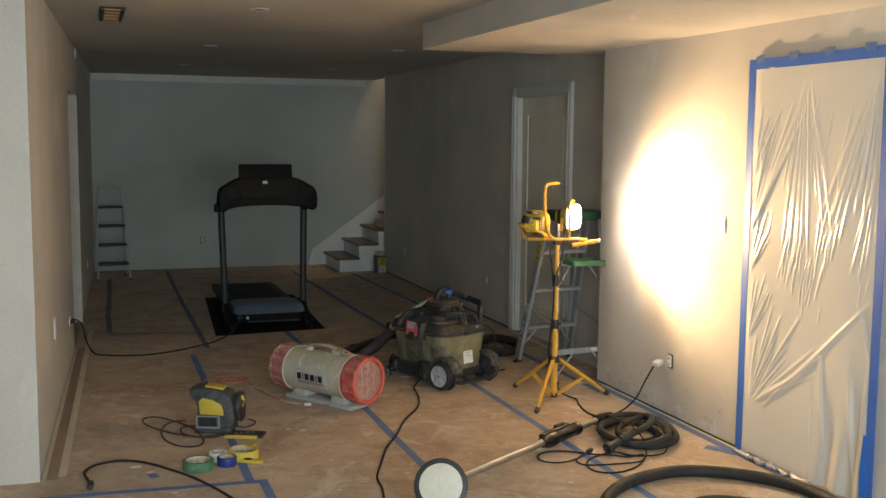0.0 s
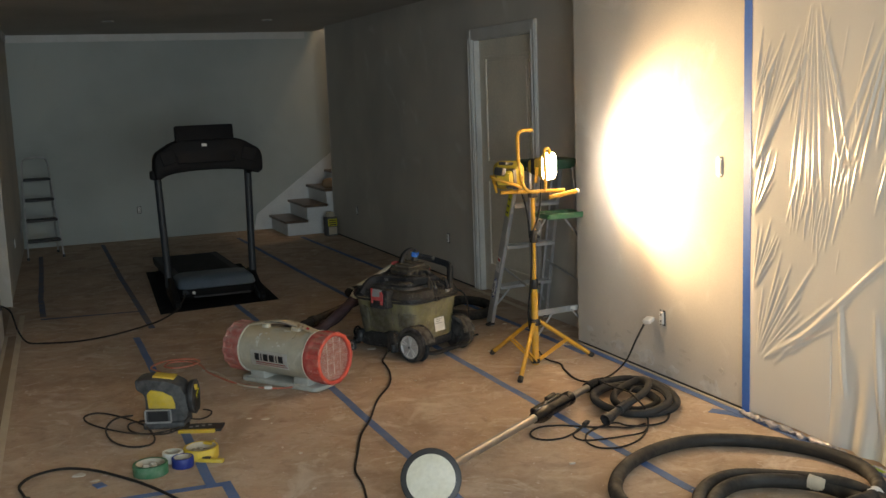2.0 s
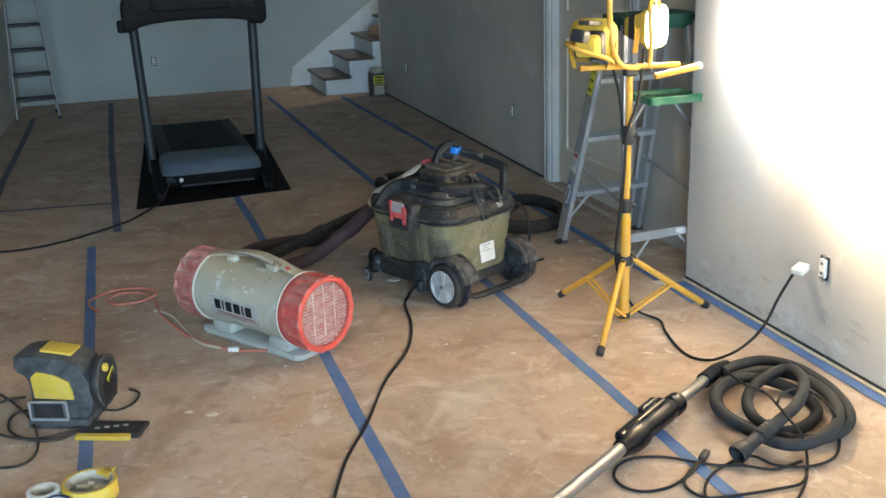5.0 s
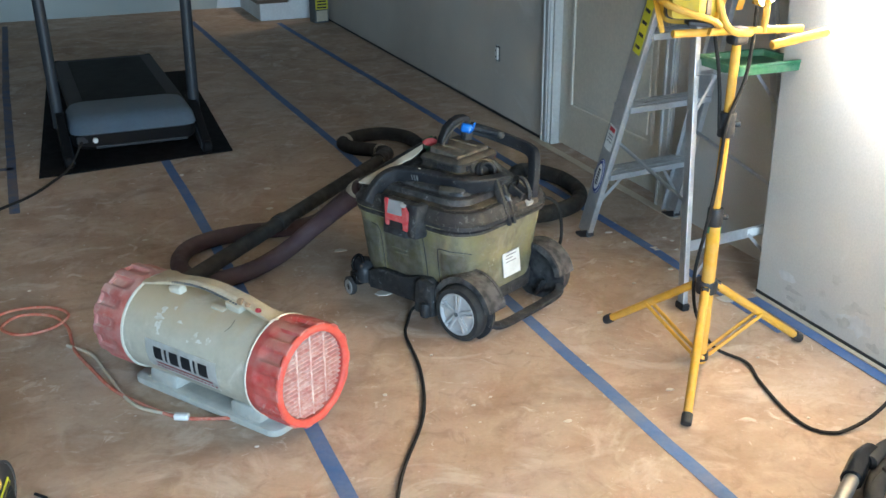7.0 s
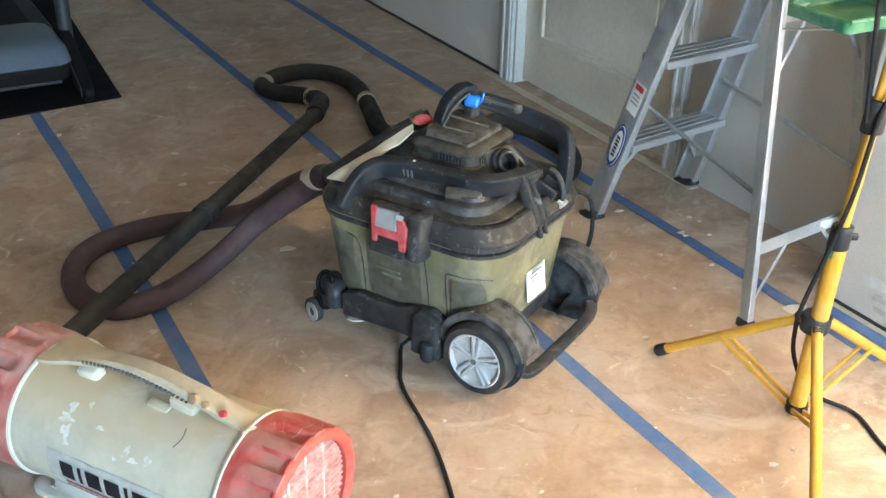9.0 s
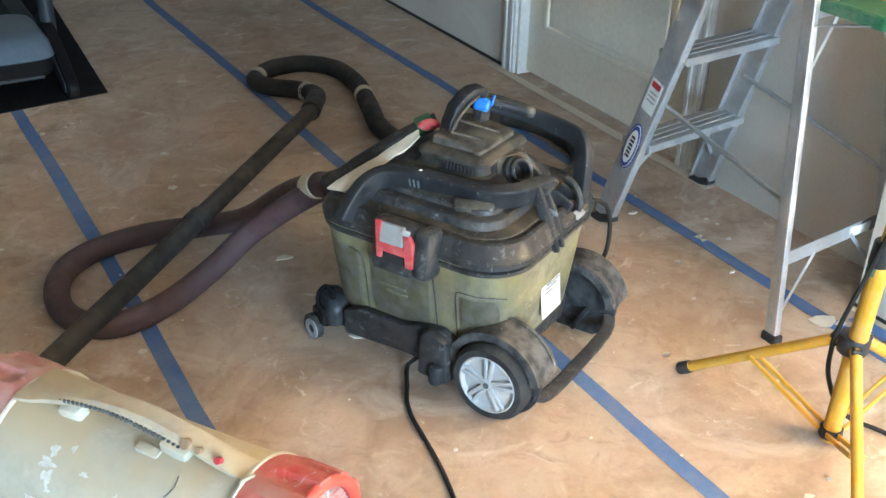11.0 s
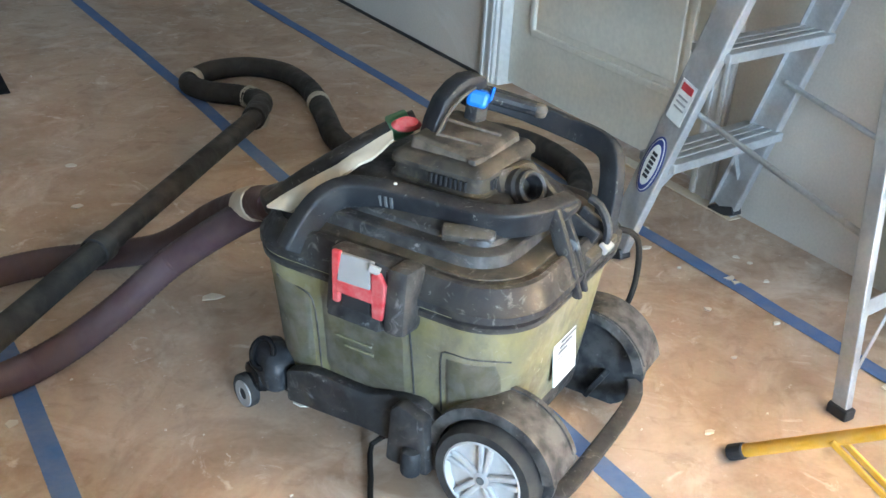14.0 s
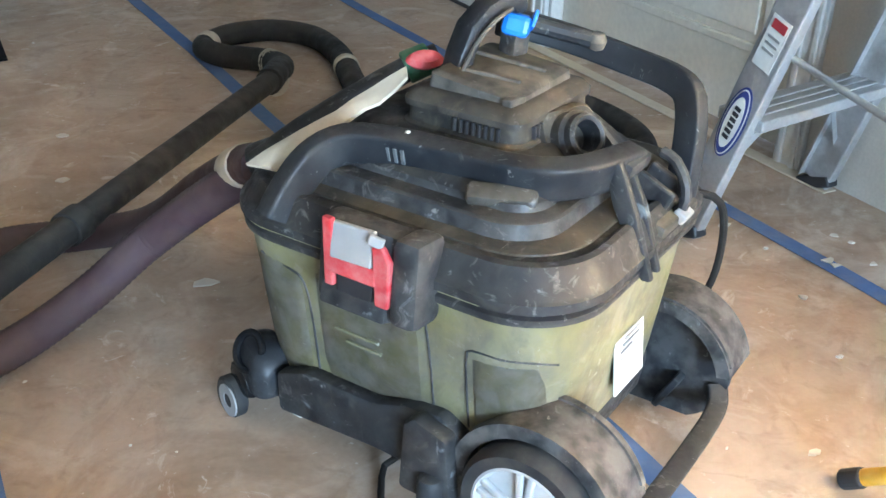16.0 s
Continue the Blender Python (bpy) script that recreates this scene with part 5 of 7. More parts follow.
# ---------------------------------------------------------------- twin-head work light on its tripod
def work_light():
    c = Vector((1.283, 4.832, 0))
    t = thing("work_light", "yellow twin-head halogen work light on tripod", "work light", Matrix.Translation(c))
    feet = [Vector((1.028, 4.529, 0.012)) - c, Vector((1.672, 4.832, 0.012)) - c, Vector((1.161, 5.195, 0.012)) - c]
    part("lower_pole", rod((0, 0, 0.006), (0, 0, 0.52), 0.0205, seg=16), M_YELLOW, t, smooth=True)
    part("upper_pole", rod((0, 0, 0.5), (0, 0, 1.04), 0.013, seg=16), M_YELLOW, t, smooth=True)
    hub = part("hub", rod((0, 0, 0.245), (0, 0, 0.290), 0.034, seg=12, bevel=0.006), M_BLACK, t, "black plastic hub", smooth=True)
    part("foot_collar", rod((0, 0, 0.014), (0, 0, 0.040), 0.0265, bevel=0.004), M_BLACK, t)
    for f in feet:
        d = Vector((f.x, f.y, 0)).normalized()
        top = d * 0.030 + Vector((0, 0, 0.268))
        leg = part("leg", rod(top, f, 0.013, seg=12), M_YELLOW, t, smooth=True)
        part("leg_tip", rod(f + (top - f).normalized() * 0.03, f - (top - f).normalized() * 0.006, 0.016, bevel=0.004), M_BLACK, leg, "black rubber tip")
        mid = top.lerp(f, 0.52)
        across = Vector((-d.y, d.x, 0)) * 0.013
        for s in (-1, 1):
            part("strut", plank(mid + across * s, d * 0.022 + across * s + Vector((0, 0, 0.030)), 0.007, 0.012, (0, 0, 1)), M_YELLOW, leg)
        part("leg_bracket", box((0.03, 0.022, 0.03), d * 0.034 + Vector((0, 0, 0.262)), (0, 0, math.degrees(math.atan2(d.y, d.x))), bevel=0.004), M_BLACK, hub)
    for z, h in ((0.50, 0.06), (0.79, 0.075)):
        col = part("collar", rod((0, 0, z - h / 2), (0, 0, z + h / 2), 0.024, bevel=0.005), M_BLACK, t, "black clamp collar", smooth=True)
        part("collar_knob", rod((0.02, -0.01, z), (0.034, -0.017, z), 0.009, bevel=0.003), M_BLACK, col)
    part("tape_band", rod((0, 0, 0.450), (0, 0, 0.472), 0.0225), M_GREENP, t, "green tape band")
    # head: cross bar, guard loop and the two lamps
    part("cross_bar", rod((-0.20, 0.015, 1.062), (0.20, -0.015, 1.052), 0.011), M_YELLOW, t, smooth=True)
    part("cross_clamp", box((0.05, 0.045, 0.05), (0, 0, 1.045), bevel=0.01), M_BLACK, t)
    part("guard_loop", tube([(0.02, -0.03, 1.055), (-0.045, -0.03, 1.065), (-0.075, -0.02, 1.11), (-0.085, 0.0, 1.20), (-0.092, 0.0, 1.33), (-0.088, 0.005, 1.385), (-0.06, 0.02, 1.408), (-0.01, 0.04, 1.412), (0.03, 0.055, 1.41)], 0.0105, 10), M_YELLOW, t, "bent yellow guard tube", smooth=True)
    part("guard_loop", tube([(0.075, -0.01, 1.05), (0.085, 0.0, 1.13), (0.088, 0.02, 1.27), (0.105, 0.03, 1.30), (0.128, 0.035, 1.295), (0.135, 0.04, 1.26)], 0.0095, 10), M_YELLOW, t, "bent yellow guard tube", smooth=True)
    part("rest_bar", rod((0.085, -0.04, 1.018), (0.262, -0.05, 1.045), 0.013, bevel=0.003), M_YELLOW, t, smooth=True)
    part("rest_cap", rod((0.262, -0.05, 1.045), (0.276, -0.051, 1.047), 0.0135, bevel=0.003), M_WHITE, t)

    def head(at, target, lit):
        z = (Vector(target) - Vector(at)).normalized()
        m = Matrix.Translation(at) @ z.to_track_quat("Z", "Y").to_matrix().to_4x4()
        h = part("lamp_head", loft([(-0.115, 0.030, 0.030, 0.012), (-0.105, 0.042, 0.038, 0.015), (-0.03, 0.068, 0.056, 0.02), (0.0, 0.090, 0.082, 0.05), (0.010, 0.092, 0.084, 0.05), (0.010, 0.086, 0.078, 0.046), (-0.004, 0.084, 0.076, 0.045)], 5, m, cap=False),
                 M_YELLOWP, t, "lit yellow lamp head" if lit else "unlit yellow lamp head", smooth=True)
        part("lens", loft([(-0.002, 0.085, 0.077, 0.045), (0.012, 0.085, 0.077, 0.045), (0.022, 0.066, 0.058, 0.05), (0.026, 0.03, 0.025, 0.022)], 8, m), M_GLASS_ON if lit else M_GREYDK, h, "glowing glass lens" if lit else "dark glass lens")
        part("back_plate", loft([(-0.120, 0.034, 0.034, 0.012), (-0.112, 0.034, 0.034, 0.012)], 4, m), M_BLACK if lit else M_YELLOWP, h)
        for a in (-1, 1):
            part("head_bracket", plank(m @ Vector((a * 0.092, 0, -0.02)), m @ Vector((a * 0.06, -0.095, -0.05)), 0.02, 0.005), M_YELLOW, h)
        part("head_strap", loft([(-0.085, 0.052, 0.046, 0.015), (-0.055, 0.062, 0.052, 0.018)], 5, m), M_BLACK, h)
        return h

    off = head((-0.125, 0.060, 1.155), (0.155, 0.40, 1.20), False)
    part("head_bracket", tube([(-0.215, 0.060, 1.150), (-0.262, 0.000, 1.160), (-0.262, -0.055, 1.150), (-0.215, -0.090, 1.130), (-0.150, -0.085, 1.110), (-0.095, -0.040, 1.085)], 0.0095, 10), M_YELLOW, off, "bent yellow bracket", smooth=True)
    part("junction_box", box((0.055, 0.055, 0.045), (-0.232, -0.055, 1.190), (10, 8, 40), bevel=0.008), M_BLACK, off, "black wiring box", smooth=True)
    part("head_strap", box((0.120, 0.045, 0.018), (-0.160, 0.010, 1.228), (0, 6, 40), bevel=0.004), M_BLACK, off, "black clamp strap")
    part("head_strap", box((0.070, 0.040, 0.030), (-0.225, -0.050, 1.196), (0, 10, 40), bevel=0.006), M_BLACK, off, "black clamp strap")
    part("head_foot", box((0.070, 0.05, 0.014), (-0.130, 0.0, 1.088), (0, 6, -20), bevel=0.004), M_BLACK, off)
    head((0.150, 0.095, 1.190), (0.477, -0.408, 1.195), True)
    part("head_cable", tube([(-0.08, 0.01, 1.13), (-0.06, 0.02, 1.05), (-0.03, 0.03, 0.96), (-0.022, 0.02, 0.88), (-0.024, 0.0, 0.78)], 0.0055, 8), M_CORD, t, smooth=True)
    part("head_cable", tube([(0.06, 0.01, 1.12), (0.045, -0.01, 1.03), (0.025, -0.022, 0.92), (-0.018, -0.024, 0.80), (-0.024, -0.020, 0.62), (-0.030, 0.0, 0.45), (-0.032, 0.02, 0.33), (-0.02, 0.035, 0.24), (0.01, 0.045, 0.14), (0.07, 0.025, 0.03),
                             (0.130, -0.065, 0.007), (0.091, -0.182, 0.007), (0.051, -0.353, 0.007), (0.052, -0.454, 0.007), (0.090, -0.496, 0.007), (0.138, -0.505, 0.01), (0.235, -0.50, 0.035), (0.33, -0.49, 0.10), (0.40, -0.475, 0.20), (0.455, -0.478, 0.29)], 0.0055, 8), M_CORD, t, smooth=True)
    part("plug_adapter", box((0.055, 0.05, 0.026), (0.470, -0.50, 0.318), (0, -18, 20), bevel=0.006), M_WHITE, t, "white plug adapter")
    # the pole leans a little towards the open room
    for o in t.children_recursive:
        for q in o.data.vertices:
            up = max(q.co.z - 0.27, 0.0)
            q.co.x, q.co.y = q.co.x - 0.038 * up, q.co.y - 0.090 * up
    return t


work_light()


# ---------------------------------------------------------------- aluminium stepladder
def stepladder():
    t = thing("stepladder", "aluminium stepladder with green top and tray", "ladder", pose(1.494, 5.576, 0))
    X = 0.0
    top = 1.17

    def front(side, z):
        x = -0.008 + 0.10 * z / 1.4 if side < 0 else 0.454 - 0.09 * z / 1.4
        return Vector((x, 0.36 - 0.300 * z + (0.065 if side > 0 else 0) * (1 - z / top), z))

    def rear(side, z):
        x = -0.034 + 0.09 * z / 1.4 if side < 0 else 0.42 - 0.06 * z / 1.4
        return Vector((x, -0.39 + 0.150 * z + (0.045 if side > 0 else 0), z))

    for s in (-1, 1):
        r = part("front_rail", plank(front(s, 0.02), front(s, top), 0.026, 0.078, (0, 1, 0), bevel=0.004), M_ALU, t, "brushed aluminium rail")
        part("rail_flange", plank(front(s, 0.02) + Vector((-0.014 * s, 0.034, 0.006)), front(s, top) + Vector((-0.014 * s, 0.034, 0)), 0.030, 0.004, (0, 1, 0), bevel=0.001), M_ALU, r)
        part("foot", box((0.036, 0.10, 0.028), front(s, 0.014), (-21, 0, 0), bevel=0.006), M_BLACK, r, "black rubber foot")
        q = part("rear_rail", plank(rear(s, 0.02), rear(s, top - 0.02), 0.020, 0.036, (0, 1, 0), bevel=0.003), M_ALU, t, "slim aluminium rear rail")
        part("foot", box((0.030, 0.05, 0.026), rear(s, 0.013), bevel=0.005), M_BLACK, q, "black rubber foot")
        part("spreader", rod(front(s, 0.44) + Vector((0.016 * -s, 0, 0)), rear(s, 0.36) + Vector((0.012 * -s, 0, 0)), 0.007), M_ALU, t)
    for z in (0.29, 0.58, 0.87):
        a, b = front(-1, z), front(1, z)
        st = part("step", plank(a, b, 0.112, 0.024, (0, 0, 1), bevel=0.003), M_ALU, t, "ribbed aluminium step")
        for k in (-1, 0, 1):
            part("step_rib", plank(a + Vector((0, 0.026 * k, 0.0135)), b + Vector((0, 0.026 * k, 0.0135)), 0.010, 0.003, (0, 0, 1), bevel=0.0008), M_ALU, st)
    for s in (-1, 1):
        part("brace", plank(front(s, 0.12), front(s, 0.285).lerp(front(-s, 0.285), 0.30), 0.014, 0.003, (0, 1, 0), bevel=0.0008), M_ALU, t)
    for z in (0.22, 0.83):
        bar = part("rear_bar", plank(rear(-1, z), rear(1, z), 0.004, 0.040, (0, 0, 1), bevel=0.001), M_ALU, t)
        for s in (-1, 1):
            part("rear_brace", plank(rear(s, z - 0.17), rear(s, z).lerp(rear(-s, z), 0.35), 0.012, 0.003, (0, 1, 0), bevel=0.0008), M_ALU, t)
    part("sticker", box((0.10, 0.002, 0.028), rear(-1, 0.22).lerp(rear(1, 0.22), 0.72) + Vector((0, -0.004, 0)), bevel=0.0005), M_WHITE, t)
    tray = part("tray", loft([(0.0, 0.135, 0.110, 0.02), (0.028, 0.140, 0.115, 0.02), (0.032, 0.135, 0.110, 0.02), (0.030, 0.120, 0.095, 0.02), (0.012, 0.115, 0.090, 0.02)], m=Matrix.Translation((0.185, -0.345, 0.83))), M_GREENP, t, "green plastic tool tray", smooth=True)
    part("tray_lip", tube([(0.052, -0.455, 0.86), (0.185, -0.462, 0.862), (0.318, -0.455, 0.86)], 0.006, 8), M_GREENP, tray, smooth=True)
    part("tray_arm", plank(rear(-1, 0.80), (0.06, -0.42, 0.835), 0.018, 0.004), M_ALU, t)
    # cap takes the green with shadow painted into it
    part("top_cap", loft([(top - 0.05, 0.170, 0.095, 0.02, 0.222, -0.095), (top - 0.01, 0.180, 0.11, 0.02, 0.222, -0.095), (top + 0.012, 0.180, 0.11, 0.02, 0.222, -0.095), (top + 0.018, 0.170, 0.10, 0.02, 0.222, -0.095)]), M_GREENSHADED, t, "green plastic top cap with shade put into its colour", smooth=True)

    # stickers on the outside of the near front rail
    d = (front(-1, 1.0) - front(-1, 0.0)).normalized()
    side = Vector((-1, 0, 0))
    side = (side - d * side.dot(d)).normalized()
    m = Matrix((d.cross(side), d, side)).transposed().to_4x4()

    def sticker(z, half_w, half_l, mat, label, oval=False, up=0.0145, parent=None):
        at = Matrix.Translation(front(-1, z) + side * up) @ m
        n = 32
        if oval:
            pts = [(half_w * math.cos(2 * math.pi * k / n), half_l * math.sin(2 * math.pi * k / n)) for k in range(n)]
        else:
            pts = [(-half_w, -half_l), (half_w, -half_l), (half_w, half_l), (-half_w, half_l)]
        return part("sticker", prism(pts, 0.001, at), mat, parent or t, label)

    badge = sticker(0.285, 0.030, 0.080, M_BADGE, "blue oval maker's badge", True)
    sticker(0.285, 0.026, 0.075, M_WHITE, "white rim line", True, 0.0158, badge)
    sticker(0.285, 0.0235, 0.072, M_BADGE, "blue inner oval", True, 0.0168, badge)
    sticker(0.285, 0.019, 0.058, M_WHITE, "white inner field", True, 0.0178, badge)
    for k in range(6):
        sticker(0.2545 + 0.0122 * k, 0.008, 0.0042, M_INK, "dark bar", False, 0.0190, badge)
    s2 = sticker(0.455, 0.025, 0.052, M_WHITE, "white warning sticker")
    sticker(0.490, 0.018, 0.009, M_REDINK, "red bar", False, 0.0158, s2)
    for k in range(3):
        sticker(0.466 - 0.013 * k, 0.016, 0.0025, M_DUCT, "grey bar", False, 0.0158, s2)
    s3 = sticker(0.90, 0.024, 0.105, M_LABELY, "yellow warning label")
    for k in range(4):
        sticker(0.96 - 0.045 * k, 0.015, 0.006, M_INK, "dark bar", False, 0.0158, s3)
    return t


stepladder()


# ---------------------------------------------------------------- doors, trim, tape, stairs
def panel_door(name, label, m, width, height, hinge=True):
    """A two-panel door in the xz plane, its face towards -y."""
    d = thing(name, label, "door", m, kind="structure")
    slab = part("slab", box((width, 0.036, height), (width / 2, 0.018, height / 2), bevel=0.002), M_DOOR, d, "white painted slab")
    for z0, z1 in ((0.22, 0.92), (1.06, height - 0.14)):
        x0, x1 = 0.13, width - 0.13
        part("panel", box((x1 - x0 - 0.07, 0.010, z1 - z0 - 0.07), ((x0 + x1) / 2, -0.003, (z0 + z1) / 2), bevel=0.004), M_DOOR, slab)
        for a, b in (((x0, z0), (x1, z0)), ((x0, z1), (x1, z1)), ((x0, z0), (x0, z1)), ((x1, z0), (x1, z1))):
            part("moulding", plank((a[0], -0.005, a[1]), (b[0], -0.005, b[1]), 0.026, 0.014, (0, 1, 0), bevel=0.005), M_DOOR, slab)
    return d


# white door in the long wall, hinged at the near side
W = DY1 - DY0 - 0.03
door = panel_door("door_1", "closed white two-panel door with black hinges", Matrix.Translation((XR + 0.045, DY1 - 0.015, 0.012)) @ pose(0, 0, 0, 0, 0, -90), W, DZ - 0.02)
for z in (0.22, 1.02, 1.83):
    part("hinge", rod((W + 0.004, -0.008, z - 0.05), (W + 0.004, -0.008, z + 0.05), 0.009, bevel=0.002), M_BLACK, door, "black hinge")


def casing(name, y0, y1, z, x, out, width=0.09, label="white painted door casing"):
    c = thing(name, label, "trim", kind="structure")
    for ya, yb in ((y0 - width, y0), (y1, y1 + width)):
        leg = part("casing_leg", span((x - out, ya, 0), (x, yb, z + width), bevel=0.004), M_TRIM, c)
        part("casing_bead", span((x - out - 0.006, ya + 0.012, 0), (x - out + 0.004, ya + 0.028, z + width - 0.012), bevel=0.003), M_TRIM, leg)
        part("casing_bead", span((x - out - 0.006, yb - 0.028, 0), (x - out + 0.004, yb - 0.012, z + 0.012), bevel=0.003), M_TRIM, leg)
    part("casing_head", span((x - out, y0, z), (x, y1, z + width), bevel=0.004), M_TRIM, c)
    return c


casing("trim_door", DY0, DY1, DZ, XR, 0.018, 0.085)
bm = span((XR, DY0, 0), (XR + 0.12, DY0 + 0.013, DZ))
span((XR, DY1 - 0.013, 0), (XR + 0.12, DY1, DZ), bm=bm)
span((XR, DY0 + 0.013, DZ - 0.008), (XR + 0.12, DY1 - 0.013, DZ), bm=bm)
structure("door_jamb", bm, M_TRIM, "white door jamb", "trim")

# door behind the plastic
panel_door("door_2", "white panel door behind the plastic sheet", Matrix.Translation((XN + 0.055, PY1 - 0.005, 0.012)) @ pose(0, 0, 0, 0, 0, -90), PY1 - PY0 - 0.01, PZ - 0.02)
structure("wall_behind_door", span((XN + 0.10, PY0, 0), (XN + 0.12, PY1, PZ)), M_PAINTED_DARK, "dark back of the doorway", "wall")


def plastic_sheet():
    """Polythene stretched over the doorway: pleats that fan out from where it is pulled tight."""
    t = thing("plastic_sheet", "clear plastic sheet taped over a doorway", "plastic sheet")
    y0, y1, z0, z1 = 2.50, 3.475, 0.025, 2.10
    ny, nz = 380, 250
    # each pleat: where it starts, where it ends, half width, height
    random.seed(11)
    pleats = []

    def pleat(y, z, lean, length, width, height):
        pleats.append((y, z, y + length * math.sin(radians(lean)), z + length * math.cos(radians(lean)), width, height))

    def fan(y, z, lean0, lean1, count, near, far, width, height):
        """Creases that spread from one pulled point."""
        for k in range(count):
            lean = lean0 + (lean1 - lean0) * (k + random.uniform(0.1, 0.9)) / count
            off = random.uniform(near, near * 2.2)
            pleat(y + off * math.sin(radians(lean)), z + off * math.cos(radians(lean)), lean, random.uniform(0.45, 1.0) * far, width * random.uniform(0.7, 1.3), height * random.uniform(0.5, 1.1))

    # lean: degrees from straight up towards +y
    fan(3.42, 0.27, -64, -8, 15, 0.07, 0.52, 0.0065, 0.0075)
    fan(3.435, 0.62, -40, -6, 9, 0.03, 0.36, 0.0055, 0.0060)
    fan(3.44, 0.98, -38, -8, 9, 0.03, 0.34, 0.0055, 0.0060)
    fan(3.44, 1.20, -34, -10, 12, 0.03, 0.72, 0.0070, 0.0085)
    fan(3.44, 1.48, -32, -8, 8, 0.03, 0.40, 0.0055, 0.0060)
    fan(3.03, 2.10, 166, 196, 15, 0.12, 0.85, 0.0060, 0.0065)
    fan(2.52, 2.06, 152, 178, 7, 0.10, 0.80, 0.0095, 0.0090)
    fan(2.50, 1.62, 158, 180, 5, 0.08, 0.55, 0.0080, 0.0075)
    for y, z, width in ((3.20, 0.98, 9), (3.05, 0.92, 7), (2.92, 1.12, 6)):
        for k in range(width):
            pleat(y - 0.024 * k, z + random.uniform(-0.05, 0.05), random.gauss(-12, 4), random.uniform(0.12, 0.26), random.uniform(0.004, 0.006), random.uniform(0.003, 0.006))
    for k in range(26):
        pleat(random.uniform(2.55, 3.38), random.uniform(0.75, 1.75), random.gauss(-11, 6), random.uniform(0.08, 0.22), random.uniform(0.0035, 0.005), random.uniform(0.0015, 0.0035))
    # long folds across the lower half
    pleat(3.27, 0.31, -49, 1.0, 0.010, 0.010)
    pleat(3.30, 0.33, -55, 0.62, 0.008, 0.008)
    pleat(2.85, 0.67, 186, 0.42, 0.012, 0.012)
    pleat(2.64, 0.66, 185, 0.56, 0.014, 0.012)
    pleat(2.47, 0.91, 172, 0.60, 0.012, 0.010)
    pleat(2.60, 0.95, 200, 0.42, 0.011, 0.008)
    gy, gz = np.meshgrid(np.linspace(y0, y1, ny + 1), np.linspace(z0, z1, nz + 1))
    depth = np.zeros_like(gy)
    for ya, za, yb, zb, width, height in pleats:
        dy, dz = yb - ya, zb - za
        s = np.clip(((gy - ya) * dy + (gz - za) * dz) / (dy * dy + dz * dz), 0, 1)
        r2 = (gy - ya - s * dy) ** 2 + (gz - za - s * dz) ** 2
        depth += height * np.sin(math.pi * np.clip(s * 0.94 + 0.03, 0, 1)) ** 0.7 * np.exp(-r2 / (width * width))
    depth = 0.013 * np.tanh(depth / 0.013)
    bm = bmesh.new()
    grid = []
    for j in range(nz + 1):
        row = []
        for i in range(ny + 1):
            y, z = gy[j, i], gz[j, i]
            d = depth[j, i] + 0.005 * noise.noise((y * 5, z * 2.0, 3.0))
            if z < 0.60 and y < 2.90:
                f = (0.60 - z) / 0.6
                d += f * 0.014 * math.sin((y - 2.5) * 38 + 2 * math.sin(z * 3)) * (0.4 + 0.6 * abs(math.sin((y - 2.5) * 9)))
            edge = min(1, min(y - y0, y1 - y, z1 - z) / 0.05)
            row.append(bm.verts.new((XN - 0.022 - d * max(edge, 0.0), y, z)))
        grid.append(row)
    for a, b in zip(grid, grid[1:]):
        for i in range(ny):
            bm.faces.new((a[i], a[i + 1], b[i + 1], b[i]))
    part("film", bm, M_FILM, t, smooth=True)
    # painter's tape round the edge, and the loose foot
    for ya, yb, za, zb in ((3.452, 3.508, 0.0, 2.112), (2.452, 2.508, 0.06, 2.112), (2.508, 3.452, 2.058, 2.112)):
        # edge strips use the tape copy with lamp light painted in
        part("edge_tape", span((XN - 0.0235, ya, za), (XN - 0.0205, yb, zb)), M_TAPELIT, t, "blue tape edge with the lamp's light in its colour")
    for k in range(4):
        y = 2.60 + 0.27 * k
        part("tape_end", box((0.002, 0.07, 0.035), (XN - 0.0255, y, 2.112), (4 - 5 * k, 0, 0)), M_BLUETAPE, t)
    part("loose_tape", prism([(0, 0), (0.03, 0.01), (0.035, 0.16), (0.022, 0.33), (0.008, 0.34), (-0.008, 0.16)], 0.003, Matrix.Translation((XN - 0.05, 2.50, 0.03)) @ pose(0, 0, 0, 90, 0, -78)), M_BLUEP, t, "loose bright blue tape")
    # gathered foot of the sheet, lying on the floor
    bm = tube([(XN - 0.050 + 0.012 * math.sin(9 * y), y, 0.018 + 0.004 * math.sin(14 * y)) for y in np.linspace(2.50, 3.48, 30)], 0.011, 14, smooth=0.008)
    for q in bm.verts:
        q.co += Vector((1.0, 0.5, 0.7)) * 0.014 * noise.noise(q.co * 42)
        q.co.z = max(q.co.z, 0.002)
    part("gathered_foot", bm, M_CRUMPLE, t, "crumpled foot of the sheet")
    part("lime_strip", plank((XN - 0.06, 2.80, 0.012), (XN - 0.04, 2.36, 0.014), 0.045, 0.010, (0.3, 0, 1)), M_SPIDER, t, "lime-green tape strip")
    return t


plastic_sheet()


# tape along the seams of the floor paper
TAPES = []


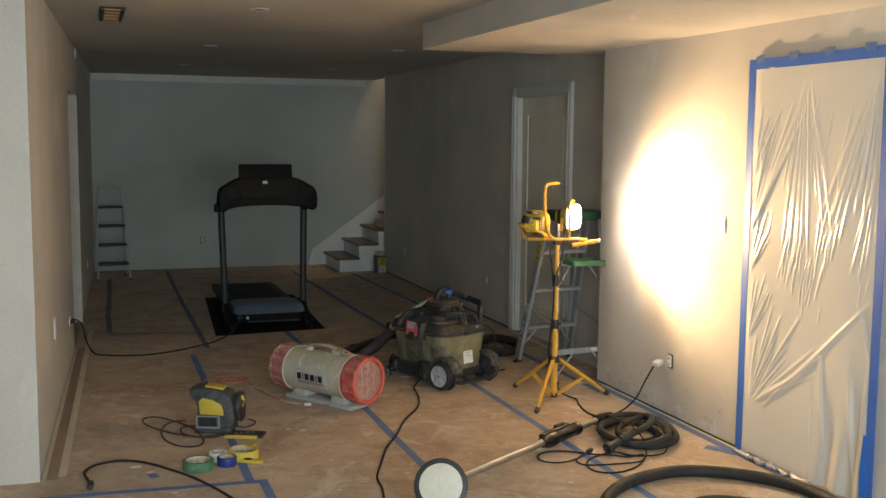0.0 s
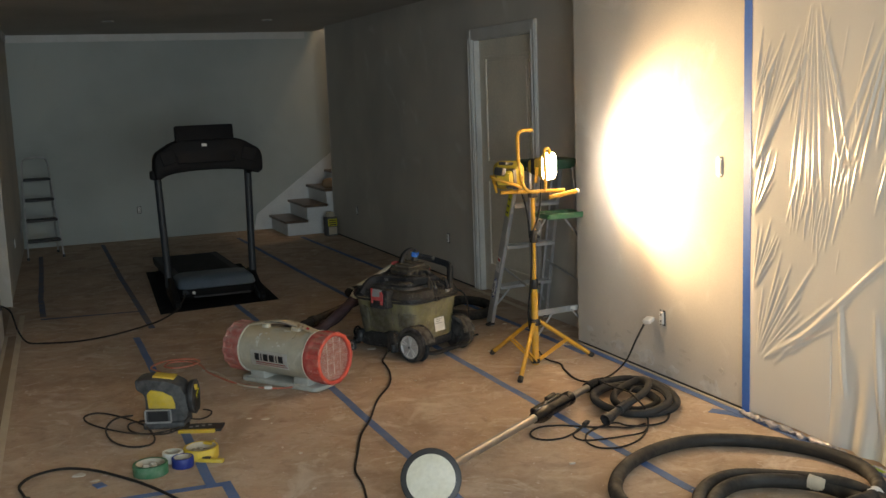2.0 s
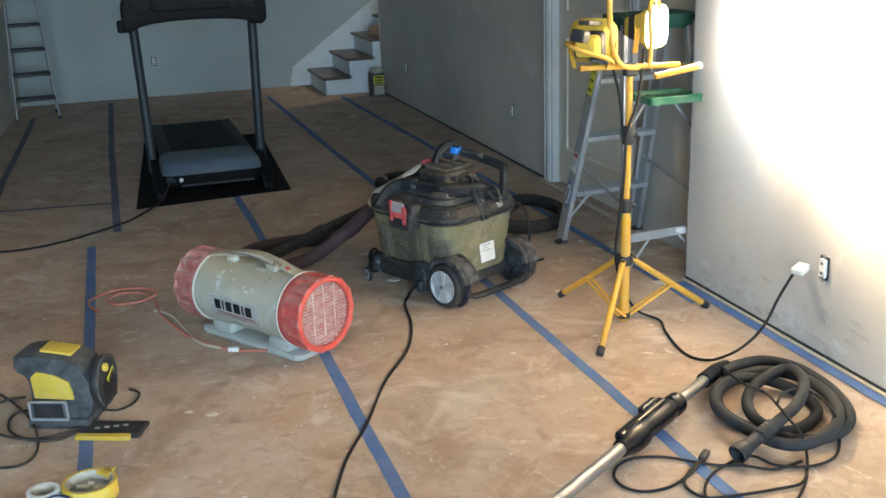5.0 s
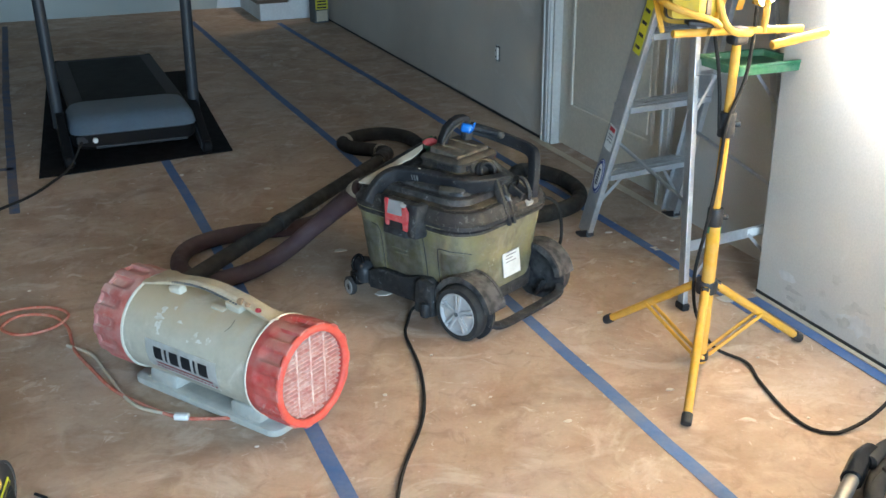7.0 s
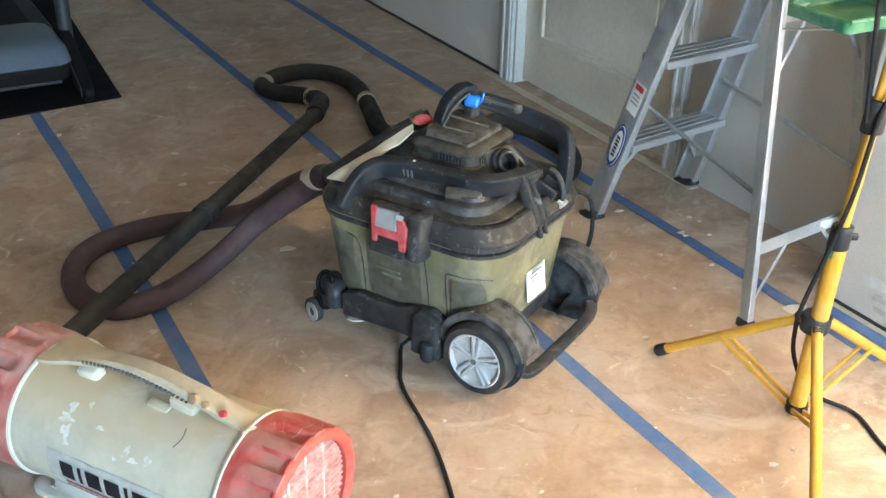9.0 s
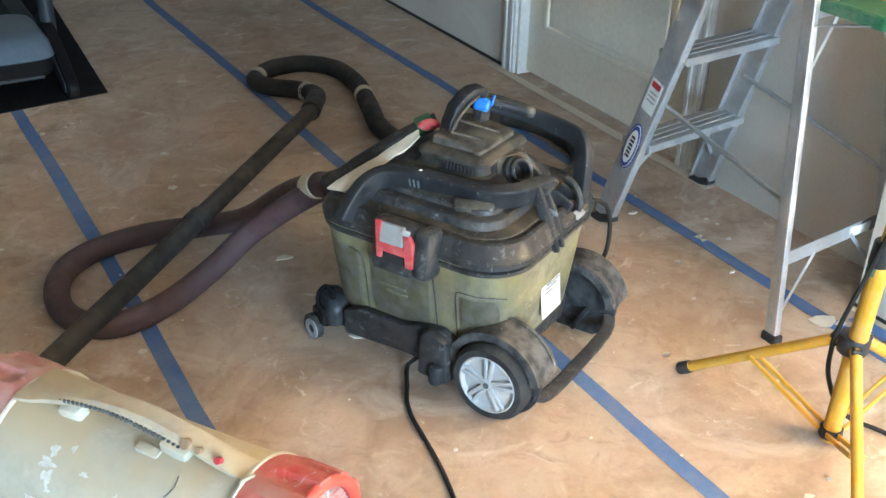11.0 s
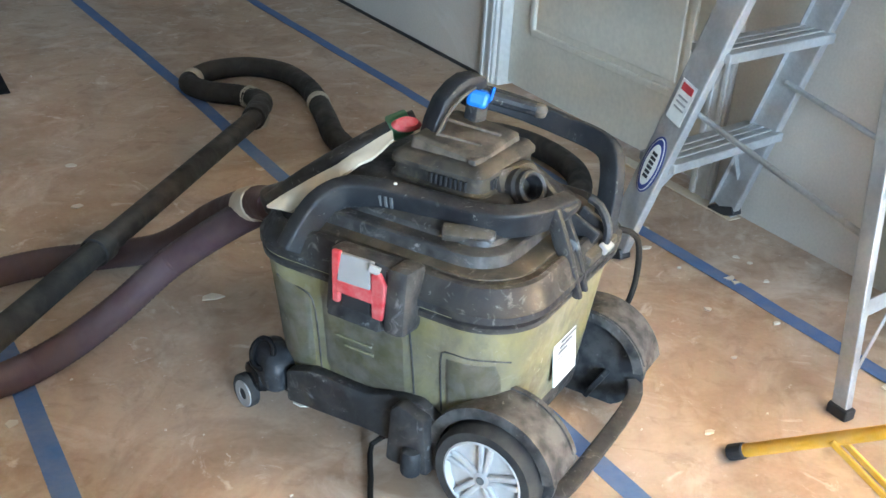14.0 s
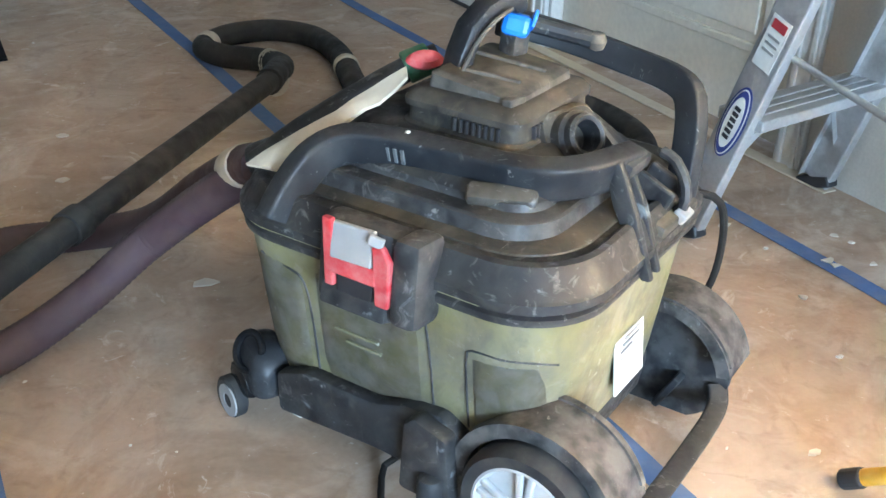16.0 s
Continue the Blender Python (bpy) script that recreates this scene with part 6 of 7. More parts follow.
def floor_tape(points, width=0.045):
    TAPES.append(points)
    lift = 0.0005 + 0.0011 * (len(TAPES) % 4)
    bm = bmesh.new()
    rows = []
    random.seed(int(abs(points[0][0]) * 1000 + abs(points[0][1]) * 100))
    line = []
    for (xa, ya), (xb, yb) in zip(points, points[1:]):
        n = max(2, int(math.hypot(xb - xa, yb - ya) / 0.12))
        line += [(xa + (xb - xa) * k / n, ya + (yb - ya) * k / n) for k in range(n)]
    line.append(points[-1])
    for k, (x, y) in enumerate(line):
        a, b = line[max(k - 1, 0)], line[min(k + 1, len(line) - 1)]
        d = Vector((b[0] - a[0], b[1] - a[1], 0)).normalized()
        s = Vector((-d.y, d.x, 0)) * width / 2
        o = Vector((random.uniform(-1, 1), random.uniform(-1, 1), 0)) * 0.0018
        z = Vector((x, y, lift)) + o
        up = Vector((0, 0, 0.0008))
        rows.append([bm.verts.new(z - s), bm.verts.new(z + s), bm.verts.new(z + s + up), bm.verts.new(z - s + up)])
    for a, b in zip(rows, rows[1:]):
        for k in range(4):
            bm.faces.new((a[k], a[(k + 1) % 4], b[(k + 1) % 4], b[k]))
    bm.faces.new(rows[0])
    bm.faces.new(rows[-1])
    # strips wholly beyond y 7 get the copy with dimness painted in
    tagged(part("floor_tape", bm, M_TAPEDIM if min(q[1] for q in points) > 7 else M_BLUETAPE), "strip of blue painter's tape on the paper floor", "tape", "tape along the paper seams")


for line in ([(-0.845, 3.74), (-0.835, 5.2), (-0.83, 6.9)], [(-0.69, 7.15), (-0.69, 9.6), (-0.66, 12.2)], [(-0.785, 3.76), (-0.775, 3.0), (-0.76, 2.2)],
             [(0.06, 1.2), (0.05, 3.0), (0.045, 4.4), (0.06, 6.0), (0.055, 7.0), (0.04, 7.75)], [(0.95, 1.5), (0.935, 3.0), (0.925, 5.2), (0.93, 7.6), (0.90, 8.8), (0.86, 11.8)],
             [(1.665, 4.9), (1.665, 5.65), (1.63, 7.5), (1.60, 9.1), (1.57, 10.1), (1.54, 11.4)], [(-1.42, 8.05), (-1.42, 8.9), (-1.38, 10.4), (-1.36, 11.6)],
             [(-1.95, 3.80), (-1.5, 3.785), (-0.95, 3.755), (-0.76, 3.745)], [(-1.52, 3.72), (-1.53, 3.2), (-1.54, 2.4)], [(-1.44, 7.95), (-1.0, 7.9), (-0.68, 7.85)],
             [(1.735, 2.2), (1.735, 3.5), (1.738, 4.4), (1.74, 5.16)], [(1.50, 2.05), (1.70, 2.35), (1.74, 2.46)]):
    floor_tape(line)
floor_tape([(1.64, 3.60), (1.70, 3.52), (1.735, 3.44)], 0.07)
tagged(part("tape_scrap", box((0.045, 0.06, 0.003), (-1.29, 3.98, 0.003), (0, 0, 20)), M_BLUETAPE), "scrap of blue tape on the paper", "tape scrap")

# strip of bare floor beside the wall, with kraft-coloured tape at its edges
structure("floor_edge", span((-1.66, 4.05, 0.0005), (-1.60, 7.42, 0.003)), M_PAPER2, "strip of bare brown floor beside the wall", "floor").matrix_world = ASKEW
for xa, xb, y0, y1 in ((-1.60, -1.562, 4.1, 8.2), (-1.676, -1.655, 4.05, 7.42)):
    structure("floor_seam", span((xa, y0, 0.0035), (xb, y1, 0.006)), M_KRAFT, "tan paper tape along the floor edge", "floor").matrix_world = ASKEW
structure("floor_recess", span((-3.1, 7.42, 0.0005), (XL, 8.69, 0.0025)), M_PAPER2, "bare brown floor in the opening", "floor").matrix_world = ASKEW
# dark gap and pale strip at the foot of the near wall
structure("baseboard_gap", span((XN - 0.004, 3.51, 0.004), (XN - 0.0005, 5.2, 0.016)), M_BLACK, "dark gap under the drywall", "trim")
structure("floor_strip", span((XN - 0.024, 3.51, 0.0035), (XN - 0.005, 5.2, 0.0065)), M_CREAM, "pale strip of floor at the wall", "floor")
structure("baseboard_gap_far", span((XR - 0.004, 7.30, 0.0005), (XR - 0.0005, 11.5, 0.014)), M_BLACK, "dark gap under the drywall", "trim")

structure("floor_strip_door", span((1.925, 5.95, 0.0035), (1.966, 7.35, 0.0065)), M_KRAFT, "tan paper tape along the door wall", "floor")
# plaster smeared along the foot of the near wall
random.seed(21)
bm = bmesh.new()
for k in range(26):
    y, z = 3.59 + 0.061 * k, random.uniform(0.04, 0.13)
    ry, rz = random.uniform(0.03, 0.09), random.uniform(0.015, 0.05)
    n = 14
    ring = []
    for j in range(n):
        a = 2 * math.pi * j / n
        r = random.uniform(0.55, 1.1)
        ring.append((min(max(y + ry * r * math.cos(a), 3.53), 5.19), max(z + rz * r * math.sin(a), 0.02)))
    prism(ring, 0.0006 + 0.0004 * (k % 5), Matrix.Translation((XN + 0.0015 + 0.0002 * (k % 3), 0, 0)) @ Matrix(((0, 0, -1, 0), (1, 0, 0, 0), (0, 1, 0, 0), (0, 0, 0, 1))), bm=bm)
structure("wall_plaster", bm, M_PLASTER, "pale plaster smears along the wall foot", "wall")
# grey scuffs and torn paper low on the near wall
random.seed(33)
bm = bmesh.new()
for k in range(34):
    y, z = random.uniform(3.56, 5.15), abs(random.gauss(0.0, 0.10)) + 0.03
    ry, rz = random.uniform(0.012, 0.05), random.uniform(0.006, 0.022)
    n = 12
    ring = []
    for j in range(n):
        a = 2 * math.pi * j / n
        r = random.uniform(0.45, 1.15)
        ring.append((min(max(y + ry * r * math.cos(a), 3.53), 5.19), max(z + rz * r * math.sin(a), 0.02)))
    prism(ring, 0.0006 + 0.0003 * (k % 4), Matrix.Translation((XN - 0.0022 + 0.0002 * (k % 3), 0, 0)) @ Matrix(((0, 0, -1, 0), (1, 0, 0, 0), (0, 1, 0, 0), (0, 0, 0, 1))), bm=bm)
structure("wall_scuffs", bm, M_SCUFF, "grey scuffs low on the drywall", "wall")
# pale band under the ceiling and white end of the wall
structure("trim_far", span((-1.51, YF - 0.012, ZC - 0.085), (XR, YF - 0.001, ZC - 0.002)), M_TRIM, "pale skim band under the ceiling", "trim")
structure("trim_left", span((XL + 0.001, 8.72, ZC - 0.085), (XL + 0.012, YF - 0.014, ZC - 0.002)), M_TRIM, "pale skim band under the ceiling", "trim").matrix_world = ASKEW
structure("trim_opening", span((XL - 0.15, 8.655, 0), (XL + 0.012, 8.688, 2.04), bevel=0.003), M_WALL, "white board at the side of the opening", "trim").matrix_world = ASKEW
structure("trim_opening_near", span((XL - 0.145, 7.422, 0), (XL - 0.002, 7.437, 2.04)), M_TRIM, "pale drywall return of the opening", "trim").matrix_world = ASKEW
structure("trim_wall_end", span((XR - 0.003, 11.502, 0), (XR + 0.121, 11.512, 2.455)), M_TRIM, "white corner bead at the wall end", "trim")


# stairs rising behind the end of the wall
def stairs():
    s = thing("stairs", "white stairs with dark stained oak treads", "stairs", kind="structure")
    rise, run, x0, y0 = 0.178, 0.25, 1.425, 11.585
    for k in range(8):
        x = x0 + run * k
        part("riser", span((x, y0 + 0.004, rise * k), (x + 0.02, YF, rise * (k + 1) - 0.03)), M_RISER, s, "white painted riser")
        part("tread", span((x - 0.03, y0 - 0.02, rise * (k + 1) - 0.03), (x + run, YF, rise * (k + 1)), bevel=0.006), M_OAK, s, "dark oak tread")
        part("stringer", span((x + 0.02, y0, 0), (x + run + 0.02, y0 + 0.02, rise * (k + 1) - 0.03)), M_RISER, s, "white stair side")
    skirt = [(1.20, 0.0), (1.425, 0.0), (3.4, 1.42), (3.4, 1.75), (1.24, 0.20)]
    part("skirt_board", prism([(a, b) for a, b in skirt], 0.014, Matrix.Translation((0, YF - 0.001, 0)) @ pose(0, 0, 0, 90, 0, 0)), M_RISER, s, "white skirt board")
    return s


stairs()
bag = lathe([(0, 0), (0.09, 0.0), (0.12, 0.03), (0.115, 0.09), (0.085, 0.13), (0.05, 0.14), (0.0, 0.13)], 11, Matrix.Translation((2.06, 11.78, 0.536)) @ Matrix.Diagonal((1.1, 0.9, 0.8, 1)))
for v in bag.verts:
    v.co += Vector((1, 1, 0.6)) * 0.022 * noise.noise(v.co * 14)
tagged(part("paper_bag", bag, M_BROWN, smooth=True), "crumpled brown bag on a stair tread", "bag")
jug = thing("joint_compound_box", "dark box with yellow and white label", "box", pose(1.885, 11.33, 0, 0, 0, 6))
part("carton", box((0.13, 0.13, 0.225), (0, 0, 0.1125), bevel=0.008), M_GREYDK, jug)
part("label", box((0.112, 0.003, 0.085), (0, -0.0665, 0.160)), M_LABELY, jug, "yellow label")
part("label", box((0.10, 0.003, 0.090), (0, -0.0665, 0.062)), M_CREAM, jug, "pale label")
for k in range(3):
    part("print_line", box((0.085, 0.002, 0.013), (0, -0.0685, 0.185 - 0.026 * k)), M_INK, jug)
part("crumpled_top", lathe([(0, 0.225), (0.05, 0.225), (0.062, 0.245), (0.045, 0.275), (0.0, 0.285)], 9), M_GREYFAN, jug, "grey crumpled bag on top")


# outlets and switches
def wall_plate(name, label, m, lit=False):
    t = thing(name, label, "outlet", m)
    # lit: pale box and slots paint in the glare of the work light
    part("back_box", box((0.050, 0.004, 0.088), (0, -0.002, 0), bevel=0.001), M_WHITE if lit else M_BLACK, t, "open device box")
    body = part("device", box((0.034, 0.005 if lit else 0.012, 0.070), (0, -0.0045 if lit else -0.008, 0), bevel=0.002), M_WHITE, t, "white device")
    for z in (-0.018, 0.018):
        part("slot_pair", box((0.012, 0.002, 0.010), (0, -0.0070 if lit else -0.0145, z)), M_PAD if lit else M_GREYDK, body)
    part("tab", box((0.014, 0.003, 0.010), (0, -0.0055, 0.046)), M_ALU, t)
    part("tab", box((0.014, 0.003, 0.010), (0, -0.0055, -0.046)), M_ALU, t)
    return t


def facing(x, y, z, deg):
    return Matrix.Translation((x, y, z)) @ pose(0, 0, 0, 0, 0, deg)


wall_plate("outlet_plate", "uncovered white outlet with an adapter plugged in", facing(XN - 0.0005, 4.235, 0.345, -90))
wall_plate("light_switch", "uncovered white light switch on the lit wall", facing(XN - 0.0005, 3.727, 1.222, -90), True)
wall_plate("outlet_plate", "uncovered white outlet low on the grey wall", facing(XR - 0.0005, 7.865, 0.36, -90))
wall_plate("outlet_plate", "uncovered white outlet low on the grey wall", facing(XR - 0.0005, 10.55, 0.36, -90))
wall_plate("outlet_plate", "uncovered white outlet on the far wall", facing(-0.19, YF - 0.0005, 0.36, 0))
wall_plate("outlet_plate", "white outlet with a black plug in it", ASKEW @ facing(XL + 0.0005, 6.68, 0.35, 90))
wall_plate("outlet_plate", "white outlet beyond the opening", ASKEW @ facing(XL + 0.0005, 10.1, 0.36, 90))
tagged(part("thermostat", box((0.12, 0.02, 0.085), (0.92, YF - 0.011, 1.26), bevel=0.006), M_TRIM), "pale blank plate on the far wall", "plate")
tagged(part("wall_device", box((0.012, 0.075, 0.125), (XL + 0.007, 5.25, 0.55), bevel=0.004), M_WHITE), "white cover plate on the beige wall", "plate").matrix_world = ASKEW

# ceiling: open duct hole and recessed lights
hole = thing("ceiling_vent", "open duct hole in the ceiling showing lumber", "vent")
# flat dark sheet painted in for the shade of the hole
part("duct_box", span((-1.47, 5.45, ZC - 0.006), (-1.32, 6.15, ZC - 0.001)), M_PAINTED_DARK, hole, "near-black sheet painted for the shade inside the duct")
for x in (-1.455, -1.335):
    part("frame_edge", span((x - 0.010, 5.46, ZC - 0.020), (x + 0.010, 6.14, ZC - 0.007), bevel=0.002), M_STEEL_DARK, hole, "dark metal frame edge")
for y in (5.52, 5.68, 5.84, 6.00, 6.10):
    part("lath", span((-1.443, y - 0.028, ZC - 0.016), (-1.347, y + 0.028, ZC - 0.007), bevel=0.002), M_WOOD, hole, "bare wooden lath")
can = None
for x, y in ((-0.55, 5.2), (-0.55, 7.9), (1.05, 7.7), (-0.55, 10.4), (1.05, 10.4)):
    m = Matrix.Translation((x, y, ZC - 0.012))
    if can is None:
        can = thing("recessed_light", "small unlit recessed ceiling light", "ceiling light", m, "recessed lights")
        part("trim_ring", lathe([(0.040, 0.011), (0.056, 0.011), (0.058, 0.007), (0.053, 0.003), (0.042, 0.005)], 28, closed=True), M_TRIM, can, smooth=True)
        part("diffuser", lathe([(0.0, 0.006), (0.040, 0.006), (0.040, 0.010), (0, 0.010)], 28), M_GREYDK, can)
    else:
        copy_thing(can, m)


# ---------------------------------------------------------------- small things on the floor
def far_ladder():
    t = thing("step_stool", "light steel step stool with four black treads", "ladder", pose(-1.33, 11.62, 0, 0, 0, 8) @ Matrix.Diagonal((0.86, 0.86, 0.86, 1)))
    frame_pts = [(-0.215, -0.22, 0.02), (-0.19, -0.10, 0.55), (-0.165, 0.02, 1.10), (-0.15, 0.05, 1.22), (-0.11, 0.06, 1.265), (0, 0.062, 1.275), (0.11, 0.06, 1.265), (0.15, 0.05, 1.22), (0.165, 0.02, 1.10), (0.19, -0.10, 0.55), (0.215, -0.22, 0.02)]
    part("front_frame", tube(frame_pts, 0.011, 10, smooth=0.05), M_ALU, t, smooth=True)
    for s in (-1, 1):
        part("rear_leg", rod((s * 0.165, 0.02, 1.0), (s * 0.235, 0.30, 0.02), 0.010), M_ALU, t, smooth=True)
        part("foot", rod((s * 0.215, -0.22, 0.0), (s * 0.215, -0.215, 0.035), 0.016), M_BLACK, t)
        part("foot", rod((s * 0.236, 0.304, 0.0), (s * 0.234, 0.295, 0.035), 0.016), M_BLACK, t)
    for k in range(4):
        z = 0.23 + 0.255 * k
        y = -0.22 + 0.22 * z
        st = part("tread", box((0.40 - 0.025 * k, 0.20, 0.030), (0, y + 0.04, z), bevel=0.008), M_BLACK, t, "black plastic tread", smooth=True)
        part("tread_arm", rod((-0.20, y, z - 0.02), (0.20, y, z - 0.02), 0.007), M_ALU, st)
    return t


far_ladder()


def blower():
    """Compact floor blower: scroll housing with yellow sides, handle block, intake tray."""
    t = thing("floor_blower", "yellow and charcoal compact floor blower", "blower", pose(-0.885, 4.735, 0, 0, 0, -22) @ Matrix.Scale(0.82, 4))
    side = [(-0.135, 0.045), (-0.125, 0.11), (-0.122, 0.19), (-0.135, 0.225), (-0.172, 0.245), (-0.182, 0.275), (-0.165, 0.312), (-0.10, 0.318), (0.03, 0.302), (0.10, 0.268), (0.135, 0.20), (0.142, 0.12), (0.13, 0.06), (0.09, 0.03), (-0.10, 0.03)]
    body = part("housing", prism(side, 0.19, Matrix.Translation((0, 0.095, 0)) @ pose(0, 0, 0, 90, 0, 0), bevel=0.016), M_GREYBL, t, "dusty charcoal housing", smooth=True)
    yl = [(-0.100, 0.135), (-0.106, 0.225), (-0.080, 0.252), (-0.005, 0.236), (0.050, 0.205), (0.064, 0.160), (0.066, 0.128)]
    part("side_panel", prism(yl, 0.014, Matrix.Translation((0, -0.091, 0)) @ pose(0, 0, 0, 90, 0, 0), bevel=0.004), M_YELLOWP, body, "yellow side panel", smooth=True)
    part("top_panel", box((0.135, 0.105, 0.014), (-0.015, 0.01, 0.310), (0, 8, 0), bevel=0.006), M_YELLOWP, body, "yellow top panel", smooth=True)
    part("outlet_frame", box((0.15, 0.03, 0.095), (-0.04, -0.105, 0.082), (8, 0, 0), bevel=0.008), M_GREYDK, body, "dusty outlet frame", smooth=True)
    part("outlet_mouth", box((0.125, 0.02, 0.070), (-0.04, -0.114, 0.088), (8, 0, 0), bevel=0.003), M_BLACK, body)
    part("base", box((0.26, 0.21, 0.045), (-0.01, -0.01, 0.0225), bevel=0.012), M_GREYBL, t, smooth=True)
    drum = part("intake", rod((0.135, 0.0, 0.175), (0.175, 0.0, 0.175), 0.105, seg=36, bevel=0.012), M_BLACK, t, "round black intake with grille", smooth=True)
    for k in range(9):
        part("intake_fin", box((0.008, 0.15 - abs(k - 4) * 0.006, 0.005), (0.178, 0.0, 0.085 + 0.011 * k), bevel=0.001), M_BLACK, drum)
    part("intake_edge", lathe([(0.098, 0.0), (0.107, 0.0), (0.108, 0.006), (0.099, 0.008)], 40, Matrix.Translation((0.168, 0.0, 0.175)) @ pose(0, 0, 0, 0, 90, 0), closed=True), M_GREYBL, drum, "dusty raised edge", smooth=True)
    part("control_knob", rod((0.176, -0.030, 0.242), (0.192, -0.030, 0.244), 0.018, bevel=0.004), M_YELLOWP, drum, "yellow knob")
    part("badge", box((0.004, 0.075, 0.024), (0.180, 0.020, 0.190), (24, 0, 0), bevel=0.0015), M_LABELY, drum, "yellow badge with dark bar")
    part("badge_bar", box((0.002, 0.055, 0.010), (0.183, 0.020, 0.190), (24, 0, 0)), M_INK, drum)
    part("handle", box((0.070, 0.160, 0.056), (-0.150, 0.0, 0.288), (0, -16, 0), bevel=0.018), M_GREYBL, t, "black rear grip", smooth=True)
    for a, c, d in (((-0.118, 0.048), (0.040, 0.048), 0.012), ((-0.118, 0.048), (-0.118, 0.128), 0.010), ((0.040, 0.048), (0.040, 0.128), 0.010), ((-0.118, 0.128), (0.040, 0.128), 0.008)):
        part("outlet_edge", plank((a[0], -0.122 - 0.05 * (a[1] - 0.09), a[1]), (c[0], -0.122 - 0.05 * (c[1] - 0.09), c[1]), d, 0.010, (0, 1, 0), bevel=0.003), M_DUCT, body, "pale dusty outlet edge")
    part("cord", tube([(0.10, 0.02, 0.03), (0.17, 0.05, 0.008), (0.22, 0.12, 0.008), (0.21, 0.22, 0.008), (0.15, 0.26, 0.008)], 0.005, 8), M_CORD, t, smooth=True)
    return t


blower()
cord = thing("blower_lead", "dark lead lying in loose loops on the floor", "cord")
part("cable", tube([(-0.93, 4.74, 0.02), (-1.00, 4.83, 0.007), (-1.08, 4.82, 0.007), (-1.09, 4.70, 0.007), (-1.02, 4.60, 0.007), (-0.90, 4.60, 0.010), (-0.80, 4.66, 0.014), (-0.92, 4.56, 0.008), (-1.05, 4.60, 0.014), (-1.16, 4.72, 0.010),
                    (-1.27, 4.92, 0.007), (-1.29, 5.06, 0.007), (-1.22, 5.10, 0.007), (-1.12, 4.98, 0.007), (-1.02, 4.72, 0.018), (-0.99, 4.52, 0.007), (-1.03, 4.42, 0.007), (-1.12, 4.44, 0.007), (-1.19, 4.58, 0.007), (-1.20, 4.78, 0.009),
                    (-1.14, 4.93, 0.012), (-1.05, 4.96, 0.007)], 0.0048, 8), M_CORDW, cord, smooth=True)
cord = thing("floor_lead", "black extension lead end lying on the paper", "cord")
part("cable", tube([(-1.585, 3.90, 0.012), (-1.60, 4.00, 0.008), (-1.615, 4.12, 0.008), (-1.56, 4.23, 0.007), (-1.44, 4.27, 0.007), (-1.32, 4.20, 0.007), (-1.20, 4.04, 0.007), (-1.08, 3.83, 0.007), (-0.97, 3.55, 0.007), (-0.87, 3.2, 0.007),
                    (-0.80, 2.8, 0.007), (-0.78, 2.3, 0.007)], 0.0065, 8, smooth=0.03), M_CORD, cord, smooth=True)
part("socket_end", rod((-1.585, 3.92, 0.014), (-1.59, 3.85, 0.014), 0.016, 0.014, bevel=0.004), M_BLACK, cord)


def tape_roll(name, label, x, y, r, inner, h, mat, full=0.0):
    t = thing(name, label, "tape roll", pose(x, y, 0.001))
    part("wound_tape", lathe([(inner, 0), (r - 0.002, 0), (r, 0.003), (r, h - 0.003), (r - 0.002, h), (inner, h)], 40, closed=True), mat, t, smooth=True)
    part("core", lathe([(inner - 0.004, 0.001), (inner, 0.001), (inner, h - 0.001), (inner - 0.004, h - 0.001)], 40, closed=True), M_CREAM, t, "cardboard core", smooth=True)
    return t


g = tape_roll("tape_roll", "large green tape roll with bits inside", -1.066, 4.03, 0.078, 0.064, 0.050, M_GREENP)
for k, (x, y) in enumerate(((-0.02, 0.0), (0.015, 0.02), (0.02, -0.025))):
    part("white_bit", box((0.028, 0.022, 0.018), (x, y, 0.030), (20, 10, 30 * k), bevel=0.003), M_CHIP, g)
part("liner", lathe([(0, 0.004), (0.058, 0.004), (0.058, 0.012), (0, 0.012)], 24), M_BLACK, g)
w = tape_roll("tape_roll", "small white tape roll on the paper floor", -0.952, 4.15, 0.048, 0.036, 0.046, M_WHITE)
b = tape_roll("tape_roll", "small blue tape roll beside the white one", -0.92, 4.055, 0.050, 0.041, 0.046, material("blue_roll", (0.015, 0.035, 0.22), 0.5, scale=20))
y = tape_roll("tape_roll", "yellow tub of scraps shaped like a roll", -0.822, 4.145, 0.080, 0.070, 0.052, M_YELLOWP)
part("liner", lathe([(0, 0.004), (0.064, 0.004), (0.064, 0.020), (0, 0.020)], 24), M_DUCT, y)
for k, (a, c) in enumerate(((-0.02, 0.01), (0.025, -0.01), (0.0, 0.03))):
    part("scrap", box((0.04, 0.018, 0.012), (a, c, 0.030), (10, 15, 50 * k), bevel=0.003), M_TAN, y)
part("spout", prism([(0.05, -0.02), (0.10, 0.0), (0.05, 0.03)], 0.010, pose(0, 0, 0.042, 0, 0, 40)), M_YELLOWP, y)
knife = thing("utility_knife", "yellow utility knife lying beside the tapes", "knife", pose(-0.795, 4.05, 0.001, 0, 0, -32))
part("grip", box((0.125, 0.030, 0.018), (0, 0, 0.009), bevel=0.006), M_YELLOWP, knife, smooth=True)
part("slider", box((0.04, 0.016, 0.010), (-0.02, 0, 0.021), bevel=0.003), M_BLACK, knife)
pouch = thing("blade_set", "black blade pack with a yellow edge", "tool pack", pose(-0.745, 4.565, 0.001, 0, 0, -22))
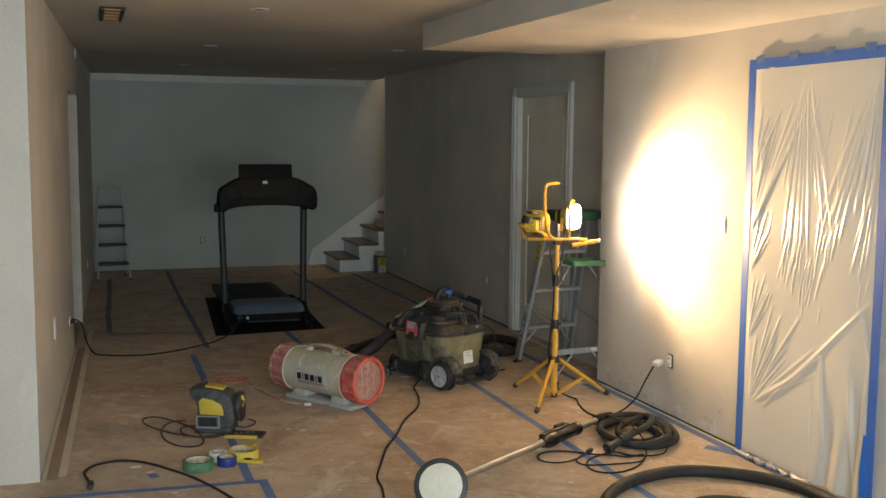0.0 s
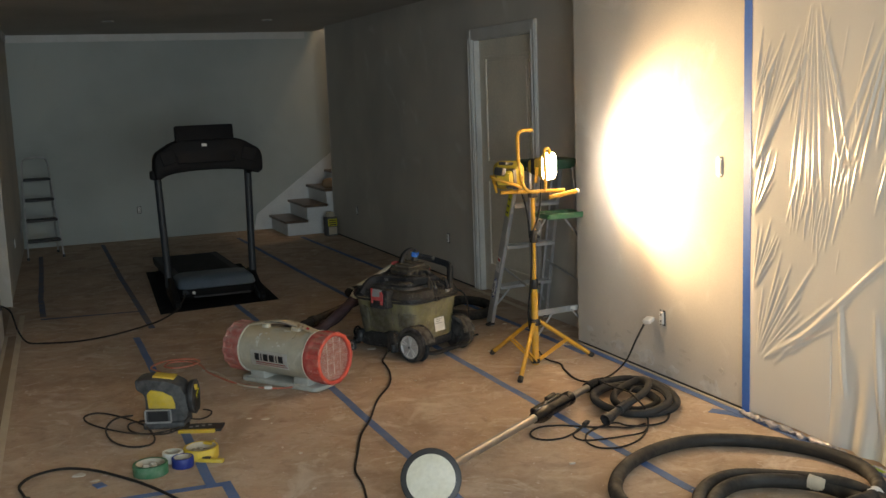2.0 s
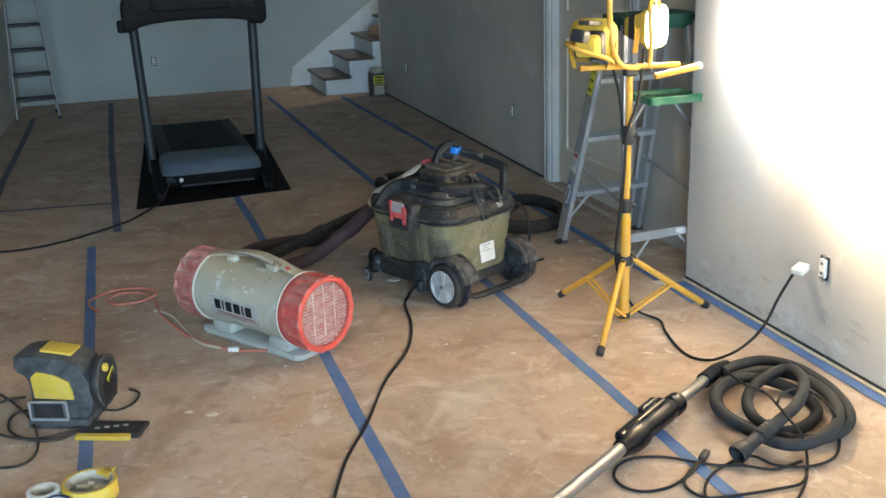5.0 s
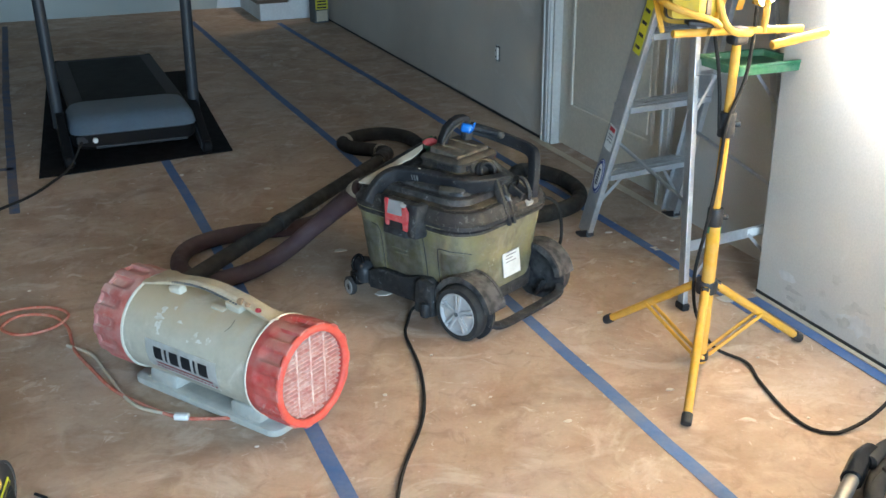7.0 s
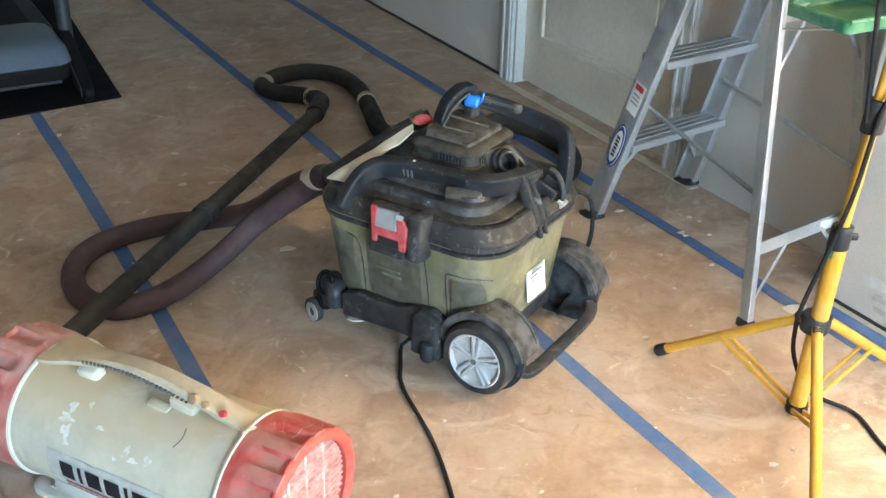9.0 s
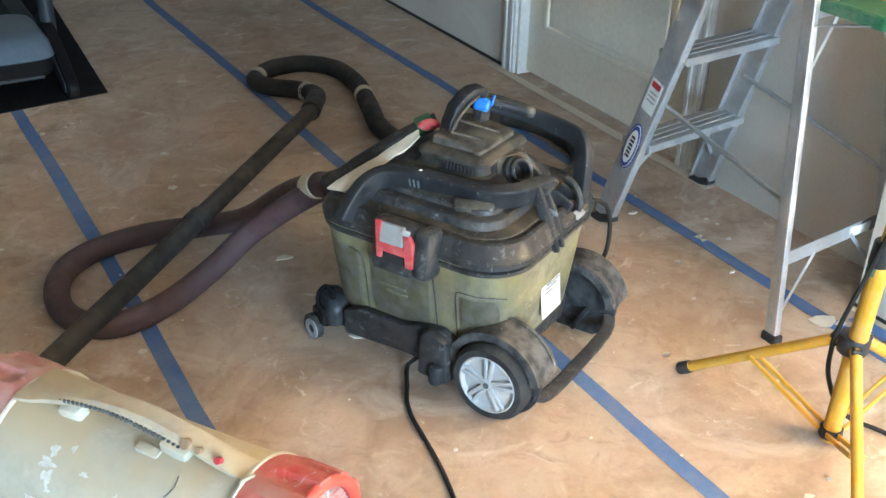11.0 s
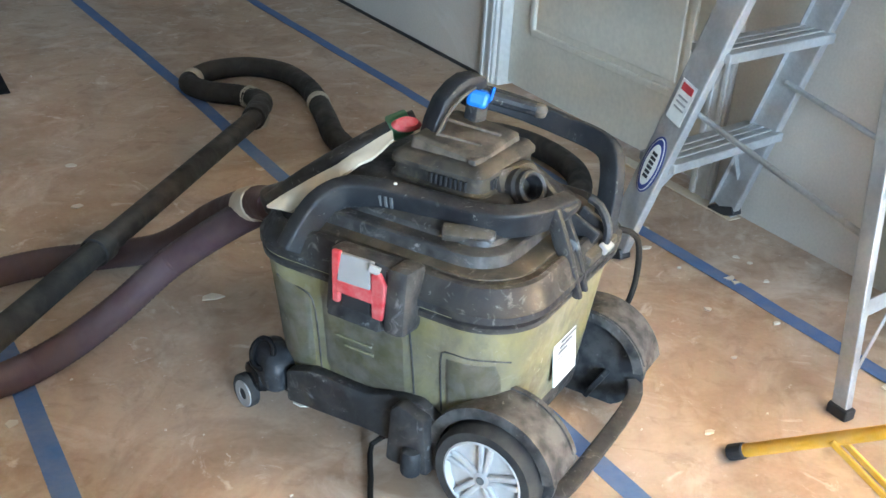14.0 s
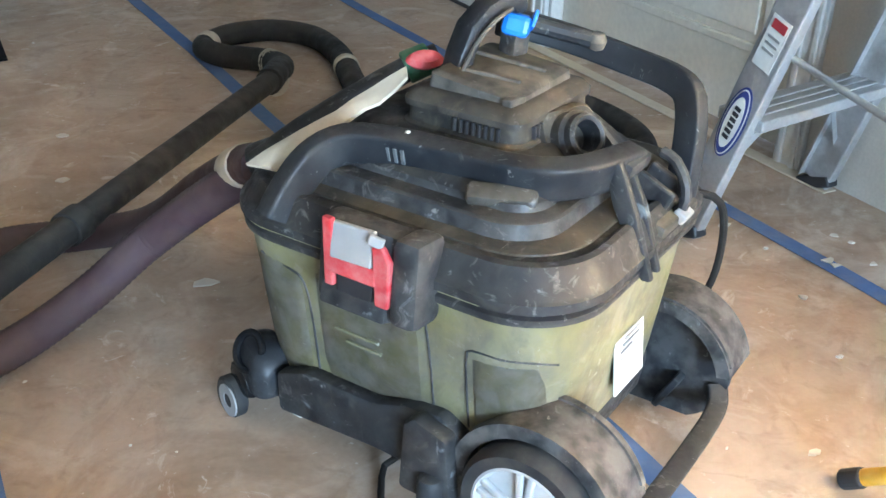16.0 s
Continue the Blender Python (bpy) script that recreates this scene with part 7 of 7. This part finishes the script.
part("pack", box((0.20, 0.105, 0.014), (0, 0, 0.007), bevel=0.003), M_BLACK, pouch)
part("edge", box((0.185, 0.026, 0.016), (-0.02, -0.058, 0.008), bevel=0.003), M_YELLOWP, pouch, "yellow plastic edge")
for k in range(4):
    part("print_dot", box((0.016, 0.012, 0.002), (-0.06 + 0.03 * k, -0.006 + 0.008 * k, 0.0150)), M_DUCT, pouch)


def drywall_sander():
    """Long-reach sander: round pad head, steel tube, black motor grip."""
    t = thing("drywall_sander", "long steel drywall sander with round white pad", "sander")
    c = Vector((-0.085, 3.075, 0.126))
    n = Vector((-0.33, -0.86, 0.39)).normalized()
    m = Matrix.Translation(c) @ n.to_track_quat("Z", "Y").to_matrix().to_4x4()
    head = part("head", lathe([(0.0, -0.050), (0.05, -0.050), (0.075, -0.038), (0.114, -0.018), (0.122, -0.006), (0.122, 0.004), (0.114, 0.008), (0.0, 0.004)], 48, m), M_BLACK, t, "black pad holder", smooth=True)
    part("pad", lathe([(0.0, 0.0045), (0.098, 0.0045), (0.098, 0.011), (0.094, 0.013), (0.0, 0.013)], 48, m), M_PAD, head, "white sanding pad with yellow wear", smooth=True)
    part("gimbal", tube([m @ Vector((-0.05, 0, -0.04)), m @ Vector((0, 0, -0.085)), m @ Vector((0.05, 0, -0.04))], 0.010, 8), M_BLACK, head, smooth=True)
    a, b = Vector((0.02, 3.235, 0.085)), Vector((1.29, 4.14, 0.060))
    part("tube", rod(a, a.lerp(b, 0.60), 0.020), M_CHROME, t, "scuffed steel tube", smooth=True)
    part("tube", rod(a.lerp(b, 0.78), a.lerp(b, 0.97), 0.019), M_CHROME, t, "scuffed steel tube", smooth=True)
    p, q = a.lerp(b, 0.537), a.lerp(b, 0.80)
    d = (q - p).normalized()
    grip = part("grip", lathe([(0.021, 0.0), (0.027, 0.003), (0.041, 0.055), (0.044, 0.10), (0.043, 0.125), (0.036, 0.15), (0.036, 0.21), (0.037, 0.30), (0.034, 0.335), (0.033, 0.345), (0.037, 0.352), (0.037, 0.395), (0.021, 0.40)], 24, Matrix.Translation(p) @ frame_of(d)), M_GRIP, t, "glossy black motor grip", smooth=True)
    side = Vector((-d.y, d.x, 0)) * 0.018
    part("switch_block", plank(p + d * 0.02 + side + Vector((0, 0, 0.026)), p + d * 0.32 + side + Vector((0, 0, 0.032)), 0.030, 0.026, (0, 0, 1), bevel=0.008), M_GRIP, grip)
    part("switch", plank(p + d * 0.19 + side * 1.7 + Vector((0, 0, 0.042)), p + d * 0.29 + side * 1.7 + Vector((0, 0, 0.044)), 0.024, 0.022, (0, 0, 1), bevel=0.008), M_GRIP, grip)
    part("end_elbow", tube([a.lerp(b, 0.93), a.lerp(b, 0.97), a.lerp(b, 1.0) + Vector((0, 0, -0.003)), a.lerp(b, 1.03) + Vector((0.02, 0, -0.010))], 0.028, 12), M_GRIP, t, "black hose elbow", smooth=True)
    return t


drywall_sander()

coil = thing("sander_hose", "grey sander hose coiled in a heap", "hose")
part("hose_body", tube([(1.301, 4.121, 0.06), (1.401, 4.172, 0.05), (1.51, 4.18, 0.045), (1.575, 4.097, 0.045), (1.586, 3.958, 0.045), (1.56, 3.819, 0.045), (1.53, 3.73, 0.03), (1.461, 3.668, 0.022), (1.364, 3.641, 0.022),
                        (1.282, 3.656, 0.022), (1.223, 3.727, 0.022), (1.175, 3.822, 0.025), (1.174, 3.93, 0.03), (1.234, 4.037, 0.03), (1.329, 4.111, 0.03), (1.432, 4.135, 0.03), (1.512, 4.098, 0.035), (1.535, 3.958, 0.055),
                        (1.513, 3.807, 0.062), (1.448, 3.683, 0.062), (1.351, 3.602, 0.062), (1.247, 3.572, 0.058), (1.183, 3.619, 0.05), (1.163, 3.725, 0.04), (1.128, 3.795, 0.055), (1.139, 3.898, 0.06), (1.209, 4.001, 0.06),
                        (1.311, 4.061, 0.055), (1.412, 4.061, 0.04), (1.472, 3.993, 0.03), (1.492, 3.907, 0.022), (1.463, 3.807, 0.022), (1.383, 3.741, 0.022), (1.278, 3.705, 0.03), (1.227, 3.736, 0.04), (1.216, 3.805, 0.05),
                        (1.25, 3.889, 0.055), (1.329, 3.977, 0.055), (1.433, 4.036, 0.06), (1.496, 4.018, 0.08), (1.479, 3.92, 0.095), (1.42, 3.827, 0.1), (1.326, 3.735, 0.1), (1.234, 3.68, 0.095), (1.13, 3.635, 0.075)],
                       0.0195, 12, ribs=0.05, smooth=0.007), M_HOSEG, coil, smooth=True)
cuff = part("cuff", lathe([(0.019, 0.0), (0.024, 0.004), (0.024, 0.070), (0.021, 0.074), (0.022, 0.125), (0.029, 0.140), (0.031, 0.172), (0.027, 0.172), (0.024, 0.120), (0.0, 0.118)], 24,
                          Matrix.Translation((1.197, 3.668, 0.085)) @ frame_of(Vector((-0.156, -0.047, -0.047)))), M_BLACK, coil, "black hose cuff with an open mouth", smooth=True)
for k in range(4):
    e = Vector((1.197, 3.668, 0.085)) + Vector((-0.156, -0.047, -0.047)).normalized() * (0.012 + 0.016 * k)
    part("cuff_band", rod(e, e + Vector((-0.156, -0.047, -0.047)).normalized() * 0.006, 0.0255, seg=20, bevel=0.001), M_BLACK, cuff, smooth=True)
cord = thing("sander_lead", "thin black lead looped around the hose", "cord")
for run in ([(1.277, 4.054, 0.09), (1.265, 3.916, 0.1), (1.307, 3.883, 0.085), (1.239, 3.711, 0.125), (1.227, 3.635, 0.115), (1.231, 3.577, 0.09), (1.256, 3.582, 0.03), (1.224, 3.53, 0.006), (1.153, 3.445, 0.006),
             (1.057, 3.368, 0.006), (0.945, 3.334, 0.006), (0.87, 3.362, 0.006), (0.845, 3.426, 0.006), (0.861, 3.501, 0.006), (0.915, 3.574, 0.006), (0.996, 3.624, 0.006), (1.107, 3.645, 0.008), (1.139, 3.569, 0.01),
             (1.22, 3.523, 0.012), (1.323, 3.544, 0.006), (1.394, 3.603, 0.006), (1.439, 3.667, 0.02)],
            [(1.189, 3.485, 0.012), (1.139, 3.448, 0.01), (1.046, 3.452, 0.008), (0.947, 3.461, 0.008), (0.86, 3.473, 0.01), (0.833, 3.519, 0.006), (0.839, 3.58, 0.006), (0.888, 3.634, 0.006), (0.961, 3.681, 0.014)],
            [(0.945, 3.667, 0.012), (0.883, 3.616, 0.01), (0.788, 3.574, 0.006), (0.706, 3.577, 0.006), (0.664, 3.621, 0.006), (0.664, 3.685, 0.006), (0.705, 3.74, 0.006), (0.773, 3.765, 0.006), (0.859, 3.739, 0.006),
             (0.917, 3.68, 0.01), (0.977, 3.63, 0.01), (1.048, 3.6, 0.01), (1.127, 3.55, 0.008), (1.229, 3.564, 0.008)],
            [(1.242, 3.719, 0.128), (1.299, 3.77, 0.13), (1.387, 3.813, 0.11), (1.43, 3.769, 0.1), (1.404, 3.66, 0.1), (1.442, 3.669, 0.03)]):
    part("cable", tube(run, 0.0046, 8), M_CORD, cord, smooth=True)
plug = part("plug", plank((0.950, 3.672, 0.013), (0.992, 3.708, 0.014), 0.024, 0.022, (0, 0, 1), bevel=0.007), M_BLACK, cord, smooth=True)
for k in (-1, 1):
    part("prong", plank((0.991 - 0.005 * k, 3.707 + 0.006 * k, 0.014), (1.004 - 0.005 * k, 3.719 + 0.006 * k, 0.014), 0.002, 0.006), M_CHROME, plug)

# big hose with a coupling, coiled by the plastic
front_hose = thing("shop_hose", "thick black shop hose coiled on the floor", "hose")
part("hose_body", tube([(0.70, 2.46, 0.032), (0.60, 2.53, 0.030), (0.57, 2.65, 0.030), (0.62, 2.84, 0.030), (0.75, 3.01, 0.030), (0.92, 3.13, 0.030), (1.10, 3.19, 0.030), (1.26, 3.19, 0.030), (1.42, 3.11, 0.030), (1.56, 2.98, 0.030), (1.65, 2.80, 0.030),
                        (1.665, 2.60, 0.030), (1.58, 2.42, 0.032), (1.44, 2.30, 0.050), (1.27, 2.235, 0.072), (1.08, 2.20, 0.062), (0.90, 2.22, 0.040), (0.82, 2.36, 0.032), (0.86, 2.52, 0.032), (0.97, 2.63, 0.034), (1.10, 2.67, 0.036),
                        (1.24, 2.62, 0.038), (1.36, 2.50, 0.038), (1.40, 2.32, 0.034), (1.30, 2.12, 0.032), (1.12, 2.02, 0.032), (0.92, 2.04, 0.032), (0.77, 2.17, 0.032), (0.73, 2.36, 0.034), (0.82, 2.56, 0.036), (0.96, 2.70, 0.036),
                        (1.12, 2.745, 0.036), (1.27, 2.66, 0.036), (1.40, 2.44, 0.060), (1.44, 2.25, 0.045), (1.42, 2.0, 0.032), (1.40, 1.7, 0.032)], 0.030, 14, ribs=0.04, smooth=0.008), M_HOSE, front_hose, smooth=True)
part("coupling", rod((0.69, 2.465, 0.034), (0.775, 2.425, 0.036), 0.036, 0.034, 20, bevel=0.004), M_BLACK, front_hose, smooth=True)
part("coupling_mouth", rod((0.775, 2.425, 0.036), (0.83, 2.40, 0.037), 0.027, 0.029, 20, bevel=0.003), M_BLACK, front_hose, smooth=True)
ringed(front_hose, (1.445, 2.305, 0.048), (0.85, 0.5, -0.05), 0.0335, 0.045, M_WHITE, "white tape band")
ringed(front_hose, (1.355, 2.51, 0.044), (0.5, -0.8, 0), 0.0335, 0.07, M_CREAM, "cream tape band")

brush = thing("pole_sander", "yellow-banded pole with a black swivel head", "pole")
part("pole", rod((0.42, 2.625, 0.030), (0.95, 2.02, 0.030), 0.019), M_BLACK, brush, smooth=True)
for t0, t1 in ((0.04, 0.17), (0.36, 0.44)):
    p, q = Vector((0.42, 2.625, 0.030)), Vector((0.95, 2.02, 0.030))
    part("sleeve", rod(p.lerp(q, t0), p.lerp(q, t1), 0.0215, bevel=0.002), M_LABELY, brush, "yellow sleeve", smooth=True)
part("neck", tube([(0.42, 2.625, 0.030), (0.37, 2.665, 0.038), (0.335, 2.685, 0.050), (0.30, 2.675, 0.055)], 0.013, 10), M_CHROME, brush, smooth=True)
part("swivel", box((0.05, 0.05, 0.045), (0.285, 2.668, 0.052), (0, 0, 20), bevel=0.01), M_WHITE, brush)
part("head", plank((0.165, 2.735, 0.088), (0.30, 2.60, 0.018), 0.035, 0.026, (0.4, 0.4, 0.8), bevel=0.008), M_BLACK, brush, "black swivel head")

# flakes and scraps scattered over the paper
random.seed(11)
bm = bmesh.new()


def flake(x, y, size, z=0.0012):
    pts = []
    n = random.randint(5, 8)
    a0 = random.random() * 6
    for k in range(n):
        a = a0 + 2 * math.pi * k / n
        r = size * random.uniform(0.5, 1.1)
        pts.append((x + r * math.cos(a), y + 0.7 * r * math.sin(a)))
    prism(pts, random.uniform(0.0015, 0.004), pose(0, 0, z), bm=bm)


for x, y, s in ((-0.425, 4.57, 0.024), (-0.50, 4.62, 0.016), (-0.451, 3.505, 0.014), (0.658, 3.262, 0.018), (0.735, 4.68, 0.018), (0.511, 6.173, 0.026), (0.363, 6.778, 0.026), (1.174, 5.269, 0.013), (-0.17, 3.0, 0.02),
                (-1.36, 4.15, 0.045), (-1.30, 4.05, 0.03), (1.60, 5.93, 0.016), (1.68, 6.02, 0.012), (1.52, 5.62, 0.014), (1.42, 5.44, 0.008), (1.62, 5.50, 0.014), (1.35, 5.05, 0.009), (0.95, 4.95, 0.008), (1.10, 4.72, 0.014), (0.30, 5.02, 0.008), (0.42, 7.05, 0.018), (-0.2, 6.6, 0.014), (-0.39, 3.97, 0.014), (-1.21, 3.7, 0.02), (0.08, 7.42, 0.016), (0.02, 5.90, 0.02), (0.54, 5.72, 0.04)):
    flake(x, y, s)
for x, y, s in ((1.679, 5.704, 0.02), (1.778, 5.782, 0.014), (1.783, 5.741, 0.012), (1.749, 5.652, 0.01), (1.648, 5.187, 0.042), (1.684, 5.152, 0.02), (1.175, 5.267, 0.012), (1.674, 5.682, 0.014)):
    flake(x, y, s, 0.0048)
for k in range(150):
    flake(random.uniform(-1.5, 1.7), random.uniform(2.4, 9.0), random.choice((0.003, 0.004, 0.005, 0.007)))
tagged(part("paint_flakes", bm, M_CHIP), "pale paint flakes scattered on the paper", "debris", kind="stuff")
